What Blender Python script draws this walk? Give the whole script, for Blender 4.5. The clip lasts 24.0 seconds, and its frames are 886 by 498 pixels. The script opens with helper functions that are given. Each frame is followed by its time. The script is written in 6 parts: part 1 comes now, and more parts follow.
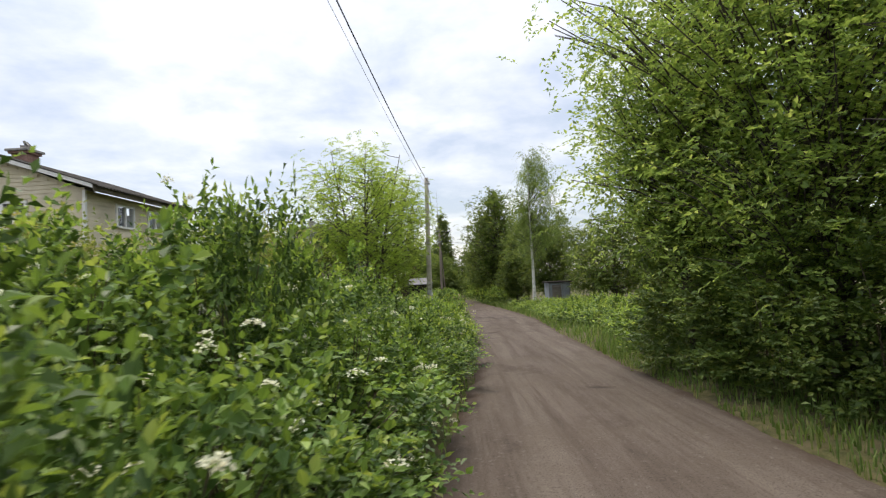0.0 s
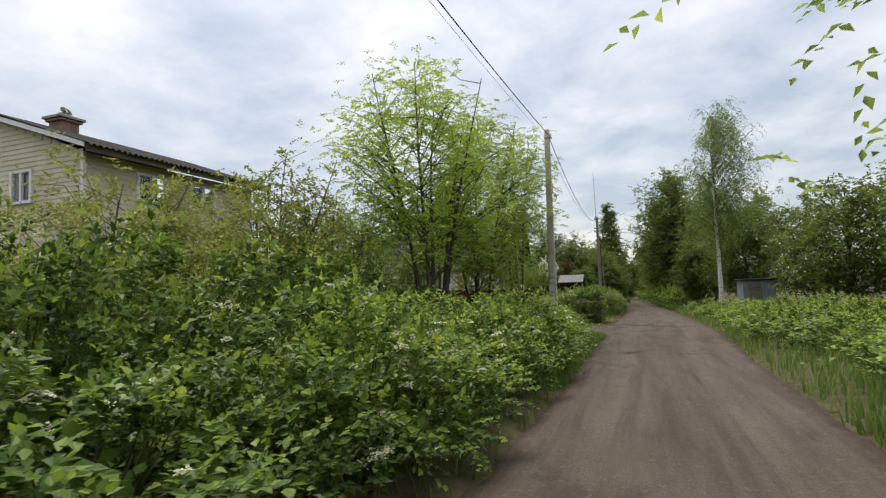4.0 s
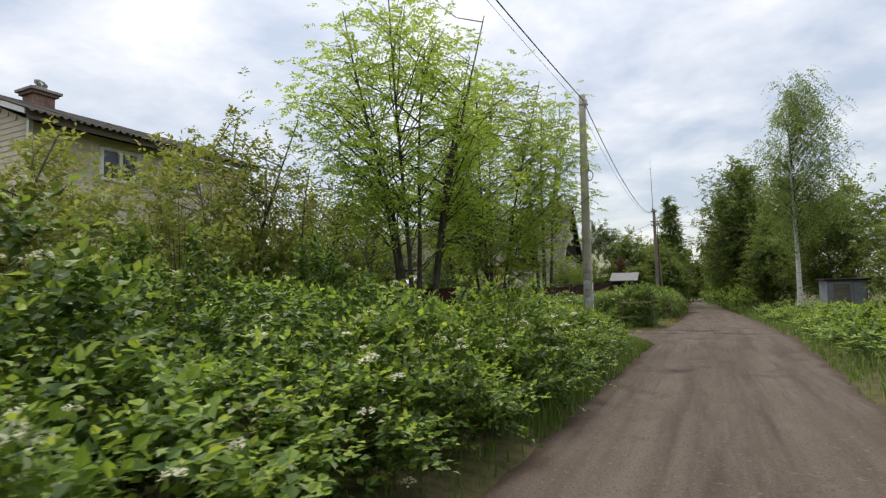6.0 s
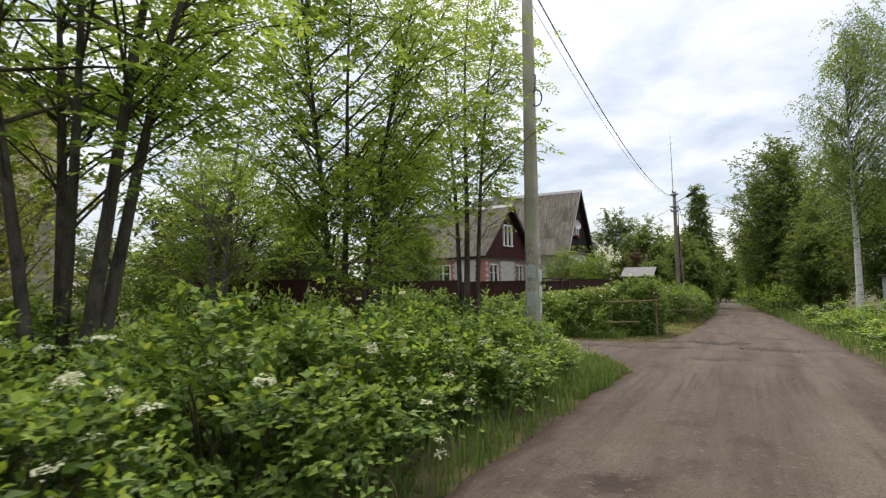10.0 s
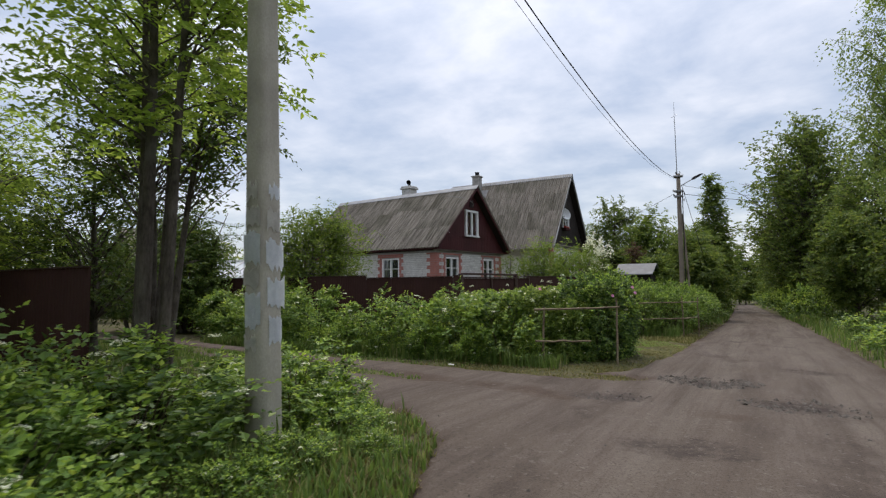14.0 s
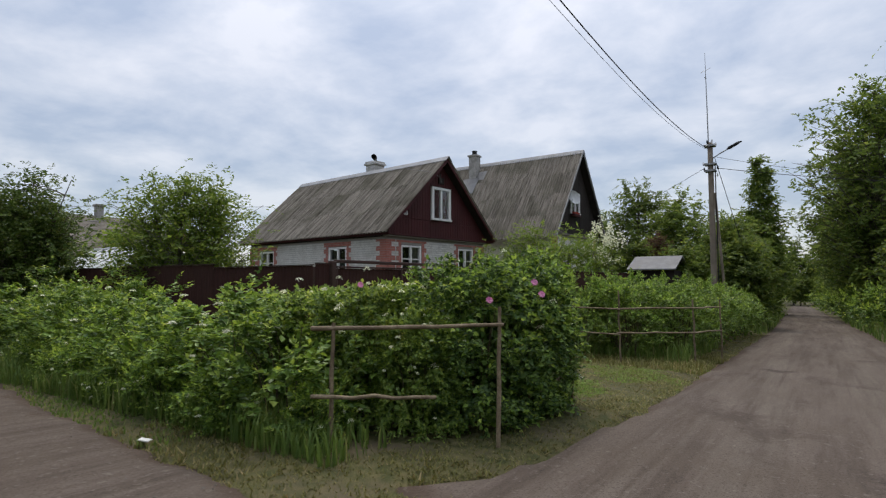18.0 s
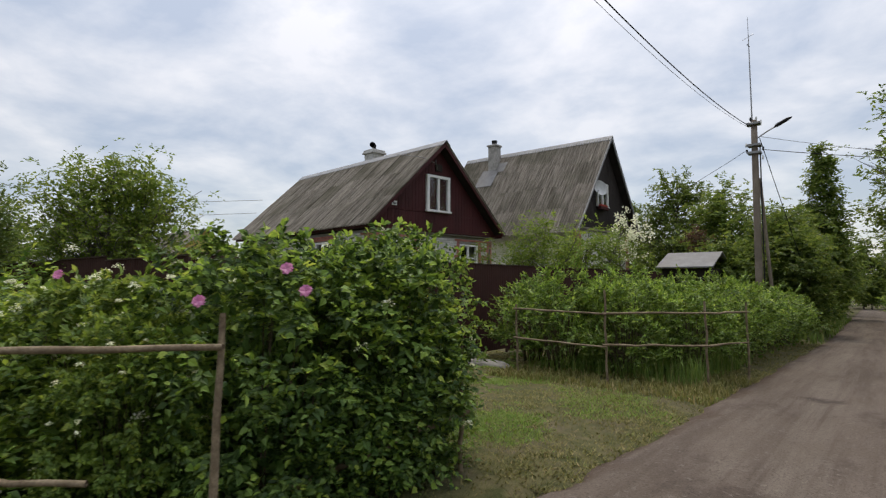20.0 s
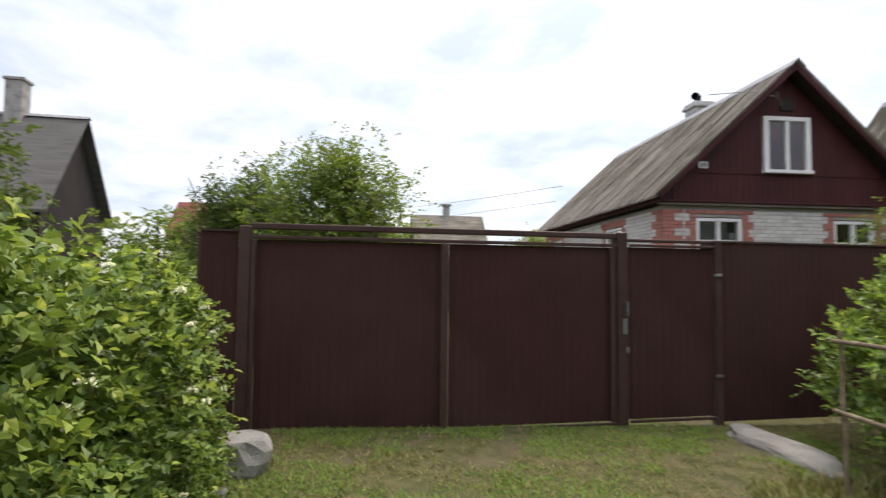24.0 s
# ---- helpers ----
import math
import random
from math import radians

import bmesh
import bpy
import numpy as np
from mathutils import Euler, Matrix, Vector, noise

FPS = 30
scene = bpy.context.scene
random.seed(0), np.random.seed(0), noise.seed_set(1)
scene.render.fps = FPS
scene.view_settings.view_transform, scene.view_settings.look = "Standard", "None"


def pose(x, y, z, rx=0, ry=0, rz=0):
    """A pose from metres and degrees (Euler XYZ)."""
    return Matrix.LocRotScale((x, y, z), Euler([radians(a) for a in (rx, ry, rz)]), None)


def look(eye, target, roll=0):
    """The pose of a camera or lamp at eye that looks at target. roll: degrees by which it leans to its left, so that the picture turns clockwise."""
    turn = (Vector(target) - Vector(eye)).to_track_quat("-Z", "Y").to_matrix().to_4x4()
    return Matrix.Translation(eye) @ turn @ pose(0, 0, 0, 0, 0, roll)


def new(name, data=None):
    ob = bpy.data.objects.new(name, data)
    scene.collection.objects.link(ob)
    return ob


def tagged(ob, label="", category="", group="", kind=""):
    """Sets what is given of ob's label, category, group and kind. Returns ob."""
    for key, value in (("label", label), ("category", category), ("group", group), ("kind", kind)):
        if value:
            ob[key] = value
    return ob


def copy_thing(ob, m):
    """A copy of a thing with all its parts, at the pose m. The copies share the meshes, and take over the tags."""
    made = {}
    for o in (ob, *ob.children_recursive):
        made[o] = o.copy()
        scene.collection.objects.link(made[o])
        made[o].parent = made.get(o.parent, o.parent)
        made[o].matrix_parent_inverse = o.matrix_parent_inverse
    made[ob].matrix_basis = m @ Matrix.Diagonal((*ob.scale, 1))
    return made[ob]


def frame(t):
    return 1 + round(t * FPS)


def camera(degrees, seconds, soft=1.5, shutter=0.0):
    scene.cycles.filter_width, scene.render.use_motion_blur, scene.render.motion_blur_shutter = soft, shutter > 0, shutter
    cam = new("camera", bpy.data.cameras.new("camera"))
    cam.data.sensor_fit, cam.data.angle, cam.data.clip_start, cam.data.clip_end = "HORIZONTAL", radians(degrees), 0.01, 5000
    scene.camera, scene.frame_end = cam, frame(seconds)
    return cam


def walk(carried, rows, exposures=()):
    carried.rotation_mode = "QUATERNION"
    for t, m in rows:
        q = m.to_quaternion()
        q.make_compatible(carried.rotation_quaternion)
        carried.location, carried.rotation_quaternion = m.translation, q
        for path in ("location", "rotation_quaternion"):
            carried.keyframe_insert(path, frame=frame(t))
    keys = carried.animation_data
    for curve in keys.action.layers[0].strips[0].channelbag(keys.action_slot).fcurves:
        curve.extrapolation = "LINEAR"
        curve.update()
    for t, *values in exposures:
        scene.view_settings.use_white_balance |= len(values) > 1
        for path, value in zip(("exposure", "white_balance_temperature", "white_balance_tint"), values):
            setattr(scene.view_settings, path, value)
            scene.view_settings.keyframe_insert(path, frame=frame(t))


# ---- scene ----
cam = camera(78.2, 24.0, soft=1.25, shutter=0.2)
METRES, EYE, TILT, LEAN, TURN = 40.0, 1.6, 0.0, 0.0, 1.2
ROWS = [
    (0.0, 0.0, 0.0, 0.0, 0.15, 3.02, 2.83),
    (0.5, 0.0091, 0.0263, -0.0019, -0.3, 2.99, 2.67),
    (1.0, 0.017, 0.0546, -0.0057, 4.3, 3.24, 2.39),
    (1.5, 0.0271, 0.0819, -0.0072, 6.27, 3.35, 2.59),
    (2.0, 0.0332, 0.1088, -0.0086, 9.98, 3.51, 1.88),
    (2.5, 0.0385, 0.1361, -0.0085, 11.87, 3.55, 2.4),
    (4.5, 0.0448, 0.2071, -0.0129, 20.71, 3.92, 1.91),
    (5.0, 0.0475, 0.2288, -0.0135, 22.32, 3.89, 1.74),
    (5.5, 0.0497, 0.2488, -0.0147, 22.89, 3.91, 1.67),
    (6.0, 0.0516, 0.2712, -0.0156, 24.34, 3.89, 1.56),
    (6.5, 0.0524, 0.2924, -0.0165, 24.79, 3.88, 1.5),
    (7.0, 0.0535, 0.3151, -0.0172, 25.65, 3.8, 1.37),
    (7.5, 0.0538, 0.3368, -0.0182, 25.92, 3.86, 1.34),
    (8.0, 0.0544, 0.3592, -0.019, 26.35, 3.81, 1.27),
    (8.5, 0.0559, 0.3799, -0.0199, 26.8, 3.9, 1.27),
    (9.0, 0.059, 0.4016, -0.0208, 27.11, 3.8, 1.19),
    (9.5, 0.0607, 0.4227, -0.0222, 27.22, 3.85, 1.14),
    (10.0, 0.0622, 0.4442, -0.0231, 27.28, 3.76, 1.06),
    (10.5, 0.0624, 0.4653, -0.024, 28.18, 3.84, 1.0),
    (12.5, 0.0694, 0.5518, -0.025, 28.54, 3.71, 0.77),
    (13.0, 0.0705, 0.5727, -0.0254, 28.46, 3.65, 0.72),
    (13.5, 0.0707, 0.5944, -0.0254, 29.03, 3.62, 0.59),
    (14.0, 0.071, 0.614, -0.0256, 29.02, 3.66, 0.58),
    (14.5, 0.0705, 0.6347, -0.0255, 29.63, 3.55, 0.37),
    (15.0, 0.0702, 0.6541, -0.026, 29.65, 3.54, 0.38),
    (15.5, 0.0696, 0.6749, -0.0265, 30.45, 3.5, 0.27),
    (16.0, 0.0697, 0.6944, -0.0266, 30.71, 3.48, 0.25),
    (16.5, 0.0702, 0.7159, -0.027, 31.73, 3.47, 0.23),
    (17.0, 0.0719, 0.7352, -0.0274, 31.85, 3.53, 0.26),
    (17.5, 0.073, 0.756, -0.0277, 32.35, 3.49, 0.21),
    (19.5, 0.0773, 0.8347, -0.029, 36.92, 3.34, 0.05),
    (20.0, 0.0787, 0.8534, -0.0299, 38.29, 3.48, 0.0),
    (20.5, 0.0776, 0.8745, -0.0295, 40.12, 3.32, -0.06),
    (21.0, 0.0762, 0.8936, -0.0295, 40.12, 3.35, -0.13),
    (21.5, 0.0738, 0.9132, -0.0297, 39.67, 3.3, -0.19),
    (22.0, 0.0711, 0.9298, -0.0298, 38.41, 3.37, -0.34),
    (22.5, 0.0654, 0.9459, -0.0303, 38.38, 3.34, -0.44),
    (23.0, 0.0578, 0.9574, -0.0306, 42.38, 3.39, -0.69),
    (23.5, 0.0458, 0.9676, -0.0307, 57.9, 3.2, -0.82),
    (24.0, 0.0346, 0.9756, -0.0313, 77.6, 3.3, -0.62),
]
walk(cam, [(t, pose(0, 0, EYE, TILT, LEAN, TURN) @ pose(METRES * x, METRES * y, METRES * z, 90 + pitch, roll, yaw)) for t, x, y, z, yaw, pitch, roll in ROWS],
     exposures=[(0.0, 0.28, 6900, 13), (2.0, 0.15, 6950, 12), (5.0, -0.04, 6850, 11), (8.0, 0.28, 7100, 12), (10.0, 0.28, 7000, 13), (13.0, 0.0, 6650, 13), (14.0, -0.08, 6500, 13), (17.0, -0.22, 6420, 12), (20.0, -0.1, 6850, 12), (22.0, 0.1, 7080, 14), (23.0, 0.25, 6900, 15), (24.0, 0.55, 6900, 16)])

# ---- light: an overcast evening sky and a weak, veiled sun ----
SUN_UP, SUN_TURN = radians(64), radians(330)
world = bpy.data.worlds.new("overcast_sky")
scene.world = world
world.use_nodes = True
wn, wl = world.node_tree.nodes, world.node_tree.links
wn.clear()


def wnode(kind, **inputs):
    n = wn.new(kind)
    for k, v in inputs.items():
        n.inputs[int(k[1:])].default_value = v
    return n


def wmath(op, a, b=None):
    n = wn.new("ShaderNodeMath")
    n.operation = op
    for i, v in enumerate((a, b)):
        if v is None:
            continue
        if isinstance(v, (int, float)):
            n.inputs[i].default_value = v
        else:
            wl.new(v, n.inputs[i])
    return n.outputs[0]


coord = wn.new("ShaderNodeTexCoord")
split = wn.new("ShaderNodeSeparateXYZ")
wl.new(coord.outputs["Generated"], split.inputs[0])
up = wmath("MAXIMUM", split.outputs[2], 0.0)
den = wmath("ADD", up, 0.20)
plane = wn.new("ShaderNodeCombineXYZ")
wl.new(wmath("DIVIDE", split.outputs[0], den), plane.inputs[0])
wl.new(wmath("DIVIDE", split.outputs[1], den), plane.inputs[1])
clouds = wn.new("ShaderNodeTexNoise")
clouds.inputs["Scale"].default_value, clouds.inputs["Detail"].default_value = 1.9, 8.0
clouds.inputs["Roughness"].default_value, clouds.inputs["Distortion"].default_value = 0.56, 0.15
wl.new(plane.outputs[0], clouds.inputs["Vector"])
ramp = wn.new("ShaderNodeValToRGB")
ramp.color_ramp.elements[0].position, ramp.color_ramp.elements[0].color = 0.38, (0.50, 0.57, 0.68, 1)
ramp.color_ramp.elements[1].position, ramp.color_ramp.elements[1].color = 0.64, (0.97, 0.975, 0.99, 1)
mid = ramp.color_ramp.elements.new(0.52)
mid.color = (0.74, 0.78, 0.84, 1)
wl.new(clouds.outputs[0], ramp.inputs[0])
# the grey sky of an overcast day is brightest overhead
grow = wmath("ADD", wmath("MULTIPLY", wmath("POWER", up, 1.6), 1.55), 0.84)
cloud_col = wn.new("ShaderNodeVectorMath")
cloud_col.operation = "SCALE"
wl.new(ramp.outputs[0], cloud_col.inputs[0])
wl.new(grow, cloud_col.inputs["Scale"])
sky = wn.new("ShaderNodeTexSky")
sky.sky_type, sky.sun_disc, sky.sun_elevation, sky.sun_rotation = "NISHITA", False, SUN_UP, SUN_TURN
sky_bg, cloud_bg, sky_sum, world_out = wn.new("ShaderNodeBackground"), wn.new("ShaderNodeBackground"), wn.new("ShaderNodeAddShader"), wn.new("ShaderNodeOutputWorld")
sky_bg.inputs[1].default_value, cloud_bg.inputs[1].default_value = 0.05, 0.71
wl.new(sky.outputs[0], sky_bg.inputs[0])
wl.new(cloud_col.outputs[0], cloud_bg.inputs[0])
wl.new(sky_bg.outputs[0], sky_sum.inputs[0])
wl.new(cloud_bg.outputs[0], sky_sum.inputs[1])
wl.new(sky_sum.outputs[0], world_out.inputs[0])

sun_data = bpy.data.lights.new("sun", "SUN")
sun_data.energy, sun_data.angle, sun_data.color = 2.1, radians(28), (1.0, 0.93, 0.80)
sun = new("sun", sun_data)
toward = Vector((math.sin(SUN_TURN) * math.cos(SUN_UP), math.cos(SUN_TURN) * math.cos(SUN_UP), math.sin(SUN_UP)))
sun.matrix_world = look(toward * 60, (0, 0, 0))

# ---- materials ----
def material(name, rough=0.7, metal=0.0):
    m = bpy.data.materials.new(name)
    m.use_nodes = True
    b = m.node_tree.nodes["Principled BSDF"]
    b.inputs["Roughness"].default_value, b.inputs["Metallic"].default_value = rough, metal
    b.inputs["Specular IOR Level"].default_value = 0.5 if metal or rough < 0.5 else 0.18
    return m, m.node_tree.nodes, m.node_tree.links, b


def surface(name, a, b, rough=0.75, metal=0.0, scale=6.0, fine=60.0, bump=0.3, stretch=(1, 1, 1), dirt=None, dirt_amount=0.5, per_object=0.0, low=0.35, high=0.65):
    """Two colours in a coarse and a fine grain, with relief, and dirt in larger spots."""
    m, n, l, p = material(name, rough, metal)
    tc, mp = n.new("ShaderNodeTexCoord"), n.new("ShaderNodeMapping")
    mp.inputs["Scale"].default_value = stretch
    l.new(tc.outputs["Object"], mp.inputs[0])
    where = tc.outputs["Object"]
    if per_object:
        rnd, far_off, shift = n.new("ShaderNodeObjectInfo"), n.new("ShaderNodeMath"), n.new("ShaderNodeVectorMath")
        far_off.operation = "MULTIPLY"
        far_off.inputs[1].default_value = 61.0
        l.new(rnd.outputs["Random"], far_off.inputs[0])
        l.new(tc.outputs["Object"], shift.inputs[0])
        l.new(far_off.outputs[0], shift.inputs[1])
        l.new(shift.outputs[0], mp.inputs[0])
        where = shift.outputs[0]
    big, small = n.new("ShaderNodeTexNoise"), n.new("ShaderNodeTexNoise")
    for t, s, d in ((big, scale, 5.0), (small, fine, 3.0)):
        t.inputs["Scale"].default_value, t.inputs["Detail"].default_value = s, d
        l.new(mp.outputs[0], t.inputs["Vector"])
    mixv = n.new("ShaderNodeMath")
    mixv.operation = "MULTIPLY_ADD"
    l.new(small.outputs[0], mixv.inputs[0])
    mixv.inputs[1].default_value = 0.4
    half = n.new("ShaderNodeMath")
    half.operation = "MULTIPLY"
    half.inputs[1].default_value = 0.6
    l.new(big.outputs[0], half.inputs[0])
    l.new(half.outputs[0], mixv.inputs[2])
    r = n.new("ShaderNodeValToRGB")
    r.color_ramp.elements[0].position, r.color_ramp.elements[0].color = low, (*a, 1)
    r.color_ramp.elements[1].position, r.color_ramp.elements[1].color = high, (*b, 1)
    l.new(mixv.outputs[0], r.inputs[0])
    colour = r.outputs[0]
    if dirt:
        spots = n.new("ShaderNodeTexNoise")
        spots.inputs["Scale"].default_value, spots.inputs["Detail"].default_value = scale * 0.23, 6.0
        l.new(where, spots.inputs["Vector"])
        rr = n.new("ShaderNodeValToRGB")
        rr.color_ramp.elements[0].position, rr.color_ramp.elements[1].position = 0.48, 0.68
        rr.color_ramp.elements[1].color = (dirt_amount,) * 3 + (1,)
        l.new(spots.outputs[0], rr.inputs[0])
        mx = n.new("ShaderNodeMix")
        mx.data_type = "RGBA"
        l.new(rr.outputs[0], mx.inputs["Factor"])
        l.new(colour, mx.inputs["A"])
        mx.inputs["B"].default_value = (*dirt, 1)
        colour = mx.outputs["Result"]
    if per_object:
        info, hsv, mr = n.new("ShaderNodeObjectInfo"), n.new("ShaderNodeHueSaturation"), n.new("ShaderNodeMapRange")
        mr.inputs["To Min"].default_value, mr.inputs["To Max"].default_value = 1 - per_object, 1 + per_object
        l.new(info.outputs["Random"], mr.inputs["Value"])
        l.new(mr.outputs[0], hsv.inputs["Value"])
        l.new(colour, hsv.inputs["Color"])
        colour = hsv.outputs[0]
    l.new(colour, p.inputs["Base Color"])
    if bump:
        bp = n.new("ShaderNodeBump")
        bp.inputs["Strength"].default_value, bp.inputs["Distance"].default_value = bump, 0.02
        l.new(mixv.outputs[0], bp.inputs["Height"])
        l.new(bp.outputs[0], p.inputs["Normal"])
    return m


def leaf_material(name, dark, light, warm, clear=0.35, rough=0.5, glow=1.6):
    """Leaves: every leaf has its own green; light shines through."""
    m, n, l, p = material(name, rough)
    geo, r, info, hsv, mr = (n.new("ShaderNode" + k) for k in ("NewGeometry", "ValToRGB", "ObjectInfo", "HueSaturation", "MapRange"))
    r.color_ramp.elements[0].color, r.color_ramp.elements[1].color = (*dark, 1), (*warm, 1)
    for at, c in ((0.5, [a * 0.62 + b * 0.38 for a, b in zip(dark, light)]), (0.84, light)):
        r.color_ramp.elements.new(at).color = (*c, 1)
    l.new(geo.outputs["Random Per Island"], r.inputs[0])
    mr.inputs["To Min"].default_value, mr.inputs["To Max"].default_value = 1.0, 1.4
    l.new(info.outputs["Random"], mr.inputs["Value"])
    l.new(mr.outputs[0], hsv.inputs["Value"])
    l.new(r.outputs[0], hsv.inputs["Color"])
    l.new(hsv.outputs[0], p.inputs["Base Color"])
    p.inputs["Specular IOR Level"].default_value = 0.30
    tr, mx = n.new("ShaderNodeBsdfTranslucent"), n.new("ShaderNodeMixShader")
    mx.inputs[0].default_value = clear
    lit = n.new("ShaderNodeHueSaturation")
    lit.inputs["Hue"].default_value, lit.inputs["Saturation"].default_value, lit.inputs["Value"].default_value = 0.485, 1.05, glow
    l.new(hsv.outputs[0], lit.inputs["Color"])
    l.new(lit.outputs[0], tr.inputs[0])
    l.new(p.outputs[0], mx.inputs[1])
    l.new(tr.outputs[0], mx.inputs[2])
    l.new(mx.outputs[0], n["Material Output"].inputs[0])
    return m


LEAF_BUSH = leaf_material("leaf_bush", (0.034, 0.073, 0.015), (0.128, 0.208, 0.039), (0.188, 0.263, 0.057), 0.18, 0.42, glow=1.25)
TIP_BUSH = leaf_material("young_leaf_bush", (0.096, 0.172, 0.029), (0.205, 0.302, 0.053), (0.302, 0.372, 0.078), 0.36, 0.48)
LEAF_FRESH = leaf_material("leaf_fresh", (0.046, 0.094, 0.018), (0.160, 0.252, 0.044), (0.237, 0.311, 0.063), 0.20, 0.42, glow=1.25)
TIP_FRESH = leaf_material("young_leaf_fresh", (0.128, 0.215, 0.035), (0.263, 0.358, 0.060), (0.361, 0.424, 0.088), 0.40, 0.45)
LEAF_SHRUB = leaf_material("leaf_shrub", (0.105, 0.138, 0.030), (0.205, 0.240, 0.055), (0.262, 0.232, 0.080), 0.44)
LEAF_ROWAN = leaf_material("leaf_rowan", (0.106, 0.166, 0.030), (0.205, 0.282, 0.052), (0.262, 0.312, 0.072), 0.56, glow=2.05)
LEAF_CHERRY = leaf_material("leaf_cherry", (0.086, 0.140, 0.034), (0.212, 0.286, 0.068), (0.300, 0.350, 0.100), 0.48, glow=2.0)
LEAF_ROSE = leaf_material("leaf_rose", (0.032, 0.069, 0.018), (0.126, 0.206, 0.041), (0.188, 0.268, 0.058), 0.18, 0.46, glow=1.3)
TIP_ROSE = leaf_material("young_leaf_rose", (0.110, 0.190, 0.034), (0.235, 0.335, 0.060), (0.340, 0.410, 0.086), 0.38, 0.46)
LEAF_PALE = leaf_material("leaf_pale", (0.060, 0.108, 0.020), (0.148, 0.220, 0.040), (0.208, 0.262, 0.058), 0.22, 0.42, glow=1.3)
TIP_PALE = leaf_material("young_leaf_pale", (0.135, 0.208, 0.036), (0.250, 0.328, 0.060), (0.335, 0.376, 0.088), 0.40, 0.45)
LEAF_BIRCH = leaf_material("leaf_birch", (0.080, 0.125, 0.030), (0.155, 0.215, 0.052), (0.200, 0.235, 0.068), 0.45)
LEAF_ROAD = leaf_material("leaf_roadside", (0.052, 0.086, 0.019), (0.122, 0.172, 0.034), (0.170, 0.200, 0.046), 0.42, glow=1.8)
LEAF_FAR = leaf_material("leaf_far", (0.048, 0.084, 0.018), (0.110, 0.162, 0.032), (0.160, 0.190, 0.044), 0.28, glow=1.4)
LEAF_APPLE = leaf_material("leaf_apple", (0.075, 0.125, 0.022), (0.165, 0.235, 0.042), (0.225, 0.265, 0.065), 0.45)
LEAF_RED = leaf_material("leaf_red", (0.050, 0.032, 0.018), (0.100, 0.060, 0.030), (0.110, 0.090, 0.035), 0.3)
GRASS = leaf_material("grass_blades", (0.066, 0.115, 0.026), (0.130, 0.192, 0.045), (0.200, 0.205, 0.080), 0.35, 0.6)
GRASS_DRY = leaf_material("dry_grass_blades", (0.086, 0.092, 0.028), (0.172, 0.162, 0.054), (0.262, 0.208, 0.108), 0.3, 0.7)
LAWN = leaf_material("lawn_blades", (0.080, 0.150, 0.024), (0.155, 0.240, 0.040), (0.225, 0.262, 0.064), 0.35, 0.6)
PETAL = leaf_material("white_petals", (0.50, 0.51, 0.38), (0.68, 0.69, 0.57), (0.60, 0.55, 0.38), 0.3)
PETAL_PINK = leaf_material("pink_petals", (0.45, 0.16, 0.32), (0.60, 0.25, 0.42), (0.62, 0.35, 0.48), 0.3)
BARK = surface("dark_bark", (0.036, 0.029, 0.024), (0.120, 0.100, 0.084), 0.9, dirt=(0.17, 0.16, 0.135), dirt_amount=0.5, scale=14, fine=70, bump=0.8, stretch=(1, 1, 0.25))
BARK_GREY = surface("grey_bark", (0.085, 0.075, 0.066), (0.19, 0.17, 0.15), 0.9, scale=12, fine=70, bump=0.7, stretch=(1, 1, 0.3))
BARK_BIRCH = surface("birch_bark", (0.10, 0.09, 0.08), (0.62, 0.60, 0.56), 0.75, scale=5, fine=26, bump=0.4, stretch=(0.5, 0.5, 2.0), low=0.36, high=0.46)
STEM = surface("twig_bark", (0.055, 0.048, 0.030), (0.13, 0.105, 0.065), 0.85, scale=20, fine=90, bump=0.4)
RAIL_WOOD = surface("weathered_twig_wood", (0.125, 0.092, 0.060), (0.32, 0.255, 0.175), 0.85, scale=9, fine=60, bump=0.5, stretch=(1, 1, 1), dirt=(0.10, 0.065, 0.045), dirt_amount=0.6)
CONCRETE = surface("weathered_concrete", (0.36, 0.335, 0.28), (0.52, 0.485, 0.41), 0.9, scale=5, fine=90, bump=0.35, stretch=(1, 1, 0.5), dirt=(0.20, 0.18, 0.155), dirt_amount=0.6)
CONCRETE_OLD = surface("dark_weathered_concrete", (0.18, 0.145, 0.115), (0.28, 0.235, 0.19), 0.9, scale=5, fine=90, bump=0.4, stretch=(1, 1, 0.4), dirt=(0.10, 0.085, 0.07), dirt_amount=0.6)
PAPER = surface("torn_paper", (0.72, 0.75, 0.78), (0.88, 0.90, 0.92), 0.9, scale=18, fine=80, bump=0.2)
PAPER_OLD = surface("yellowed_paper", (0.58, 0.555, 0.50), (0.76, 0.735, 0.68), 0.9, scale=18, fine=80, bump=0.2)
CABLE = surface("black_cable", (0.012, 0.012, 0.013), (0.025, 0.025, 0.026), 0.6, bump=0)
THIN_WIRE = surface("grey_wire", (0.14, 0.14, 0.15), (0.22, 0.22, 0.23), 0.5, 0.3, bump=0)
SLATE = surface("corrugated_fibre_cement", (0.112, 0.099, 0.081), (0.315, 0.284, 0.240), 0.95, scale=2.6, fine=22, bump=0.3, stretch=(9.0, 0.32, 1), low=0.40, high=0.60, dirt=(0.075, 0.072, 0.045), dirt_amount=0.6, per_object=0.09)
SLATE_DARK = surface("dark_corrugated_sheet", (0.028, 0.027, 0.026), (0.060, 0.056, 0.052), 0.8, scale=5, fine=50, bump=0.3)
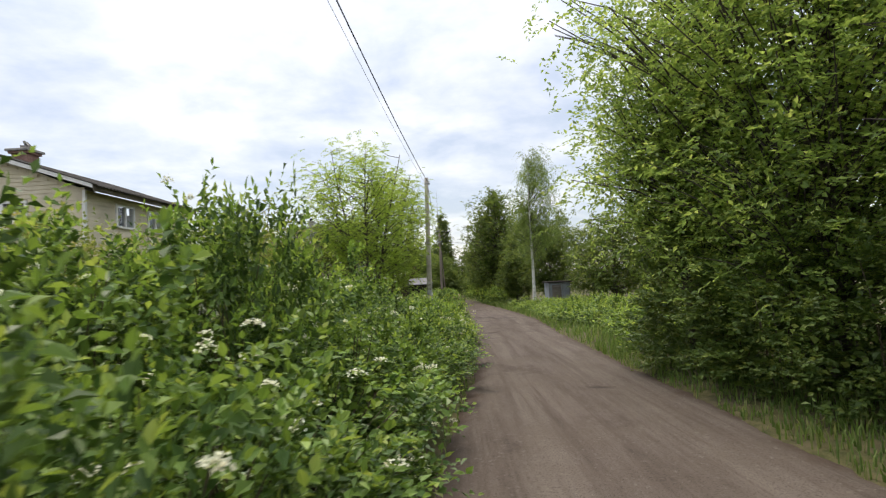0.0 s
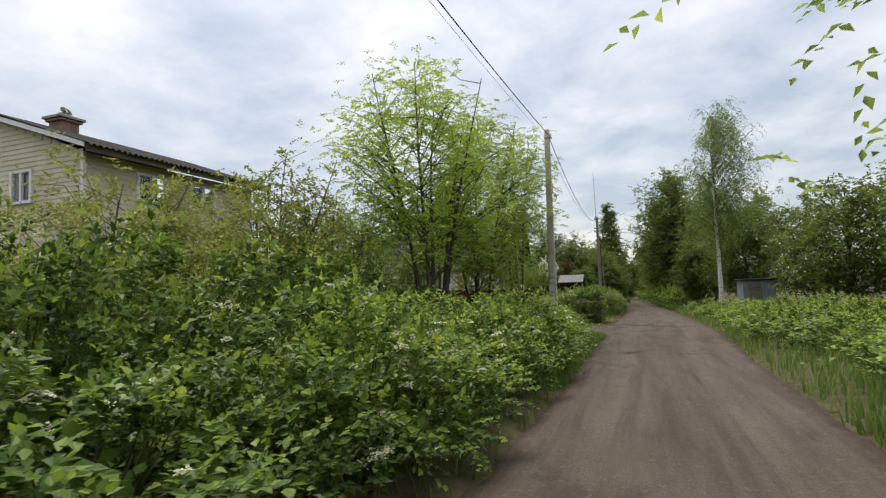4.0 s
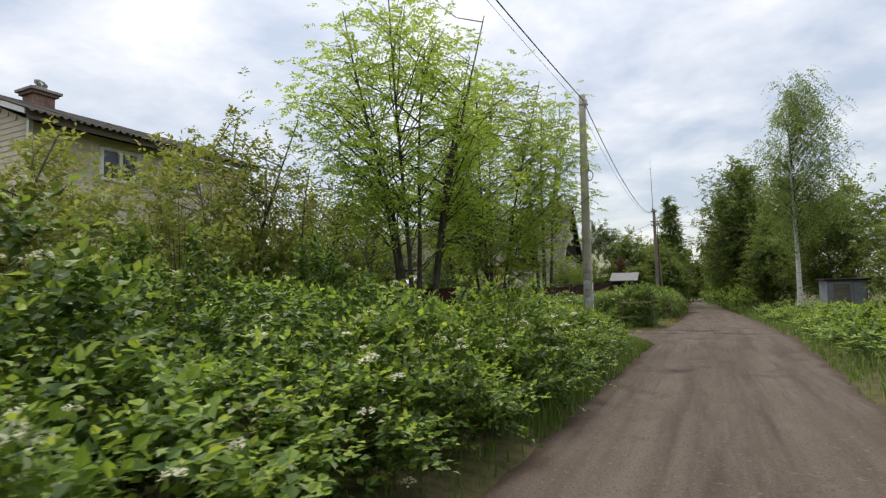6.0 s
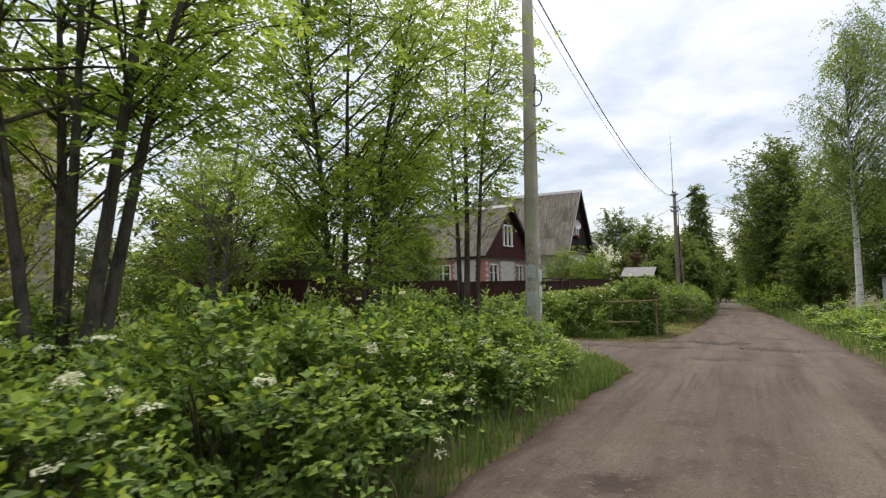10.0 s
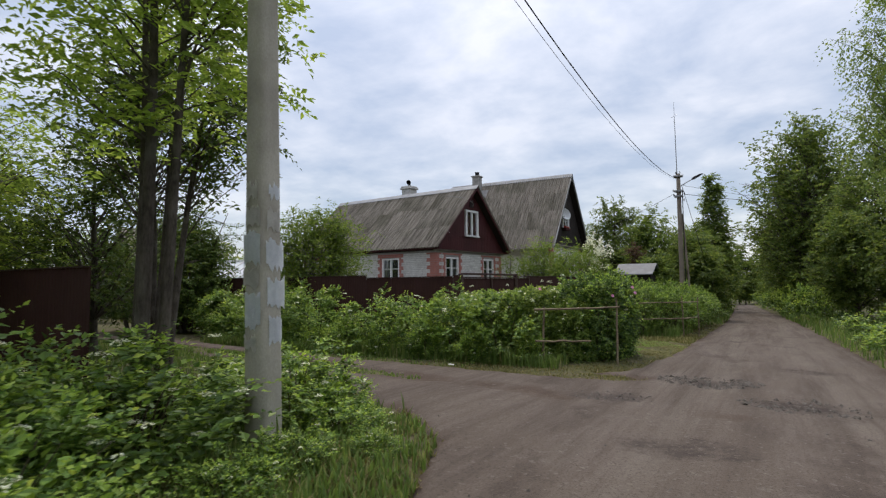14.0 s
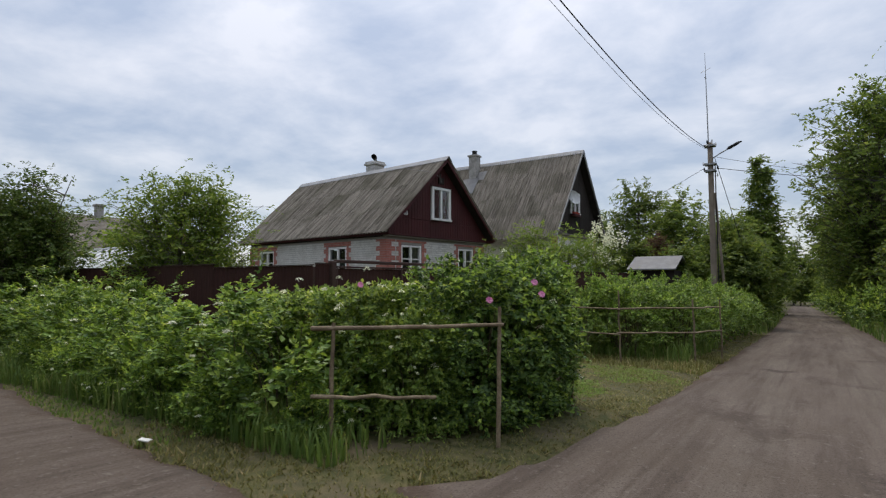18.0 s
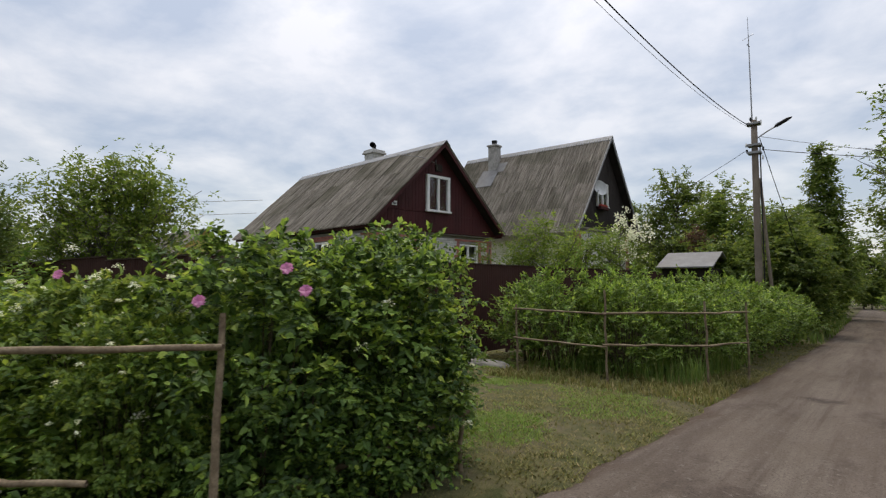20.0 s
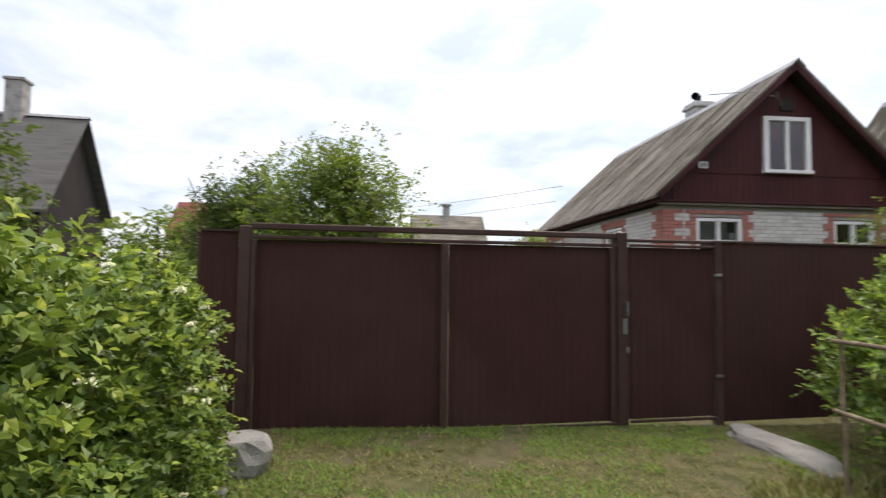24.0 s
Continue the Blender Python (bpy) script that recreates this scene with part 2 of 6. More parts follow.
SLATE_GREY = surface("grey_roofing_sheet", (0.085, 0.082, 0.078), (0.140, 0.136, 0.130), 0.9, scale=2.0, fine=22, bump=0.3, stretch=(6.0, 0.4, 1))
ZINC = surface("zinc_flashing", (0.22, 0.225, 0.235), (0.33, 0.335, 0.345), 0.6, 0.3, scale=4, fine=30, bump=0.1)
MAROON = surface("maroon_boards", (0.048, 0.0125, 0.014), (0.074, 0.020, 0.021), 0.6, scale=3, fine=50, bump=0.25, stretch=(1, 1, 0.3), dirt=(0.032, 0.012, 0.011), dirt_amount=0.5)
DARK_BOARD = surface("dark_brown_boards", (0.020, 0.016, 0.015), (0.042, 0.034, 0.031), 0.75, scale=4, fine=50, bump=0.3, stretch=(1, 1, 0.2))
GREY_BOARD = surface("grey_weathered_boards", (0.12, 0.105, 0.09), (0.24, 0.215, 0.185), 0.9, scale=5, fine=60, bump=0.5, stretch=(0.3, 0.3, 1.5))
PALE_BOARD = surface("pale_clapboard", (0.36, 0.35, 0.32), (0.52, 0.51, 0.48), 0.8, scale=5, fine=60, bump=0.3, stretch=(0.3, 0.3, 1.5), dirt=(0.26, 0.24, 0.21), dirt_amount=0.5)
CLOTH = surface("dark_cloth", (0.020, 0.020, 0.026), (0.045, 0.044, 0.055), 0.9, scale=8, fine=60, bump=0.4)
BRICK_WHITE = surface("white_silicate_brick", (0.50, 0.49, 0.46), (0.68, 0.67, 0.64), 0.85, scale=7, fine=90, bump=0.25, dirt=(0.40, 0.38, 0.35), dirt_amount=0.5, per_object=0.07)
BRICK_RED = surface("red_brick", (0.33, 0.125, 0.100), (0.47, 0.215, 0.180), 0.85, scale=9, fine=90, bump=0.3, per_object=0.10)
MORTAR = surface("grey_mortar", (0.25, 0.24, 0.225), (0.36, 0.35, 0.33), 0.95, scale=20, fine=120, bump=0.3)
WHITE_PAINT = surface("white_paint", (0.66, 0.66, 0.65), (0.80, 0.80, 0.79), 0.45, scale=6, fine=40, bump=0.05)
CURTAIN = surface("pale_curtain", (0.50, 0.54, 0.55), (0.74, 0.77, 0.77), 0.9, scale=4, fine=30, bump=0.3, stretch=(8, 8, 0.3))
# near-black colour that paints in the shade of an unlit interior
INSIDE_SHADE = surface("unlit_inside_shade", (0.02, 0.02, 0.02), (0.045, 0.042, 0.04), 0.95, bump=0)
FENCE = surface("brown_coated_steel", (0.043, 0.0185, 0.0165), (0.058, 0.025, 0.0215), 0.85, 0.0, scale=2.2, fine=30, bump=0.06, dirt=(0.060, 0.036, 0.030), dirt_amount=0.35)
FENCE_POST = surface("brown_painted_tube", (0.048, 0.026, 0.023), (0.070, 0.040, 0.035), 0.5, 0.0, scale=5, fine=40, bump=0.1, dirt=(0.085, 0.055, 0.045), dirt_amount=0.5)
STEEL = surface("dull_steel", (0.18, 0.18, 0.18), (0.32, 0.32, 0.32), 0.45, 0.8, scale=12, fine=60, bump=0.1)
SIDING = surface("cream_siding", (0.57, 0.51, 0.38), (0.68, 0.62, 0.48), 0.6, scale=2.5, fine=40, bump=0.08, dirt=(0.36, 0.32, 0.24), dirt_amount=0.5)
YELLOW = surface("yellow_wall", (0.42, 0.30, 0.10), (0.52, 0.38, 0.15), 0.8, scale=3, fine=40, bump=0.1)
CHIM_BRICK = surface("sooty_red_brick", (0.20, 0.115, 0.092), (0.35, 0.225, 0.185), 0.9, scale=12, fine=80, bump=0.4, dirt=(0.09, 0.06, 0.05), dirt_amount=0.6)
CHIM_PALE = surface("pale_lime_brick", (0.38, 0.375, 0.36), (0.58, 0.575, 0.555), 0.9, scale=12, fine=80, bump=0.4, dirt=(0.20, 0.19, 0.175), dirt_amount=0.5)
CHIM_GREY = surface("grey_lime_brick", (0.26, 0.25, 0.235), (0.42, 0.41, 0.39), 0.9, scale=12, fine=80, bump=0.4, dirt=(0.14, 0.13, 0.12), dirt_amount=0.6)
RED_ROOF = surface("dull_red_roof", (0.15, 0.045, 0.035), (0.22, 0.075, 0.055), 0.7, scale=3, fine=30, bump=0.2)
SHED_ROOF = surface("pale_grey_sheet", (0.15, 0.15, 0.155), (0.23, 0.23, 0.235), 0.7, scale=3, fine=30, bump=0.15, dirt=(0.20, 0.19, 0.175), dirt_amount=0.5)
SHED_WALL = surface("blue_grey_metal", (0.20, 0.23, 0.26), (0.31, 0.34, 0.37), 0.6, scale=3, fine=40, bump=0.2, dirt=(0.15, 0.12, 0.10), dirt_amount=0.5)
STONE = surface("grey_stone", (0.165, 0.158, 0.146), (0.31, 0.30, 0.28), 0.9, scale=6, fine=60, bump=0.7, dirt=(0.11, 0.105, 0.085), dirt_amount=0.6)
DISH = surface("white_dish_enamel", (0.52, 0.53, 0.54), (0.64, 0.65, 0.66), 0.5, scale=5, fine=30, bump=0.05)
POT_RED = surface("red_flowers", (0.30, 0.04, 0.03), (0.42, 0.08, 0.06), 0.8, scale=30, fine=90, bump=0.5)
INK = surface("dark_lettering", (0.03, 0.03, 0.035), (0.05, 0.05, 0.055), 0.7, bump=0)


def make_glass(name, rough=0.03, tint=(0.9, 0.95, 0.97)):
    m, n, l, p = material(name, rough)
    p.inputs["Base Color"].default_value = (*tint, 1)
    p.inputs["Transmission Weight"].default_value, p.inputs["IOR"].default_value = 1.0, 1.45
    return m


GLASS = make_glass("window_glass")
FILM = surface("clouded_glazing", (0.50, 0.53, 0.55), (0.66, 0.69, 0.71), 0.35, scale=3, fine=25, bump=0.05)


def dirt_road_material():
    """Packed sandy soil: streaks along the wheel tracks, damp spots, grit."""
    m, n, l, p = material("packed_dirt", 0.95)
    tc = n.new("ShaderNodeTexCoord")

    def tex(scale, detail, stretch=(1, 1, 1), rough=0.6):
        mp, t = n.new("ShaderNodeMapping"), n.new("ShaderNodeTexNoise")
        mp.inputs["Scale"].default_value = stretch
        t.inputs["Scale"].default_value, t.inputs["Detail"].default_value, t.inputs["Roughness"].default_value = scale, detail, rough
        l.new(tc.outputs["Object"], mp.inputs[0])
        l.new(mp.outputs[0], t.inputs["Vector"])
        return t.outputs[0]

    def step(value, a, b, lo=0.0, hi=1.0):
        r = n.new("ShaderNodeMapRange")
        r.interpolation_type = "SMOOTHSTEP"
        for k, v in (("From Min", a), ("From Max", b), ("To Min", lo), ("To Max", hi)):
            r.inputs[k].default_value = v
        l.new(value, r.inputs["Value"])
        return r.outputs[0]

    def mix(f, a, b):
        x = n.new("ShaderNodeMix")
        x.data_type = "RGBA"
        l.new(f, x.inputs["Factor"])
        for k, v in (("A", a), ("B", b)):
            if isinstance(v, tuple):
                x.inputs[k].default_value = (*v, 1)
            else:
                l.new(v, x.inputs[k])
        return x.outputs["Result"]

    def layer(name):
        a = n.new("ShaderNodeAttribute")
        a.attribute_name = name
        return a.outputs["Fac"]

    def calc(op, a, b):
        x = n.new("ShaderNodeMath")
        x.operation = op
        for i, v in enumerate((a, b)):
            if isinstance(v, (int, float)):
                x.inputs[i].default_value = v
            else:
                l.new(v, x.inputs[i])
        return x.outputs[0]

    streaks, lines, blotch, spots, grit, fleck = tex(2.0, 7, (1.3, 0.12, 1), 0.68), tex(3.0, 5, (3.2, 0.10, 1), 0.6), tex(0.9, 7), tex(0.8, 8, (1, 0.6, 1), 0.70), tex(55, 3), tex(16, 4)
    c = mix(step(streaks, 0.36, 0.64), (0.077, 0.059, 0.048), (0.131, 0.105, 0.088))
    c = mix(step(calc("ADD", calc("MULTIPLY", layer("wheel"), 0.35), lines), 0.48, 0.92, 0, 0.60), c, (0.167, 0.140, 0.117))
    c = mix(step(lines, 0.42, 0.30, 0, 0.34), c, (0.064, 0.047, 0.038))
    c = mix(step(blotch, 0.42, 0.64, 0, 0.5), c, (0.109, 0.086, 0.068))
    c = mix(step(spots, 0.54, 0.66, 0, 0.6), c, (0.058, 0.043, 0.036))
    c = mix(step(calc("ADD", calc("MULTIPLY", layer("damp"), 0.8), calc("MULTIPLY", tex(2.6, 8, (1, 1, 1), 0.75), 1.6)), 1.18, 1.65, 0, 0.85), c, (0.045, 0.034, 0.030))
    c = mix(step(calc("ADD", calc("MULTIPLY", layer("rim"), 0.5), blotch), 0.72, 1.0, 0, 0.8), c, (0.069, 0.046, 0.034))
    c = mix(step(fleck, 0.58, 0.70, 0, 0.6), c, (0.189, 0.163, 0.139))
    c = mix(step(grit, 0.34, 0.50, 0.65, 0), c, (0.047, 0.037, 0.032))
    l.new(c, p.inputs["Base Color"])
    add = n.new("ShaderNodeMath")
    add.operation = "ADD"
    l.new(grit, add.inputs[0])
    l.new(fleck, add.inputs[1])
    bp = n.new("ShaderNodeBump")
    bp.inputs["Strength"].default_value, bp.inputs["Distance"].default_value = 0.55, 0.015
    l.new(add.outputs[0], bp.inputs["Height"])
    l.new(bp.outputs[0], p.inputs["Normal"])
    return m


DIRT = dirt_road_material()
SOIL = surface("grassy_soil", (0.046, 0.054, 0.018), (0.118, 0.104, 0.048), 0.95, scale=7.0, fine=70, bump=1.0, low=0.40, high=0.60, dirt=(0.112, 0.088, 0.060), dirt_amount=0.75)
GRAVEL = surface("broken_gravel", (0.080, 0.068, 0.058), (0.160, 0.142, 0.125), 0.9, scale=30, fine=90, bump=0.3)


# ---- helpers for meshes ----
SLOPE = 0.0295
RNG = np.random.default_rng(7)


def gz(x, y):
    """Height of the ground, which falls gently along the road."""
    return -SLOPE * min(max(y, -60.0), 170.0)


def thing(name, x, y, label, category, group="", z=None, turn=0.0):
    e = new(name)
    e.empty_display_size = 0.2
    e.matrix_world = pose(x, y, gz(x, y) if z is None else z, 0, 0, turn)
    return tagged(e, label, category, group)


def put(name, me, mat, parent=None, label=""):
    if mat is not None and not me.materials:
        me.materials.append(mat)
    ob = new(name, me)
    if parent is not None:
        ob.parent = parent
    if label:
        ob["label"] = label
    return ob


def part(name, bm, mat, parent, label=""):
    me = bpy.data.meshes.new(name)
    bm.to_mesh(me)
    bm.free()
    return put(name, me, mat, parent, label)


def fast_mesh(name, verts, faces, smooth=False):
    verts, faces = np.asarray(verts, np.float32), np.asarray(faces, np.int32)
    me, n, k = bpy.data.meshes.new(name), len(faces), faces.shape[1]
    me.vertices.add(len(verts))
    me.vertices.foreach_set("co", verts.ravel())
    me.loops.add(n * k)
    me.loops.foreach_set("vertex_index", faces.ravel())
    me.polygons.add(n)
    me.polygons.foreach_set("loop_start", np.arange(0, n * k, k, dtype=np.int32))
    me.polygons.foreach_set("use_smooth", np.full(n, smooth))
    me.update(calc_edges=True)
    return me


def box(bm, x0, x1, y0, y1, z0, z1, bevel=0.0):
    vs = [bm.verts.new((x, y, z)) for z in (z0, z1) for x, y in ((x0, y0), (x1, y0), (x1, y1), (x0, y1))]
    fs = [bm.faces.new([vs[i] for i in q]) for q in ((3, 2, 1, 0), (4, 5, 6, 7), (0, 1, 5, 4), (1, 2, 6, 5), (2, 3, 7, 6), (3, 0, 4, 7))]
    if bevel:
        bmesh.ops.bevel(bm, geom=list({e for f in fs for e in f.edges}), offset=bevel, segments=1, affect="EDGES")
    return bm


def boxed(name, x0, x1, y0, y1, z0, z1, mat, parent, bevel=0.006, label=""):
    return part(name, box(bmesh.new(), x0, x1, y0, y1, z0, z1, bevel), mat, parent, label)


def prism(bm, outline, depth, axis=0, at=0.0):
    """A flat outline in the two other axes, drawn out along one axis."""
    def place(u, v, w):
        return (w, u, v) if axis == 0 else (u, w, v) if axis == 1 else (u, v, w)
    a = [bm.verts.new(place(u, v, at)) for u, v in outline]
    b = [bm.verts.new(place(u, v, at + depth)) for u, v in outline]
    bm.faces.new(a)
    bm.faces.new(b[::-1])
    for i in range(len(a)):
        j = (i + 1) % len(a)
        bm.faces.new((a[j], a[i], b[i], b[j]))
    bmesh.ops.recalc_face_normals(bm, faces=bm.faces)
    return bm


def unit(v):
    return v / np.maximum(np.linalg.norm(v, axis=-1, keepdims=True), 1e-9)


def tubes(runs, sides=5):
    """Tapered tubes: runs of (points, radii). Vertices and quads."""
    V, F, base = [], [], 0
    ang = np.arange(sides) * 2 * np.pi / sides
    for pts, rad in runs:
        pts, rad = np.asarray(pts, float), np.asarray(rad, float)
        t = unit(np.gradient(pts, axis=0))
        ref = np.where(np.abs(t[:, 2:3]) > 0.9, [[1.0, 0, 0]], [[0, 0, 1.0]])
        u = unit(np.cross(t, ref))
        w = np.cross(t, u)
        ring = pts[:, None] + rad[:, None, None] * (np.cos(ang)[None, :, None] * u[:, None] + np.sin(ang)[None, :, None] * w[:, None])
        V.append(ring.reshape(-1, 3))
        for i in range(len(pts) - 1):
            a = base + i * sides + np.arange(sides)
            b = base + i * sides + (np.arange(sides) + 1) % sides
            F.append(np.stack([a, b, b + sides, a + sides], 1))
        base += len(pts) * sides
    return np.concatenate(V), np.concatenate(F)


def tube_part(name, runs, mat, parent, sides=6, label=""):
    return put(name, fast_mesh(name, *tubes(runs, sides), smooth=True), mat, parent, label)


def leaf_mesh(name, P, D, U, S, W=0.6, kite=False):
    """Folded leaves, pointed (kite) or three-lobed: base P, direction D, upper side U, length S."""
    D = unit(D)
    R = unit(np.cross(D, U))
    N = np.cross(R, D)
    S = np.broadcast_to(np.asarray(S, float), (len(P),))[:, None]
    n = len(P)
    if kite:
        v = np.stack([P, P + S * (0.45 * D + 0.5 * W * R + 0.12 * N), P + S * (D - 0.08 * N), P + S * (0.45 * D - 0.5 * W * R + 0.12 * N)], 1)
        f = np.array([[0, 1, 2], [0, 2, 3]])
    else:
        v = np.stack([P, P + S * (D - 0.16 * N), P + S * (0.36 * D + 0.58 * W * R + 0.10 * W * N), P + S * (0.66 * D + 0.40 * W * R + 0.08 * W * N),
                      P + S * (0.36 * D - 0.58 * W * R + 0.10 * W * N), P + S * (0.66 * D - 0.40 * W * R + 0.08 * W * N)], 1)
        f = np.array([[0, 2, 3], [0, 3, 1], [0, 1, 5], [0, 5, 4]])
    k = v.shape[1]
    F = (np.arange(n)[:, None, None] * k + f[None]).reshape(-1, f.shape[1])
    return fast_mesh(name, v.reshape(-1, 3), F)


def spray(P0, D0, L, count, size, rng, droop=0.25, side=0.8):
    """Leaves set left and right along shoots: returns base, direction, upper side, length."""
    m = len(P0)
    D0 = unit(D0)
    s = np.linspace(0.12, 1.0, count)
    L = np.broadcast_to(np.asarray(L, float), (m,))
    P = P0[:, None] + D0[:, None] * (s[None, :, None] * L[:, None, None])
    P[..., 2] -= droop * (s[None] ** 2) * L[:, None]
    S = unit(np.cross(D0, [0, 0, 1.0]) + rng.normal(0, 0.15, (m, 3)))
    sign = np.where(np.arange(count) % 2 == 0, 1.0, -1.0)
    D = side * sign[None, :, None] * S[:, None] + 0.5 * D0[:, None] + rng.normal(0, 0.22, (m, count, 3))
    D[:, -1] = D0 + rng.normal(0, 0.15, (m, 3))
    D[..., 2] -= droop * 0.6
    U = np.array([0, 0, 0.85]) + 0.45 * D0[:, None] + rng.normal(0, 0.36, (m, count, 3))
    Z = size * rng.uniform(0.65, 1.25, (m, count)) * (0.75 + 0.25 * np.sin(np.pi * s))[None]
    return P.reshape(-1, 3), D.reshape(-1, 3), U.reshape(-1, 3), Z.ravel()


def dome_points(n, rng, rx, ry, h, low=0.06, hollow=0.55, square=0, clump=0.0, foot=0.7, uneven=1.0):
    """Points in the outer layer of an uneven dome, gathered in clumps, and the way outward."""
    az = rng.uniform(0, 2 * np.pi, n)
    el = np.arcsin(rng.uniform(low, 1.0, n))
    lump = 1 + uneven * (0.15 * np.sin(3 * az + 1.3) * np.cos(2.3 * el) + 0.12 * np.sin(5 * az + 4 * el) + 0.08 * np.sin(9 * az - 7 * el) + rng.normal(0, 0.05, n))
    r = lump * (1 - (1 - hollow) * rng.uniform(0, 1, n) ** 2.2)
    d = np.stack([np.cos(el) * np.cos(az), np.cos(el) * np.sin(az), np.sin(el)], 1)
    out = unit(d / [rx, ry, h])
    if square:
        d = d / ((np.abs(d) ** square).sum(1) ** (1 / square))[:, None]
    p = d * r[:, None] * [rx, ry, h]
    p[:, :2] *= (foot + (1 - foot) * np.clip(p[:, 2] / (0.5 * h), 0, 1))[:, None]
    if clump:
        heart = p[: max(4, n // 14)]
        near_to = np.argmin(((p[:, None] - heart[None]) ** 2).sum(-1), 1)
        p = p + clump * (heart[near_to] - p)
        out = unit(out + 1.6 * (p - heart[near_to]) / max(rx, h))
    return p, out


# ---- ground and dirt road ----
def left_edge(y):
    return np.interp(y, [-60, -10, 4.5, 9, 12, 27, 60, 85, 170], [-0.6, -0.6, -0.3, 0.06, 0.38, 0.42, 0.5, -0.2, -2.6])


def right_edge(y):
    return np.interp(y, [-60, 5, 10, 17.5, 21, 30, 40, 60, 85, 170], [3.0, 3.2, 3.35, 3.6, 3.75, 4.3, 4.3, 4.0, 3.2, 0.4])


def waves(x, y):
    return (0.5 * np.sin(1.7 * x + 0.6 * y) * np.sin(1.1 * y - 0.4 * x + 1) + 0.3 * np.sin(4.1 * x + 1.3) * np.sin(3.3 * y + 0.7)
            + 0.2 * np.sin(9.1 * x + 2.1 * y) * np.sin(8.3 * y - 3 * x))


def inside_road(x, y):
    """Metres inside the edge of the dirt road or of the side track (negative: outside)."""
    main = np.minimum(x - left_edge(y), right_edge(y) - x)
    near = np.interp(x, [-40, -20, -11, -4.7, -1.95, -1.3, -0.23, 0.1, 0.45], [35.4, 34.3, 33.3, 31.4, 30.2, 29.95, 28.9, 28.05, 27.2])
    far = np.interp(x, [-40, -15.5, -5.8, -2.4, -0.96, 0.19, 0.38, 0.6], [38.0, 35.4, 33.9, 33.7, 33.6, 34.93, 37.5, 38.5])
    side = np.where(x < 0.7, np.minimum(y - near, far - y), -9)
    s = np.maximum(main, side)
    island = np.hypot((x + 8.7) / 5.7, (y - 33.25 + 0.167 * (x + 8.7)) / 0.30) - 1
    s = np.minimum(s, island * 0.3)
    tongue = np.hypot((x + 0.35) / 0.75, (y - 33.95) / 0.35) - 1
    s = np.minimum(s, tongue * 0.3)
    return s + 0.08 * waves(x * 2.3, y * 2.1) + 0.06 * waves(x * 6.1 + 2, y * 5.3)


def steps(*spans):
    out = []
    for a, b, d in spans:
        out += list(np.arange(a, b - 1e-6, d))
    return np.array(out + [spans[-1][1]])


def sheet(name, xs, ys, height, keep=None):
    X, Y = np.meshgrid(xs, ys)
    Z = -SLOPE * np.clip(Y, -60, 170) + height(X, Y)
    nx = len(xs)
    i = np.arange((len(ys) - 1) * (nx - 1))
    a = (i // (nx - 1)) * nx + i % (nx - 1)
    F = np.stack([a, a + 1, a + 1 + nx, a + nx], 1)
    if keep is not None:
        k = keep(X, Y).ravel()
        F = F[k[F].any(1)]
    return fast_mesh(name, np.stack([X, Y, Z], -1).reshape(-1, 3), F, smooth=True)


def ground_height(x, y):
    s = inside_road(x, y)
    out = np.clip(-s / 0.5, 0, 1)
    return np.where(s > 0, -0.02 - 0.10 * np.clip(s / 0.3, 0, 1), -0.02 + 0.05 * out) + 0.02 * waves(x, y) * out


HOLES = [(1.37, 21.55, 0.30, 0.035), (0.5, 32.1, 0.45, 0.03), (1.55, 34.2, 0.6, 0.03), (2.7, 32.6, 0.5, 0.03), (2.2, 8.9, 0.22, 0.03), (1.7, 29.9, 0.5, 0.02), (3.0, 36.5, 0.5, 0.02), (1.58, 43.75, 0.3, 0.015)]


def road_height(x, y):
    s = inside_road(x, y)
    h = -0.11 + 0.125 * np.clip((s + 0.25) / 0.4, 0, 1)
    mid_x = (left_edge(y) + right_edge(y)) / 2
    for off in (-0.8, 0.75):
        h = h - 0.022 * np.exp(-((x - mid_x - off - 0.12 * np.sin(0.23 * y + off)) / 0.24) ** 2)
    for hx, hy, r, d in HOLES:
        h = h - d * np.exp(-((x - hx) ** 2 + (y - hy) ** 2) / r ** 2)
    return h + 0.010 * waves(x * 1.2, y * 0.7) + 0.004 * waves(x * 6, y * 5)


gx = steps((-3000, -300, 900), (-300, -60, 60), (-60, -16, 4), (-16, 12, 0.3), (12, 60, 4), (60, 300, 60), (300, 3000, 900))
gy = steps((-3000, -300, 900), (-300, -60, 60), (-60, -6, 3), (-6, 62, 0.3), (62, 170, 4), (170, 300, 40), (300, 3000, 900))
tagged(put("ground", sheet("ground", gx, gy, ground_height), SOIL), "grassy earth with bare soil and leaf litter beside the road", "ground", kind="structure")
rx_ = steps((-40, -12, 0.6), (-12, 6, 0.13))
ry_ = steps((-60, -4, 1.0), (-4, 60, 0.13), (60, 170, 1.0))
road_mesh = sheet("road", rx_, ry_, road_height, lambda x, y: inside_road(x, y) > -0.4)
co = np.empty(len(road_mesh.vertices) * 3, np.float32)
road_mesh.vertices.foreach_get("co", co)
RX, RY = co[0::3], co[1::3]
MIDX = (left_edge(RY) + right_edge(RY)) / 2
wheel = sum(np.exp(-((RX - MIDX - o - 0.14 * np.sin(0.23 * RY + o)) / w) ** 2) * k for o, w, k in ((-0.8, 0.26, 1.0), (0.75, 0.26, 1.0), (-1.35, 0.14, 0.5), (1.3, 0.16, 0.6), (0.25, 0.12, 0.35)))
damp = sum(np.exp(-(((RX - hx) / 1.3) ** 2 + (RY - hy) ** 2) / (1.1 * hr) ** 2) for hx, hy, hr, hd in HOLES)
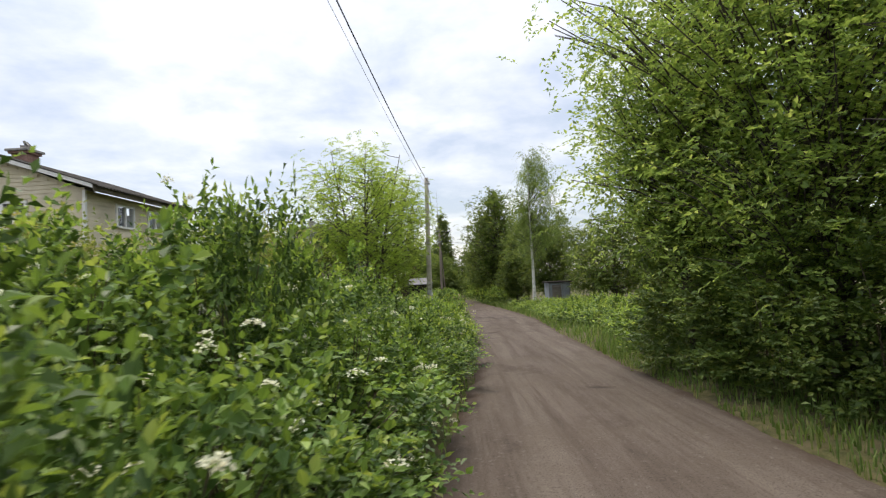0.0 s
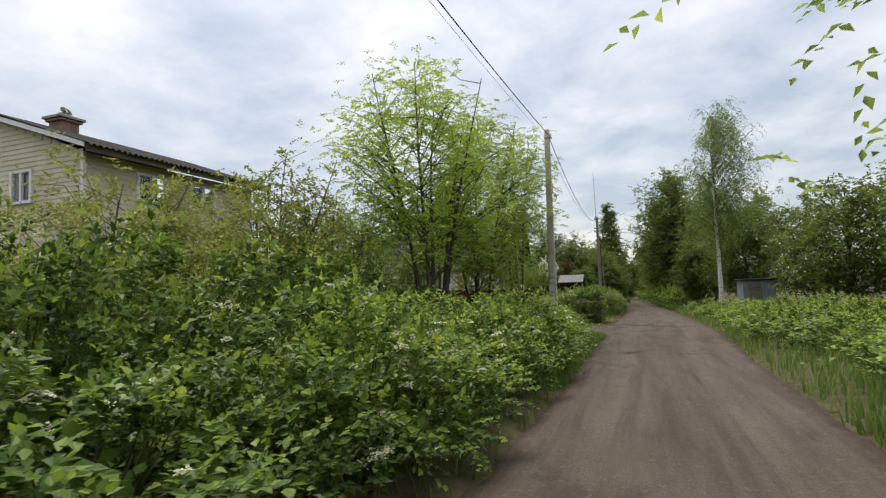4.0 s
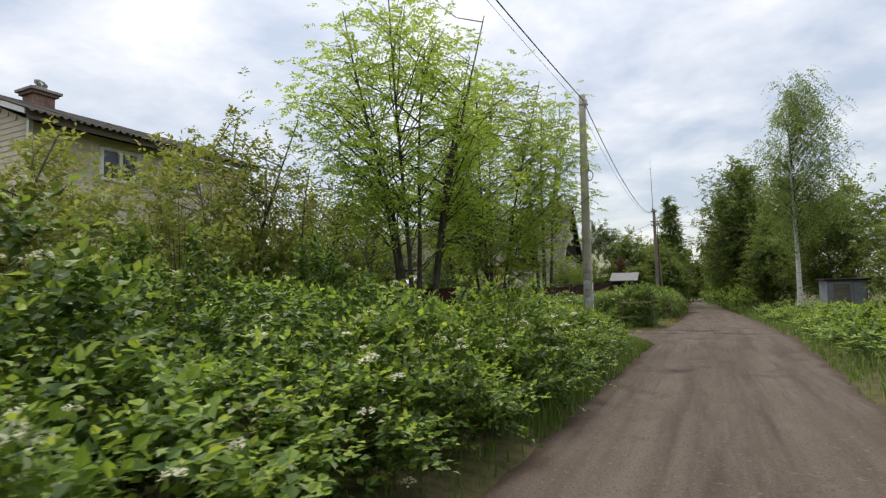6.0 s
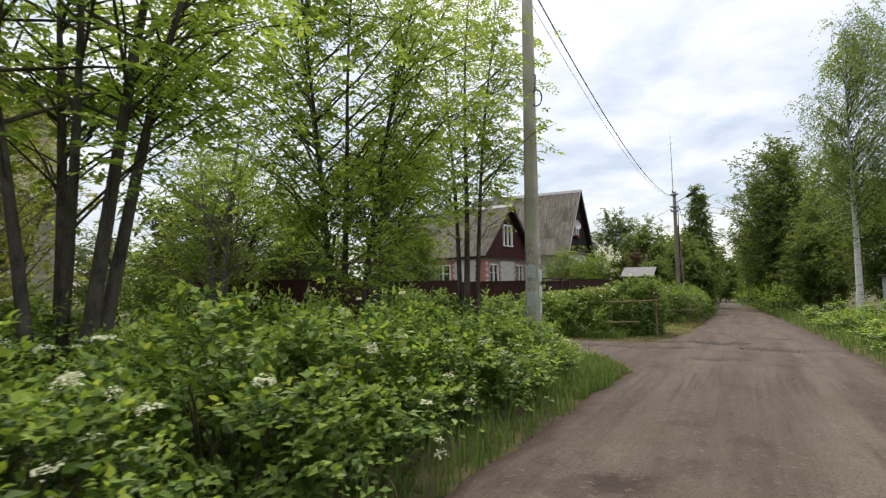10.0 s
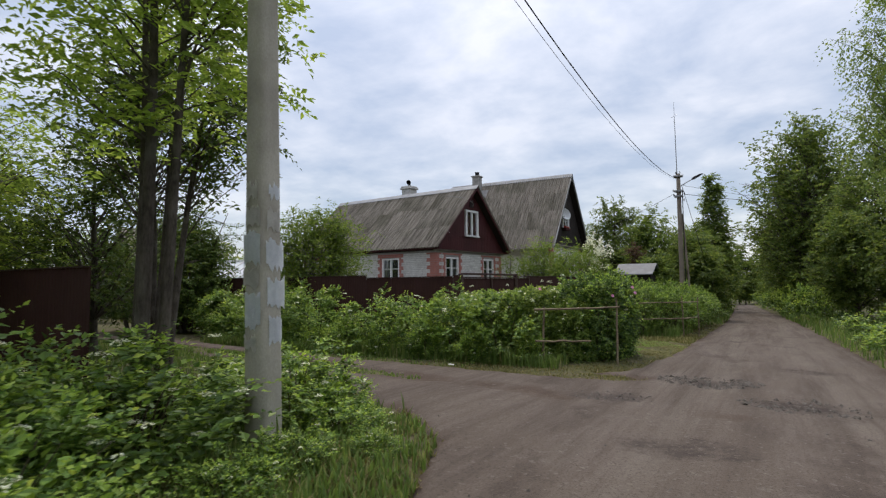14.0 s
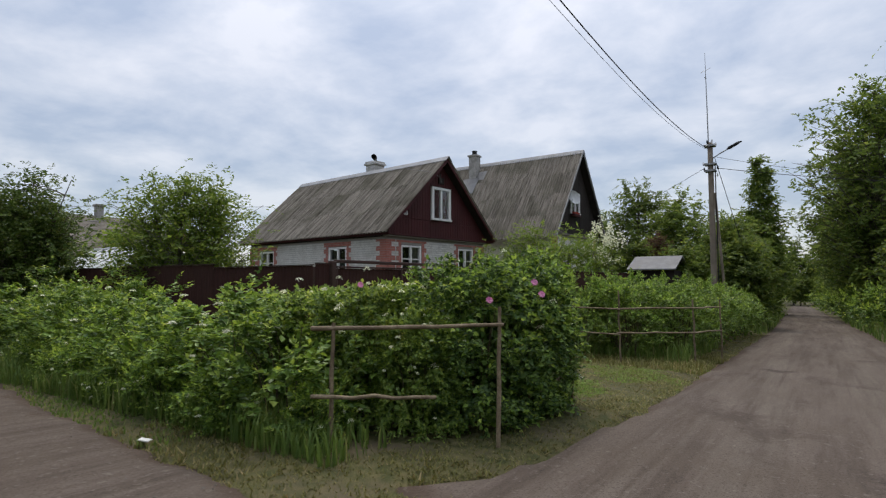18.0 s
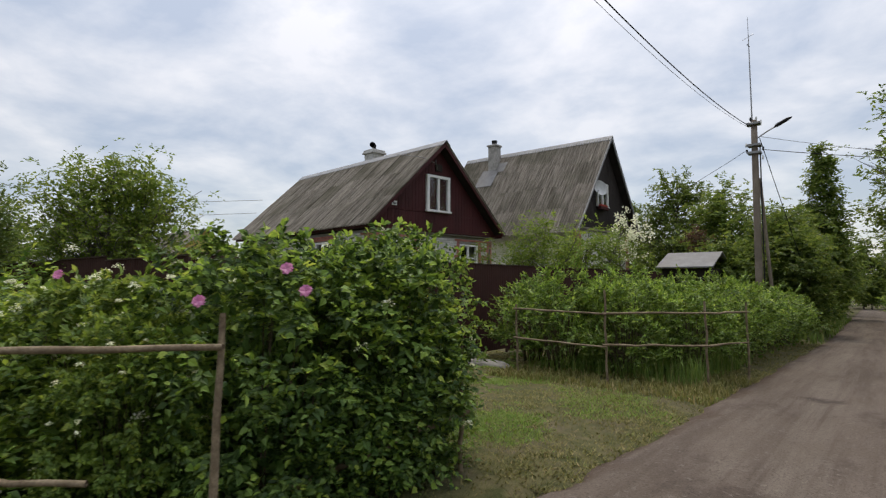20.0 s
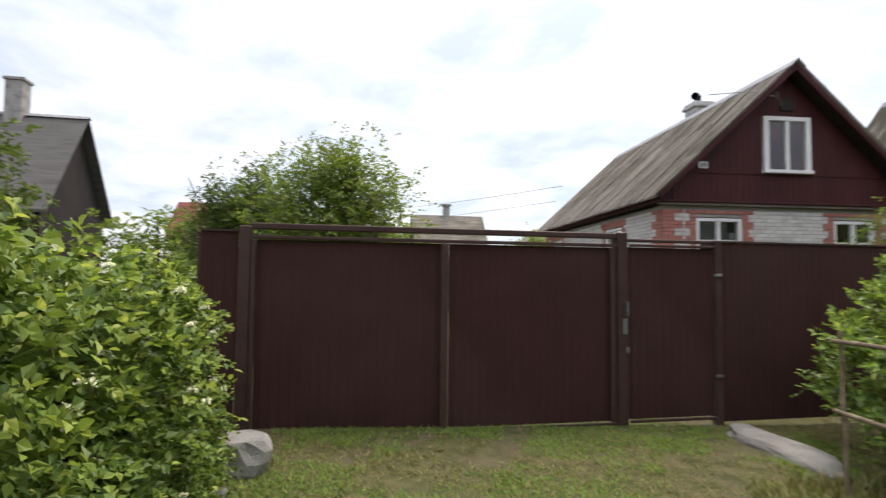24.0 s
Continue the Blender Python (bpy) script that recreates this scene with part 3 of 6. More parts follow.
for layer, values in (("wheel", wheel), ("damp", damp), ("rim", np.clip(1 - inside_road(RX, RY) / 0.45, 0, 1))):
    road_mesh.attributes.new(layer, "FLOAT", "POINT").data.foreach_set("value", values.astype(np.float32))
tagged(put("road", road_mesh, DIRT), "packed grey-brown dirt road with wheel ruts and a side track", "road", kind="structure")


def pebbles(name, cx, cy, r, n, size, label, seed):
    rng = np.random.default_rng(seed)
    a, d = rng.uniform(0, 2 * np.pi, n), r * np.sqrt(rng.uniform(0, 1, n))
    X, Y = cx + d * np.cos(a) * 1.3, cy + d * np.sin(a)
    Z = -SLOPE * Y + road_height(X, Y)
    S = size * (0.3 + 1.5 * rng.uniform(0, 1, n) ** 3)
    o = np.array([[1, 0, 0], [0, 1, 0], [-1, 0, 0], [0, -1, 0], [0, 0, 0.7], [0, 0, -0.5]])
    v = np.stack([X, Y, Z], 1)[:, None] + S[:, None, None] * (o[None] * rng.uniform(0.6, 1.2, (n, 6, 1)) + rng.normal(0, 0.12, (n, 6, 3)))
    f = np.array([[0, 1, 4], [1, 2, 4], [2, 3, 4], [3, 0, 4], [1, 0, 5], [2, 1, 5], [3, 2, 5], [0, 3, 5]])
    F = (np.arange(n)[:, None, None] * 6 + f[None]).reshape(-1, 3)
    tagged(put(name, fast_mesh(name, v.reshape(-1, 3), F), GRAVEL), label, "gravel", kind="stuff")


pebbles("gravel", 1.55, 34.2, 0.6, 480, 0.03, "loose dark gravel in a shallow pothole of the dirt road", 1)
pebbles("gravel", 0.55, 32.1, 0.4, 160, 0.02, "loose gravel crumbs in a worn spot of the road", 2)
pebbles("gravel", 2.7, 32.6, 0.55, 300, 0.027, "scattered broken gravel on the dirt road", 3)
pebbles("gravel", 2.0, 31.0, 6.0, 900, 0.012, "small stones strewn over the packed dirt", 4)
pebbles("gravel", 1.9, 15.0, 9.0, 500, 0.011, "small stones strewn over the packed dirt", 5)


# ---- grass ----
def grass(name, boxes, n, tall, mat, label, seed, on_road=0.02, lean=0.35, wide=0.010, bare=-0.35, shift=0.0):
    rng = np.random.default_rng(seed)
    area = np.array([(b[1] - b[0]) * (b[3] - b[2]) for b in boxes])
    pick = rng.choice(len(boxes), n, p=area / area.sum())
    B = np.array(boxes)[pick]
    X, Y = rng.uniform(B[:, 0], B[:, 1]), rng.uniform(B[:, 2], B[:, 3])
    keep = (inside_road(X, Y) < on_road) & (waves(X * 1.4 + shift, Y * 1.4) + rng.normal(0, 0.3 if shift == 0 else 0.12, n) > bare)
    X, Y, B = X[keep], Y[keep], B[keep]
    n = len(X)
    Z = -SLOPE * Y + ground_height(X, Y) - 0.01
    H = tall * rng.uniform(0.35, 1.2, n) * (1 + 0.4 * waves(X * 0.9 + 3, Y * 0.8))
    a = rng.uniform(0, 2 * np.pi, n)
    u = np.stack([np.cos(a), np.sin(a), 0 * a], 1)
    w = np.stack([-np.sin(a), np.cos(a), 0 * a], 1)
    p = np.stack([X, Y, Z], 1)
    ln = H[:, None] * (lean * rng.uniform(0.2, 1.4, n))[:, None]
    up_ = np.array([0, 0, 1.0]) * H[:, None]
    W = wide * rng.uniform(0.6, 1.3, n)[:, None]
    if tall < 0.06:
        v = np.stack([p - w * W, p + w * W, p + up_ * 0.95 + u * ln], 1)
        f = np.array([[0, 1, 2]])
    else:
        v = np.stack([p - w * W, p + w * W, p + up_ * 0.6 + u * ln * 0.35 - w * W * 0.8, p + up_ * 0.6 + u * ln * 0.35 + w * W * 0.8, p + up_ * 0.95 + u * ln], 1)
        f = np.array([[0, 1, 3], [0, 3, 2], [2, 3, 4]])
    F = (np.arange(n)[:, None, None] * v.shape[1] + f[None]).reshape(-1, 3)
    tagged(put(name, fast_mesh(name, v.reshape(-1, 3), F), mat), label, "grass", kind="stuff")


grass("grass", [(-1.0, 0.45, -3, 17)], 2200, 0.17, GRASS, "thin grass at the foot of the hedge", 25)
grass("grass", [(-1.2, 0.55, 16, 26)], 5500, 0.24, GRASS, "green grass along the foot of the hedge", 11)
grass("grass", [(-2.6, 0.6, 24.5, 29.6)], 17000, 0.15, GRASS, "lush green grass round the corner by the pole", 12)
grass("grass", [(-1.3, 0.7, 26.5, 30.6)], 7000, 0.10, GRASS_DRY, "short dry grass along the edge of the corner", 26, on_road=0.10, lean=0.8)
grass("grass", [(3.0, 6.2, -3, 14)], 12000, 0.19, GRASS, "verge grass under the trees", 13)
grass("grass", [(3.4, 9.5, 12, 50)], 19000, 0.30, GRASS, "tall green meadow grass beside the road", 14, wide=0.013)
grass("grass", [(-12, -0.9, 34.2, 35.0)], 9000, 0.32, GRASS, "grass at the foot of the hedge", 15)
grass("grass", [(-5.4, 0.7, 37.8, 47)], 120000, 0.034, GRASS_DRY, "short trodden lawn, half dry", 16, wide=0.008, lean=1.9, bare=-0.14, shift=4.0)
grass("grass", [(-5.6, -0.3, 37.8, 39.8), (-5.6, -1.9, 39.8, 44)], 100000, 0.038, LAWN, "short green lawn before the gate", 17, wide=0.008, lean=1.4, bare=0.0, shift=9.0)
grass("grass", [(-1.9, 0.5, 38.6, 43)], 26000, 0.036, LAWN, "green patches in the dry lawn beside the road", 29, wide=0.008, lean=1.4, bare=0.1, shift=9.0)
grass("grass", [(-0.9, 0.9, 34, 57)], 34000, 0.04, GRASS_DRY, "dry short grass along the road edge", 18, on_road=0.16, lean=1.5)
grass("grass", [(-3.2, 0.9, 33.6, 50)], 9000, 0.035, GRASS_DRY, "sparse tufts of dry grass straying onto the dirt", 27, on_road=0.45, lean=0.9, bare=0.15)
grass("grass", [(-3.6, 0.7, 33.3, 35.0)], 9000, 0.055, GRASS_DRY, "short dry grass round the foot of the corner hedge", 28, on_road=0.10, lean=0.9)
grass("grass", [(-14.5, -2.6, 31.9, 34.5)], 16000, 0.06, GRASS, "low grass strip between the wheel tracks", 19)
grass("grass", [(-3.0, 0.0, 43.3, 48)], 4500, 0.42, GRASS, "tall grass growing through the twig fence", 20)
grass("grass", [(-3.2, 0.5, 42.1, 45.0)], 6000, 0.13, GRASS_DRY, "dry pale grass before the twig fence", 24, lean=0.7)
grass("grass", [(3.6, 8, 50, 90), (-1.5, 0.9, 56, 90)], 7000, 0.4, GRASS, "rough grass along the far road", 21, wide=0.03)
grass("grass", [(-16, -1.5, 29.5, 31.4), (-16, -6, 31.2, 33.0)], 9000, 0.16, GRASS, "rough grass beside the side track", 22)
grass("grass", [(-9, -0.6, 0, 30)], 4000, 0.35, GRASS, "grass between the bushes", 23, wide=0.012)


# ---- bushes ----
def bush_parts(e, rng, rx, ry, h, shoots, per, size, leaf, flowers=0, length=0.42, young=None, inner=500, petal=PETAL, stems=9, low=0.06, hollow=0.55, droop=0.3, runners=0, kite=True, square=0, clump=0.66, foot=0.7, uneven=1.0):
    P, out = dome_points(shoots, rng, rx * 0.88, ry * 0.88, h * 0.88, low, hollow, square, clump, foot, uneven)
    D = out * 0.75 + np.array([0, 0, 0.55]) + rng.normal(0, 0.35, P.shape)
    arr = [spray(P, D, length * rng.uniform(0.6, 1.3, shoots), per, size, rng, droop)]
    if runners:
        Pr, _ = dome_points(runners, rng, rx * 0.7, ry * 0.7, h * 0.8, 0.4, 0.8)
        arr.append(spray(Pr, np.array([0, 0, 1.0]) + rng.normal(0, 0.25, Pr.shape), rng.uniform(0.5, 1.0, runners) * h * 0.4, per + 5, size * 0.9, rng, 0.05))
    tip = [np.tile(np.arange(c) >= c - 3 - (c > 9) * 3, len(a[0]) // c) & (rng.uniform(0, 1, len(a[0])) < 0.9) for a, c in zip(arr, (per, per + 5))]
    P, D, U, S = (np.concatenate(a) for a in zip(*arr))
    # pale tips crowd the upper half: young growth plus painted top light
    tip = np.concatenate(tip) & (young is not None) & ((P[:, 2] > 0.5 * h) | (rng.uniform(0, 1, len(P)) < 0.4))
    put("foliage", leaf_mesh("foliage", P[~tip], D[~tip], U[~tip], S[~tip], 0.66, True), leaf, e)["kind"] = "stuff"
    if young is not None:
        put("young_foliage", leaf_mesh("young_foliage", P[tip], D[tip], U[tip], S[tip], 0.62, kite), young, e, "lighter young leaves at the shoot tips, crowded high up as painted top light")["kind"] = "stuff"
    if inner:
        q, o2 = dome_points(inner, rng, rx * 0.7, ry * 0.7, h * 0.74, 0.02, 0.15, square)
        put("inner_foliage", leaf_mesh("inner_foliage", q, o2 + rng.normal(0, 0.6, q.shape), rng.normal(0, 1, q.shape) + [0, 0, 0.6], size * 1.2 * rng.uniform(0.7, 1.3, inner), 0.7, True), leaf, e)["kind"] = "stuff"
    runs = []
    for i in range(stems):
        a, r = rng.uniform(0, 2 * np.pi), rng.uniform(0.3, 0.9)
        foot = np.array([math.cos(a) * rx * 0.25 * r, math.sin(a) * ry * 0.25 * r, -0.06])
        tip = np.array([math.cos(a) * rx * 0.8 * r, math.sin(a) * ry * 0.8 * r, h * (1.0 - 0.35 * r) * rng.uniform(0.75, 1.0)])
        m = (foot + tip) / 2 + [0, 0, 0.15 * h]
        runs.append(([foot, (foot + m) / 2, m, (m + tip) / 2, tip], [0.012, 0.010, 0.008, 0.006, 0.003]))
    put("stem_clump", fast_mesh("stem_clump", *tubes(runs, 3)), STEM, e)["kind"] = "stuff"
    if flowers:
        c, o3 = dome_points(flowers, rng, rx * 0.97, ry * 0.97, h * 0.95, 0.12, 0.9, square, uneven=uneven)
        k = 44
        a, d = rng.uniform(0, 2 * np.pi, (flowers, k)), 0.052 * np.sqrt(rng.uniform(0, 1, (flowers, k))) * rng.uniform(0.6, 1.3, (flowers, 1))
        p = c[:, None] + np.stack([d * np.cos(a), d * np.sin(a), 0.03 - 9 * d ** 2 + rng.normal(0, 0.006, d.shape)], -1)
        dirs = np.stack([np.cos(a * 3), np.sin(a * 3), 0 * a], -1) + rng.normal(0, 0.3, p.shape)
        put("blossom", leaf_mesh("blossom", p.reshape(-1, 3), dirs.reshape(-1, 3), (np.array([0, 0, 1.0]) + rng.normal(0, 0.3, p.shape)).reshape(-1, 3), 0.020, 1.0, True), petal, e, "creamy white flower clusters")["kind"] = "stuff"


class Kind:
    """One kind of bush: a few built examples, the rest copies of them."""

    def __init__(self, name, label, category, group, seeds, **shape):
        self.args, self.made, self.seeds, self.shape, self.next = (name, label, category, group), [], seeds, shape, 0

    def at(self, x, y, turn=0.0, s=(1, 1, 1)):
        m = pose(x, y, gz(x, y), 0, 0, turn) @ Matrix.Diagonal((*s, 1))
        if len(self.made) < len(self.seeds):
            name, label, category, group = self.args
            e = thing(name, x, y, label, category, group)
            bush_parts(e, np.random.default_rng(self.seeds[len(self.made)]), **self.shape)
            e.matrix_world = m
            self.made.append(e)
            return e
        self.next = (self.next + 1) % len(self.made)
        src = self.made[self.next]
        kept, src.scale = src.scale.copy(), (1, 1, 1)
        c = copy_thing(src, m)
        src.scale = kept
        return c


LOW = Kind("bush", "leafy green flowering bush with white flower heads", "bush", "roadside hedge", (31, 32, 33), rx=0.98, ry=0.98, h=1.25, shoots=480, per=9, size=0.072, leaf=LEAF_FRESH, young=TIP_FRESH, flowers=24, inner=420, kite=False, low=0.16, stems=14, length=0.36)
MIDDLE = Kind("bush", "tall leafy green bush with creamy flower heads", "bush", "roadside hedge", (41, 42, 43), rx=1.15, ry=1.15, h=1.7, shoots=500, per=9, size=0.088, leaf=LEAF_BUSH, young=TIP_BUSH, flowers=16, inner=420, runners=8)
TALL = Kind("tall_shrub", "tall sparse yellow-green shrub with thin dark stems", "shrub", "roadside shrubs", (51, 52, 53), rx=1.25, ry=1.25, h=3.1, shoots=430, per=9, size=0.102, leaf=LEAF_SHRUB, flowers=4, inner=200, stems=16, low=0.0, hollow=0.3, length=0.5, runners=14)
OVER = Kind("bush", "overhanging leafy bush with bare dark stems below and white flower heads", "bush", "roadside hedge", (37, 38, 39), rx=1.0, ry=1.0, h=1.3, shoots=500, per=9, size=0.072, leaf=LEAF_BUSH, young=TIP_BUSH, flowers=24, inner=420, kite=False, low=0.24, foot=0.85, stems=20, length=0.36)
BACK = Kind("bush", "leafy green bush with white flower heads under the rowans", "bush", "roadside hedge", (34, 35, 36), rx=0.98, ry=0.98, h=1.25, shoots=400, per=9, size=0.080, leaf=LEAF_FRESH, young=TIP_FRESH, flowers=20, inner=240, low=0.1)
LOWER = Kind("bush", "low leafy bush with a few white flowers beside the road", "bush", "roadside hedge", (61, 62), rx=0.9, ry=0.9, h=0.85, shoots=330, per=9, size=0.074, leaf=LEAF_FRESH, young=TIP_FRESH, flowers=11, inner=240, kite=False)
ROSE = Kind("rose_bush", "dense dark green rose bush growing over the twig rails", "bush", "corner hedge", (71, 72, 73), rx=1.0, ry=1.0, h=1.9, shoots=1050, per=9, size=0.078, leaf=LEAF_ROSE, young=TIP_ROSE, flowers=3, inner=1100, length=0.27, low=0.0, hollow=0.78, kite=False, square=6, droop=0.55, foot=0.68, clump=0.45, uneven=0.35)
PALE = Kind("bush", "light green bush with cream flower heads at the hedge end", "bush", "corner hedge", (76, 77), rx=1.0, ry=1.0, h=1.9, shoots=760, per=9, size=0.082, leaf=LEAF_PALE, young=TIP_PALE, flowers=22, inner=700, length=0.27, low=0.0, hollow=0.76, kite=False, square=5, droop=0.55, foot=0.94, clump=0.45, uneven=0.35)
CORNER = Kind("bush", "dense green hedge bush with a few white flowers", "bush", "corner hedge", (81, 82, 83), rx=1.05, ry=1.05, h=1.55, shoots=520, per=9, size=0.088, leaf=LEAF_FRESH, young=TIP_FRESH, flowers=9, inner=450, length=0.34, low=0.0, runners=2, square=3)
HEDGE = Kind("bush", "rounded bright green bush behind the twig fence", "bush", "fenced hedge", (91, 92, 93), rx=1.1, ry=1.1, h=1.8, shoots=640, per=9, size=0.088, leaf=LEAF_PALE, young=TIP_BUSH, inner=320, length=0.30, hollow=0.66, low=0.24, stems=40, square=3, clump=0.5, foot=0.92, uneven=0.7)
WEED = Kind("weed_patch", "rank green weeds and low bushes on the verge", "bush", "verge weeds", (101, 102, 103), rx=1.35, ry=1.35, h=1.05, shoots=210, per=8, size=0.125, leaf=LEAF_FRESH, young=TIP_FRESH, inner=100, length=0.5)
SKIRT = Kind("bird_cherry_bush", "dense dark green bush at the foot of the trees", "bush", "roadside thicket", (111, 112, 113), rx=1.5, ry=1.5, h=2.9, shoots=820, per=8, size=0.10, leaf=LEAF_FAR, inner=420, length=0.45, low=0.0)


def jit(a):
    return RNG.uniform(-a, a)


def row(kind, x, y0, y1, gap, wob=0.25, sc=0.2, tall=(1.0, 1.0)):
    n = max(1, round((y1 - y0) / gap))
    own = np.random.default_rng(int(y0 * 97 + y1 * 31 + gap * 1000))
    for i in range(n + 1):
        y = y0 + (y1 - y0) * i / n
        q = tall[0] + (tall[1] - tall[0]) * i / n
        k = 1 + own.uniform(-sc, sc)
        dx, dy, turn, q2 = own.uniform(-wob, wob), own.uniform(-wob, wob), own.uniform(-180, 180), 1 + own.uniform(-sc, sc)
        kind.at((x(y) if callable(x) else x) + dx, y + dy, turn, (k, k, q * q2))



for x, y, q in ((-3.6, 17.7, 1.3), (-4.7, 18.8, 1.4)):
    MIDDLE.at(x, y, jit(180), (1, 1, q))
MIDDLE.at(-2.2, 5.0, 0, (0.9, 0.9, 1.6))
MIDDLE.at(-1.6, 4.3, 70, (0.6, 0.6, 1.48))
row(OVER, lambda y: left_edge(y) - 0.82, 1.0, 10.4, 1.05, 0.12)
row(LOW, lambda y: left_edge(y) - 0.88, 11.4, 20.0, 1.05, 0.12)
row(MIDDLE, lambda y: left_edge(y) - 2.5, 0.2, 8.5, 1.35, sc=0.1, tall=(1.5, 1.4))
row(MIDDLE, lambda y: left_edge(y) - 2.5, 9.8, 16.6, 1.35, tall=(1.05, 0.95))
row(LOW, lambda y: left_edge(y) - 2.5, 17.6, 20.4, 1.2, tall=(1.1, 0.95))
row(MIDDLE, lambda y: left_edge(y) - 4.2, 1.0, 8.0, 1.7, 0.35, sc=0.1, tall=(1.5, 1.45))
row(MIDDLE, lambda y: left_edge(y) - 4.2, 9.7, 16.0, 1.7, 0.35, tall=(1.35, 1.0))
row(TALL, -5.3, 3.5, 16.5, 1.7, 0.4, tall=(0.9, 0.9))
row(TALL, -7.2, 6.5, 17.0, 2.2, 0.6, tall=(0.95, 1.05))
row(LOW, lambda y: left_edge(y) - 1.0 - 0.06 * (y - 21), 21.0, 25.6, 1.0, 0.12, tall=(0.9, 0.6))
row(BACK, lambda y: left_edge(y) - 2.6, 21.0, 27.2, 1.15, 0.25, tall=(1.12, 0.66))
row(BACK, -3.7, 20.4, 26.8, 1.3, 0.3, tall=(1.0, 0.45))
row(BACK, -5.3, 20.4, 25.4, 1.4, 0.3, tall=(1.05, 0.5))
row(BACK, -7.2, 21.5, 25.6, 1.7, 0.4, tall=(0.9, 0.55))
for x, y, q in ((-5.6, 16.9, 1.25), (-6.7, 15.6, 1.35), (-7.3, 17.9, 1.4), (-6.3, 18.8, 1.2)):
    TALL.at(x, y, jit(180), (1.1, 1.1, q))
row(LOWER, -2.5, 26.6, 28.4, 0.9, 0.12, tall=(0.8, 0.6))
for x, y, q in ((-3.0, 6.8, 0.95), (-3.3, 9.0, 0.85)):
    TALL.at(x, y, jit(180), (0.8, 0.8, q))
for x, y, q in ((-1.85, 28.7, 0.66), (-2.7, 29.3, 0.48), (-3.6, 29.8, 0.42)):
    LOW.at(x, y, jit(180), (0.85, 0.85, q))
for x, y, k, q in ((-0.75, 27.6, 0.42, 0.34), (-1.0, 28.5, 0.5, 0.42), (-0.55, 26.9, 0.4, 0.36), (-1.45, 28.9, 0.5, 0.5), (-0.45, 28.2, 0.3, 0.25)):
    LOWER.at(x, y, jit(180), (k, k, q))
row(SKIRT, 4.8, -0.4, 11.4, 1.75, 0.2, tall=(0.9, 1.0))
row(SKIRT, 7.6, 3.0, 12.0, 4.4, 0.4, tall=(1.2, 1.2))
row(WEED, 5.6, 13.5, 46.0, 1.9, 0.35, tall=(0.85, 0.7))
row(WEED, 8.0, 13.0, 46.0, 2.1, 0.5, tall=(1.25, 0.65))
for x, y, k in ((5.6, 62, 1.4), (5.4, 70, 1.6), (5.2, 78, 1.7), (5.0, 86, 1.7), (4.6, 96, 1.8), (4.2, 108, 2.0), (3.6, 122, 2.0), (-1.6, 66, 1.3), (-2.0, 76, 1.5), (-2.4, 88, 1.6), (-3.0, 100, 1.8), (-3.8, 115, 2.0)):
    WEED.at(x, y, jit(180), (k, k, k * 1.3))
# the corner hedge: roses at the corner, lower bushes along the side track
for x, y, k, q in ((-0.80, 36.25, 0.76, 0.97), (-0.96, 37.0, 0.95, 0.99), (-0.80, 37.25, 0.76, 1.08)):
    ROSE.at(x, y, 90 * RNG.integers(4) + jit(7), (k, k, q + jit(0.03)))
for x, y, k, q in ((-2.2, 37.2, 0.88, 0.86), (-2.1, 36.3, 0.80, 0.84), (-1.70, 35.6, 0.62, 0.84), (-1.05, 35.55, 0.42, 0.70), (-2.6, 35.7, 0.70, 0.80), (-3.3, 37.3, 0.90, 0.82), (-3.3, 36.3, 0.85, 0.80), (-4.2, 36.7, 0.88, 0.78)):
    PALE.at(x, y, jit(180), (k, k, q))
for x, y, k, q in ((-1.55, 37.6, 0.70, 0.97), (-2.5, 37.75, 0.66, 0.90), (-0.95, 37.68, 0.62, 1.04), (-3.25, 37.75, 0.62, 0.82)):
    PALE.at(x, y, jit(9), (k, k, q * 0.97))
for x, y, k in ((-2.3, 35.0, 0.95), (-3.4, 35.2, 1.0), (-4.5, 35.2, 1.0), (-5.7, 35.3, 1.0), (-6.8, 35.4, 0.6), (-8.0, 35.5, 1.0), (-9.2, 35.7, 1.05), (-10.4, 36.0, 1.1), (-11.6, 36.2, 1.15), (-12.6, 36.4, 1.0), (-5.2, 36.6, 0.9), (-7.4, 36.5, 0.55), (-9.7, 36.8, 0.9)):
    CORNER.at(x, y, jit(180), (k, k, (0.84 if x > -8 else 0.95) * (1 if k > 0.7 else 0.7) + jit(0.06)))
for x, y, k, q in ((-2.7, 34.45, 0.45, 0.42), (-3.9, 34.5, 0.5, 0.5), (-5.0, 34.55, 0.45, 0.4), (-6.3, 34.7, 0.55, 0.5), (-7.3, 34.8, 0.5, 0.42), (-8.6, 34.95, 0.5, 0.45), (-1.6, 34.75, 0.4, 0.4)):
    LOWER.at(x, y, jit(180), (k, k, q * 1.6))
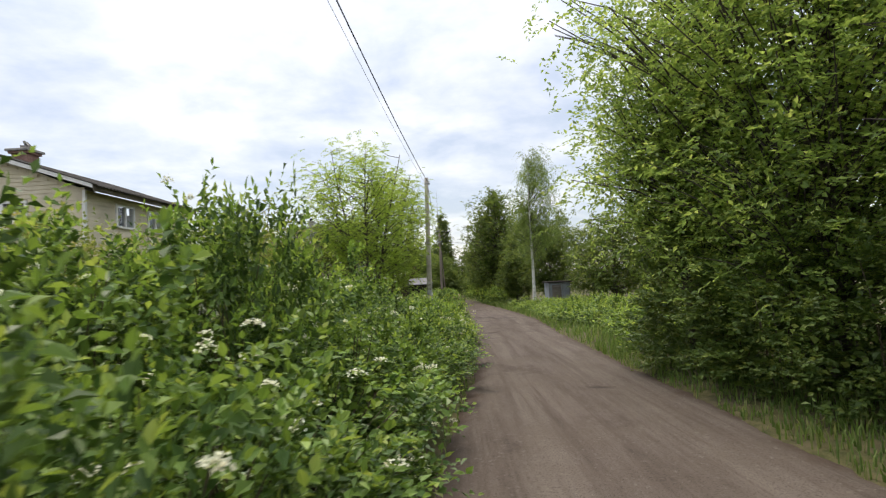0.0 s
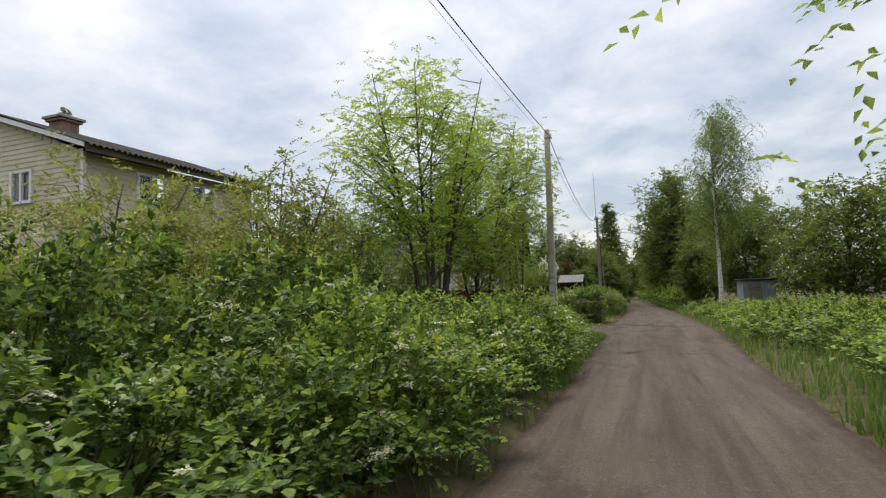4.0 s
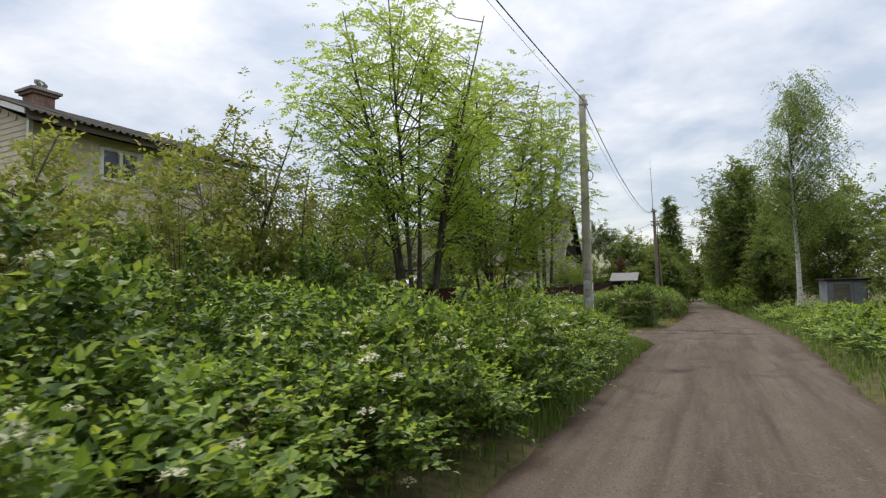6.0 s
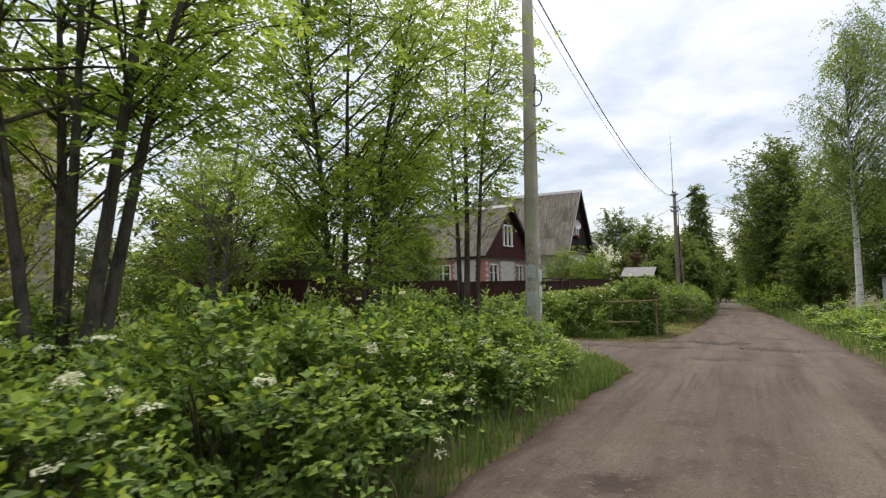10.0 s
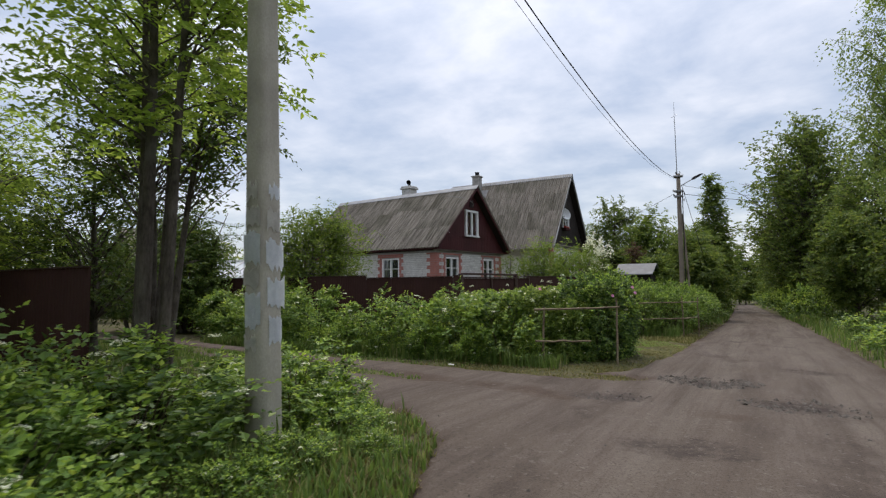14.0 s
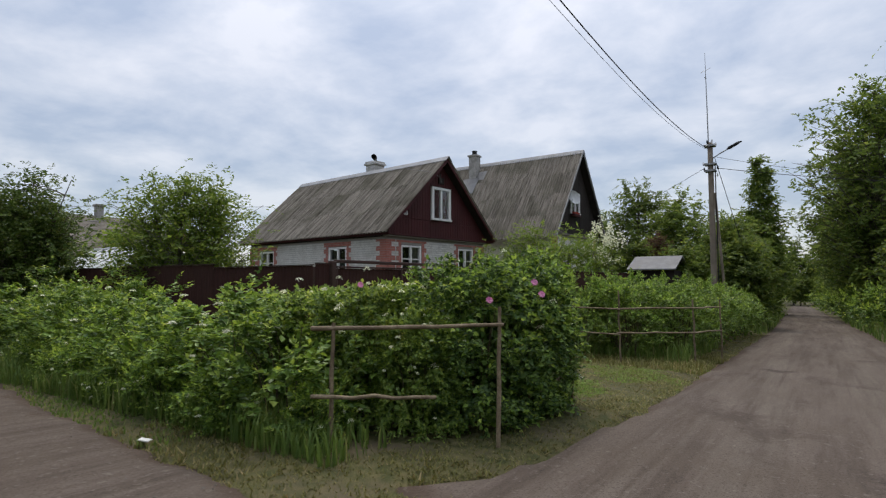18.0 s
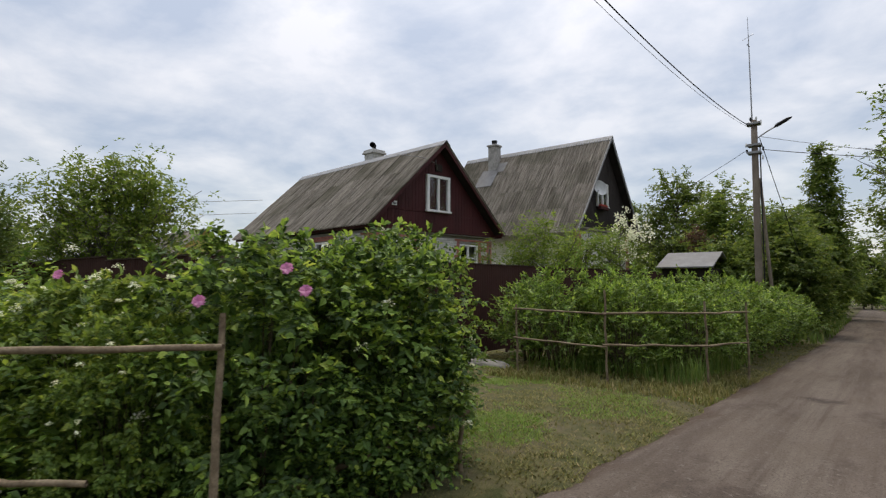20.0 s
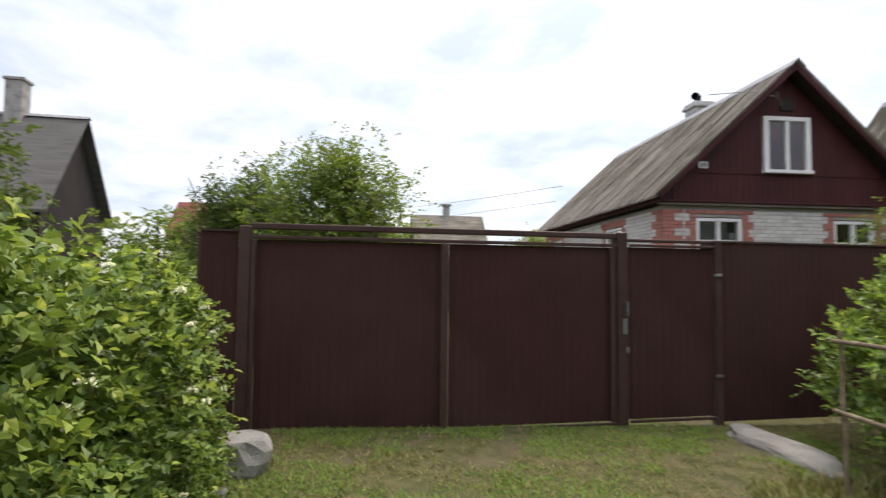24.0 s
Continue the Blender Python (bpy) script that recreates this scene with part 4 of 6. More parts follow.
# the hedge behind the twig fence
for x, y, k, q in ((-2.6, 43.9, 0.9, 1.12), (-1.3, 43.9, 0.85, 0.98), (-0.5, 44.9, 0.8, 0.95), (-3.6, 44.6, 0.9, 1.0), (-1.9, 45.0, 1.0, 1.05), (-0.6, 46.2, 0.85, 1.0), (-2.4, 46.4, 1.0, 1.1), (-0.7, 47.6, 0.9, 1.05), (-2.2, 48.0, 1.0, 1.1),
                   (-0.6, 49.0, 0.95, 1.05), (-2.0, 49.7, 1.0, 1.1), (-0.6, 50.6, 0.95, 1.05), (-2.2, 51.5, 1.0, 1.1), (-0.6, 52.2, 0.95, 1.0), (-1.9, 53.3, 1.0, 1.1), (-0.5, 53.9, 0.95, 1.0), (-1.6, 55.2, 1.0, 1.05), (-0.4, 55.5, 0.9, 0.95)):
    HEDGE.at(x, y, jit(180), (k, k, q))


# ---- trees ----
def tree(name, x, y, label, category, h, r, base, mat, bark, stems=((0, 0, 0, 0),), clusters=90, shoots=9, per=7, size=0.06, length=0.3, shape="round", trunk=0.10, droop=0.3, limbs=True, group="", seed=1, kite=True, width=0.55, offset=(0, 0), side=0.8, spread=0.55, extra=(), limb_bark=None, taper=0.9, rise=(0.5, 1.1), level=1.0):
    """A tree of one or more tapered stems, with limbs that reach to every tuft of leaves. stems: foot and lean of each."""
    rng = np.random.default_rng(seed)
    e = thing(name, x, y, label, category, group)
    paths = []
    for dx, dy, lx, ly in stems:
        s = np.linspace(0, 1, 9)[:, None]
        top = h * rng.uniform(0.86, 0.97)
        p = np.concatenate([dx + lx * s ** 1.3 + 0.05 * np.sin(7 * s + dx * 9) * s, dy + ly * s ** 1.3 + 0.05 * np.sin(6 * s + dy * 7) * s, -0.12 + s * (top + 0.12)], 1)
        k = trunk * (1 if len(stems) == 1 else rng.uniform(0.6, 1.0))
        rad = k * (1 - s[:, 0]) ** taper + 0.010
        rad[0] *= 1.35
        paths.append(p)
        tube_part("trunk", [(p, rad)], bark, e, 8)
    zb = base * h
    n = clusters
    u = rng.uniform(0, 1, n)
    az = rng.uniform(0, 2 * np.pi, n)
    if shape == "cone":
        z = zb + (h - zb) * rng.beta(1.1, 1.5, n)
        q = (z - zb) / (h - zb)
        rr = r * (1 - q) ** 0.65 * np.clip(0.35 + q * 5, 0, 1) * np.sqrt(rng.uniform(0.15, 1, n)) + 0.12
    else:
        el = np.arcsin(rng.uniform(-0.85, 1, n))
        k = rng.uniform(0.25, 1, n) ** 0.45
        z = (zb + h) / 2 + np.sin(el) * (h - zb) / 2 * k
        rr = r * np.cos(el) * k
    lump = 1 + 0.17 * np.sin(3 * az + z * 1.7) + 0.10 * np.sin(5 * az - 2 * z)
    T = np.stack([offset[0] * (z - zb) / (h - zb) + np.minimum(rr * lump, r) * np.cos(az), offset[1] * (z - zb) / (h - zb) + np.minimum(rr * lump, r) * np.sin(az), z], 1)
    T = np.concatenate([T, np.array(extra, float).reshape(-1, 3)])
    runs, P, D = [], [], []
    for t in T:
        st = paths[rng.integers(len(paths))]
        best = min(paths, key=lambda pth: np.hypot(*(np.array([np.interp(t[2], pth[:, 2], pth[:, 0]), np.interp(t[2], pth[:, 2], pth[:, 1])]) - t[:2])))
        st = best if rng.uniform() < 0.75 else st
        flat = np.hypot(t[0], t[1])
        za = np.clip(t[2] - flat * rng.uniform(*rise), 0.12 * h + 0.3 * zb, 0.93 * h)
        a = np.array([np.interp(za, st[:, 2], st[:, 0]), np.interp(za, st[:, 2], st[:, 1]), za])
        m1 = a + (t - a) * 0.35 + [0, 0, 0.06 * flat]
        m2 = a + (t - a) * 0.7 + [0, 0, 0.08 * flat]
        pts = np.array([a, m1, m2, t]) + np.concatenate([[[0, 0, 0]], rng.normal(0, 0.05, (3, 3))])
        ln = np.linalg.norm(t - a)
        runs.append((pts, np.array([0.011, 0.008, 0.0055, 0.003]) * (0.6 + 0.5 * ln)))
        w = rng.uniform(0.35, 1.05, (shoots, 1))
        P.append(a + (t - a) * w + [0, 0, 0.04] + rng.normal(0, spread * 0.35, (shoots, 3)) * w)
        D.append(unit((t - a)[None] * [0.6, 0.6, 0.6 * level] / max(ln, 0.1) + rng.normal(0, 0.6, (shoots, 3)) * [1, 1, level] + [0, 0, 0.15 - droop * 0.6]))
    if limbs:
        put("branching", fast_mesh("branching", *tubes(runs, 3), smooth=True), limb_bark or bark, e)["kind"] = "stuff"
    P, D = np.concatenate(P), np.concatenate(D)
    P, D, U, S = spray(P, D, length * rng.uniform(0.7, 1.3, len(P)), per, size, rng, droop, side)
    put("crown", leaf_mesh("crown", P, D, U, S, width, kite), mat, e)["kind"] = "stuff"
    return e


many = ((0, 0, 0.2, 0.2), (0.18, 0.08, 1.2, 0.5), (-0.16, 0.1, -1.4, 0.6), (0.05, -0.18, 0.3, -1.3), (-0.12, -0.1, -0.8, -0.9), (0.14, 0.2, 0.5, 1.3))
ROWAN = dict(mat=LEAF_ROWAN, bark=BARK, per=9, size=0.104, length=0.27, droop=0.35, side=1.1, width=0.46, taper=1.25, rise=(0.2, 0.75), level=0.35, spread=0.85)
tree("rowan_tree", -3.37, 20.54, "many-stemmed rowan with dark trunks and fresh yellow-green leaves", "tree", 7.5, 2.45, 0.30, offset=(-0.3, 0.0), stems=many, clusters=215, shoots=14, trunk=0.092, seed=3, group="roadside rowans", **ROWAN)
tree("rowan_tree", -3.31, 24.5, "slender many-stemmed rowan with airy yellow-green leaves", "tree", 7.4, 2.15, 0.14, offset=(0.4, 0.1), stems=many[:4], clusters=200, shoots=14, trunk=0.066, seed=4, group="roadside rowans", **ROWAN)
tree("rowan_tree", -2.69, 27.6, "tall thin rowan with upright stems beside the pole", "tree", 7.9, 1.5, 0.30, offset=(0.3, 0.3), stems=((0, 0, 0.15, 0.1), (0.14, 0.1, 0.5, 0.2), (-0.12, 0.05, -0.4, 0.3)), clusters=120, shoots=12, trunk=0.078, seed=5, extra=((1.4, 0.3, 4.3), (1.2, 0.1, 4.6), (1.9, 0.1, 4.5)), group="roadside rowans", **ROWAN)
tree("rowan_tree", -10.4, 28.2, "smaller rowan with drooping green leaves", "tree", 5.6, 2.2, 0.2, stems=many[:3], clusters=190, shoots=12, trunk=0.06, seed=6, group="roadside rowans", **ROWAN)
tree("young_tree", -6.6, 18.6, "sparse yellow-green young tree before the siding house", "tree", 5.2, 2.0, 0.15, LEAF_SHRUB, BARK_GREY, stems=many[:3], clusters=95, shoots=9, per=7, size=0.12, seed=31, trunk=0.035, group="young trees")
tree("young_tree", -6.2, 20.3, "sparse yellow-green young tree before the siding house", "tree", 4.7, 1.7, 0.15, LEAF_SHRUB, BARK_GREY, stems=many[:3], clusters=90, shoots=9, per=7, size=0.11, seed=33, trunk=0.035, group="young trees")
tree("young_tree", -8.4, 22.0, "sparse yellow-green young tree before the siding house", "tree", 4.6, 1.7, 0.15, LEAF_SHRUB, BARK_GREY, stems=many[:3], clusters=85, shoots=9, per=7, size=0.11, seed=34, trunk=0.035, group="young trees")
tree("young_tree", -7.2, 14.6, "sparse yellow-green young tree before the siding house", "tree", 4.1, 1.8, 0.15, LEAF_SHRUB, BARK_GREY, stems=many[:3], clusters=85, shoots=9, per=7, size=0.12, seed=32, trunk=0.035, group="young trees")
tree("old_apple_tree", -8.9, 26.8, "bare-limbed old fruit tree with grey trunk and thin leaves", "tree", 5.6, 2.4, 0.3, LEAF_APPLE, BARK_GREY, stems=((0, 0, 0.3, 0.3), (0.1, 0, 1.2, -0.5), (-0.1, 0, -1.1, 0.4)), clusters=80, shoots=8, per=6, size=0.10, trunk=0.10, seed=7)
tree("dark_tree", -6.75, 30.3, "many-stemmed dark tree with sparse leaves beside the side track", "tree", 6.4, 1.9, 0.48, LEAF_FAR, BARK, stems=((0, 0, 0.2, 0.3), (0.18, 0.1, 0.9, 0.3), (-0.15, 0.05, -0.8, 0.4), (0.05, -0.15, 0.5, -0.7)), clusters=150, shoots=10, per=7, size=0.12, seed=8, trunk=0.075, offset=(0.3, 0.5))
tree("dark_tree", -10.5, 31.2, "shady dark green tree behind the side track", "tree", 4.8, 2.2, 0.12, LEAF_FAR, BARK, clusters=110, shoots=11, per=7, size=0.13, seed=28)
tree("bird_cherry_tree", 6.2, 9.4, "large spreading bird cherry with dense dark green leaves", "tree", 10.8, 4.0, 0.06, LEAF_CHERRY, BARK, stems=((0, 0, -0.4, 0.3), (0.3, 0.2, 0.8, 0.8), (-0.2, 0.3, -1.4, 0.8), (0, -0.4, -0.3, -1.5)), clusters=500, shoots=13, per=9, size=0.12, length=0.45, trunk=0.16, seed=9, spread=1.15, offset=(-0.3, 0.4), group="roadside thicket")
tree("bird_cherry_tree", 5.2, 7.7, "younger bird cherry leaning over the verge", "tree", 7.2, 2.3, 0.05, LEAF_CHERRY, BARK, stems=((0, 0, -0.2, 0.2), (0.2, 0.1, 0.5, 0.5), (-0.1, 0.2, -0.7, 0.3)), clusters=200, shoots=12, per=9, size=0.11, length=0.4, trunk=0.09, seed=29, spread=1.15, group="roadside thicket")
tree("bird_cherry_tree", 4.5, 10.7, "slender bird cherry with leaves hanging over the road edge", "tree", 6.8, 2.0, 0.28, LEAF_CHERRY, BARK, stems=((0, 0, 0.1, 0.1), (0.1, 0.1, -0.5, 0.3)), clusters=220, shoots=12, per=9, size=0.11, length=0.4, trunk=0.07, seed=30, spread=1.15, group="roadside thicket")
tree("bird_cherry_tree", 6.8, 4.0, "large bird cherry hanging over the verge", "tree", 9.5, 3.2, 0.10, LEAF_CHERRY, BARK, stems=((0, 0, -0.2, 0.2), (0.3, 0.2, 0.9, -0.8), (-0.2, 0.1, -1.0, 0.6)), clusters=280, shoots=13, per=9, size=0.12, length=0.45, trunk=0.15, seed=10, spread=1.15, group="roadside thicket")
tree("birch_tree", 6.6, 46.7, "tall slender birch with white trunk and thin hanging leaves", "tree", 14.0, 2.5, 0.28, LEAF_BIRCH, BARK_BIRCH, clusters=220, shoots=13, per=9, size=0.125, length=0.6, trunk=0.14, droop=0.9, seed=12, offset=(0.9, 0), limb_bark=BARK)
FARK = dict(mat=LEAF_ROAD, bark=BARK, droop=0.35)
for i, (x, y, h, r, sh, n) in enumerate(((5.9, 76, 16.2, 5.1, "round", 380), (8.6, 66, 12.0, 3.0, "round", 150), (9.5, 55, 8.5, 3.0, "round", 130), (12.0, 48, 8.0, 3.0, "round", 120), (11.0, 38, 6.8, 2.8, "round", 120), (14.5, 41, 8.0, 3.2, "round", 120),
                                         (13.0, 31, 6.2, 2.8, "round", 110), (16.0, 35, 7.5, 3.0, "round", 100), (12.5, 22, 5.6, 2.6, "round", 110), (14.5, 27, 6.5, 2.8, "round", 100), (7.2, 95, 19.0, 5.0, "cone", 180), (8.5, 115, 17.0, 4.0, "cone", 110), (9, 140, 17.0, 4.5, "cone", 90), (6.6, 60, 6.0, 2.2, "round", 100),
                                         (12.5, 14, 7.5, 3.0, "round", 120), (12.0, 62, 11, 3.5, "round", 110), (7.5, 175, 15, 5.0, "round", 90), (12, 190, 16, 6, "round", 90), (2.5, 215, 11, 5.5, "round", 100), (5.0, 86, 14, 3.6, "round", 170), (4.4, 100, 13, 3.2, "round", 130), (4.6, 120, 15, 3.6, "round", 120), (-2.4, 176, 15, 4.5, "round", 150), (3.2, 178, 15, 4.5, "round", 150), (-6.0, 152, 6, 3, "round", 90), (-1.0, 173, 7, 3.5, "round", 110), (4.6, 150, 7, 3, "round", 100))):
    tree("leafy_tree", x, y, "green roadside tree with a loose full crown", "tree", h, r, 0.06 if sh == "round" else 0.1, size=0.60 if y > 120 else 0.34 if y > 72 else 0.23, shoots=6 if y > 72 else 9, per=6 if y > 72 else 7, length=0.55, clusters=int(n * (1.7 if 50 < y < 100 else 1.2)), trunk=0.13, shape=sh, seed=200 + i, group="trees along the road", **FARK)
for i, (x, y, h, r, sh, n) in enumerate(((-1.8, 89.6, 14.9, 2.9, "cone", 300), (-4.2, 112, 12, 3.2, "round", 110), (-1.9, 104, 9.0, 2.2, "round", 110), (-4.5, 67, 7.9, 2.7, "round", 130), (-7.6, 69, 9.2, 3.0, "round", 150), (-1.6, 63, 5.6, 1.9, "round", 100), (-2.6, 76, 7.5, 2.6, "round", 100), (-3.5, 105, 12, 3.4, "round", 90), (-4.5, 130, 13, 4, "round", 80),
                                         (-0.6, 60.2, 4.2, 1.3, "round", 80), (-11.5, 72, 8, 3, "round", 90), (-16, 76, 8, 3.2, "round", 80), (-2.9, 80, 6.5, 2.0, "round", 80), (-3.2, 60.5, 4.0, 1.4, "round", 70), (-4.5, 165, 13, 5, "round", 90), (-7, 190, 14, 6, "round", 90), (-6.0, 95, 10, 3.5, "round", 90), (-9.5, 84, 9, 3.5, "round", 90), (-3.0, 84, 8.5, 2.8, "round", 90), (-2.4, 70, 6.4, 2.3, "round", 90))):
    tree("leafy_tree", x, y, "green tree beyond the gardens", "tree", h, r, 0.05, size=0.62 if y > 120 else 0.34 if y > 74 else 0.22, shoots=6 if y > 74 else 10, per=6 if y > 74 else 7, length=0.5, clusters=int(n * (1.9 if y < 74 else 1.4 if y < 100 else 1.0)), trunk=0.12, shape=sh, seed=300 + i, group="trees beyond the gardens", **FARK)
tree("red_leaved_tree", -5.0, 63.5, "small red-brown leaved ornamental tree", "tree", 5.2, 1.1, 0.1, LEAF_RED, BARK, clusters=70, shoots=9, per=6, size=0.2, length=0.4, shape="cone", seed=15)
# garden trees behind the fence
GARD = dict(mat=LEAF_APPLE, bark=BARK_GREY, per=6, length=0.3)
tree("apple_tree", -11.3, 38.85, "leafy apple tree behind the brown fence", "tree", 4.5, 2.0, 0.12, clusters=330, shoots=13, size=0.115, seed=16, offset=(0, 0.3), stems=((0, 0, 0.1, 0.1), (0.1, 0.1, 0.6, 0.5), (-0.1, 0, -0.5, -0.4)), **GARD)
tree("apple_tree", -25.0, 48.6, "small garden apple tree beside the brick house", "tree", 4.2, 1.4, 0.25, clusters=90, shoots=10, size=0.14, seed=17, **GARD)
tree("plum_tree", -7.6, 51.9, "garden plum tree with light leaves before the brick house", "tree", 4.4, 1.6, 0.14, clusters=150, shoots=11, size=0.125, seed=18, stems=many[:3], group="front garden trees", **GARD)
tree("plum_tree", -7.0, 54.3, "garden plum tree with twisted dark limbs", "tree", 4.5, 1.5, 0.14, clusters=140, shoots=11, size=0.125, seed=19, stems=many[:3], group="front garden trees", **GARD)
tree("sapling", -8.6, 50.2, "thin young sapling close to the house wall", "tree", 3.7, 0.7, 0.25, clusters=30, shoots=7, size=0.11, seed=20, **GARD)
tree("round_shrub", -15.2, 36.7, "big dark rounded shrub by the side track", "shrub", 4.5, 1.65, 0.0, LEAF_FAR, BARK, clusters=300, shoots=15, per=7, size=0.12, length=0.32, seed=21, stems=many[:5], trunk=0.05)
tree("round_shrub", -17.5, 36.2, "dark green shrub beside the side track", "shrub", 3.4, 1.7, 0.02, LEAF_FAR, BARK, clusters=110, shoots=12, per=7, size=0.13, length=0.32, seed=22, stems=many[:5], trunk=0.05)
lilac = tree("lilac_bush", -6.2, 56.2, "white flowering lilac between the houses", "shrub", 4.7, 1.2, 0.15, LEAF_APPLE, BARK_GREY, clusters=60, shoots=9, per=6, size=0.13, seed=23, trunk=0.05)
frng = np.random.default_rng(5)
fp, fo = dome_points(52, frng, 0.95, 0.95, 1.35, -0.4, 0.75)
fa = (fp + [0.15, 0, 3.4])[:, None] + frng.normal(0, 0.075, (52, 22, 3)) * [1, 1, 1.5]
put("blossom", leaf_mesh("blossom", fa.reshape(-1, 3), frng.normal(0, 1, (1144, 3)), frng.normal(0, 1, (1144, 3)), 0.085, 0.9, True), PETAL, lilac, "white lilac blossom")
for i, (x, y, h, r) in enumerate(((-19, 40.5, 3.6, 1.7), (-26, 39, 5.0, 2.4), (-20, 33, 3.7, 2.2), (-25, 34, 4.2, 2.6), (-31, 41, 5.0, 2.6), (-14, 30, 5.2, 2.4), (-28, 50, 4.2, 2.0), (-34, 36, 6, 3))):
    tree("garden_tree", x, y, "leafy garden tree in the plots behind the fence", "tree", h, r, 0.08, LEAF_FAR if i % 2 else LEAF_APPLE, BARK, clusters=80, shoots=8, per=6, size=0.26, length=0.45, seed=400 + i, group="garden trees")


# ---- poles and wires ----
def wire(name, a, b, sag, r, mat, label):
    s = np.linspace(0, 1, 25)[:, None]
    p = np.array(a) * (1 - s) + np.array(b) * s
    p[:, 2] -= (4 * sag * s * (1 - s))[:, 0]
    tagged(put(name, fast_mesh(name, *tubes([(p, np.full(25, r))], 5), smooth=True), mat), label, "cable", "overhead wires")


def pole(x, y, top, w0, w1, label, lean=(0, 0), mat=None):
    e = thing("utility_pole", x, y, label, "pole")
    g = gz(x, y)
    h = top - g
    bm = bmesh.new()
    rings = []
    for i in range(9):
        s = i / 8
        w = (w0 + (w1 - w0) * s) / 2
        d = w * 0.8
        o = [(w * math.copysign(abs(math.cos(q)) ** 0.55, math.cos(q)), d * math.copysign(abs(math.sin(q)) ** 0.55, math.sin(q))) for q in np.arange(20) * math.pi / 10]
        rings.append([bm.verts.new((a + lean[0] * s, b + lean[1] * s, -0.3 + (h + 0.3) * s)) for a, b in o])
    for a, b in zip(rings, rings[1:]):
        for i in range(20):
            bm.faces.new((a[i], a[(i + 1) % 20], b[(i + 1) % 20], b[i])).smooth = True
    bm.faces.new(rings[-1])
    part("shaft", bm, mat or CONCRETE, e)
    return e, h


p1, h1p = pole(-1.41, 27.95, 6.75, 0.30, 0.19, "weathered tapered concrete utility pole with torn paper notices", (0.15, -0.25))


def notice(e, z, ww, hh, dx, seed, side, mat, w_at):
    """A torn sheet of paper pasted on the pole, on its front or on its road side."""
    rng = np.random.default_rng(seed)
    bm = bmesh.new()
    n = 9
    w = w_at(z)
    rows2 = []
    for zz, lo, hi in ((z + hh / 2, -0.05, 0.02), (z, -0.004, 0.004), (z - hh / 2, -0.02, 0.06)):
        r = []
        for i in range(n):
            u = dx - ww / 2 + ww * i / (n - 1)
            zi = zz + rng.uniform(lo, hi)
            off = 0.008 + 0.003 * rng.uniform(0, 1)
            r.append(bm.verts.new((u + 0.06 * zi / 3, -w * 0.8 - off - 0.11 * zi / 3, zi) if side == "front" else (w + off + 0.06 * zi / 3, u - 0.11 * zi / 3, zi)))
        rows2.append(r)
    for a, b in zip(rows2, rows2[1:]):
        for i in range(n - 1):
            bm.faces.new((b[i], b[i + 1], a[i + 1], a[i]))
    bmesh.ops.solidify(bm, geom=bm.faces[:], thickness=0.002)
    part("notice_remnant", bm, mat, e, "torn paper notice")


for z, ww, hh, dx, sd, sd_, mat in ((1.72, 0.20, 0.30, 0.0, 1, "front", PAPER), (1.46, 0.19, 0.20, -0.01, 2, "front", PAPER_OLD), (1.98, 0.17, 0.20, 0.01, 3, "front", PAPER_OLD), (1.18, 0.19, 0.30, 0.01, 4, "front", PAPER), (0.92, 0.15, 0.14, -0.02, 5, "front", PAPER_OLD),
                                    (2.20, 0.13, 0.16, 0.0, 9, "front", PAPER_OLD), (1.66, 0.19, 0.26, 0.0, 6, "road", PAPER), (1.34, 0.19, 0.26, 0.01, 7, "road", PAPER), (1.95, 0.14, 0.22, -0.01, 8, "road", PAPER_OLD), (1.02, 0.14, 0.24, 0.0, 10, "road", PAPER), (2.2, 0.12, 0.14, 0.0, 11, "road", PAPER)):
    notice(p1, z, ww, hh, dx, sd, sd_, mat, lambda q: 0.15 - 0.055 * (q + 0.3) / 7.9)
boxed("bracket", 0.05, 0.32, -0.32, -0.22, h1p - 0.35, h1p - 0.29, STEEL, p1)
tube_part("insulator", [([(0.28, -0.27, h1p - 0.3), (0.28, -0.27, h1p - 0.2), (0.28, -0.27, h1p - 0.14)], [0.02, 0.04, 0.02])], WHITE_PAINT, p1)
loop = [(0.27 + 0.10 * math.cos(a), -0.22, 5.05 + 0.16 * math.sin(a)) for a in np.linspace(0, 2 * math.pi, 15)]
tube_part("cable_coil", [(loop, [0.014] * 15)], CABLE, p1, 5, "coiled black cable")
tube_part("clamp", [([(0.12, -0.2, 5.6), (0.26, -0.22, 5.5), (0.24, -0.22, 5.2)], [0.012] * 3)], CABLE, p1, 5)

p2, h2p = pole(-1.54, 58.2, 6.75, 0.29, 0.21, "dark concrete lamp pole with antenna mast and cable brackets", (0, 0), CONCRETE_OLD)
tube_part("mast", [([(-0.06, 0, h2p - 0.3), (-0.08, 0, h2p + 2.4), (-0.1, 0, h2p + 4.2)], [0.03, 0.022, 0.008])], STEEL, p2)
tube_part("antenna_rod", [([(-0.3, 0, h2p + 3.3), (0.12, 0, h2p + 3.45)], [0.008] * 2)], STEEL, p2)
tube_part("antenna_rod", [([(-0.1, -0.2, h2p + 3.0), (-0.1, 0.2, h2p + 3.05)], [0.02] * 2)], CABLE, p2)
tube_part("lamp_arm", [([(0.1, -0.05, h2p - 0.75), (0.45, -0.1, h2p - 0.55), (0.75, -0.15, h2p - 0.42)], [0.024] * 3)], STEEL, p2)
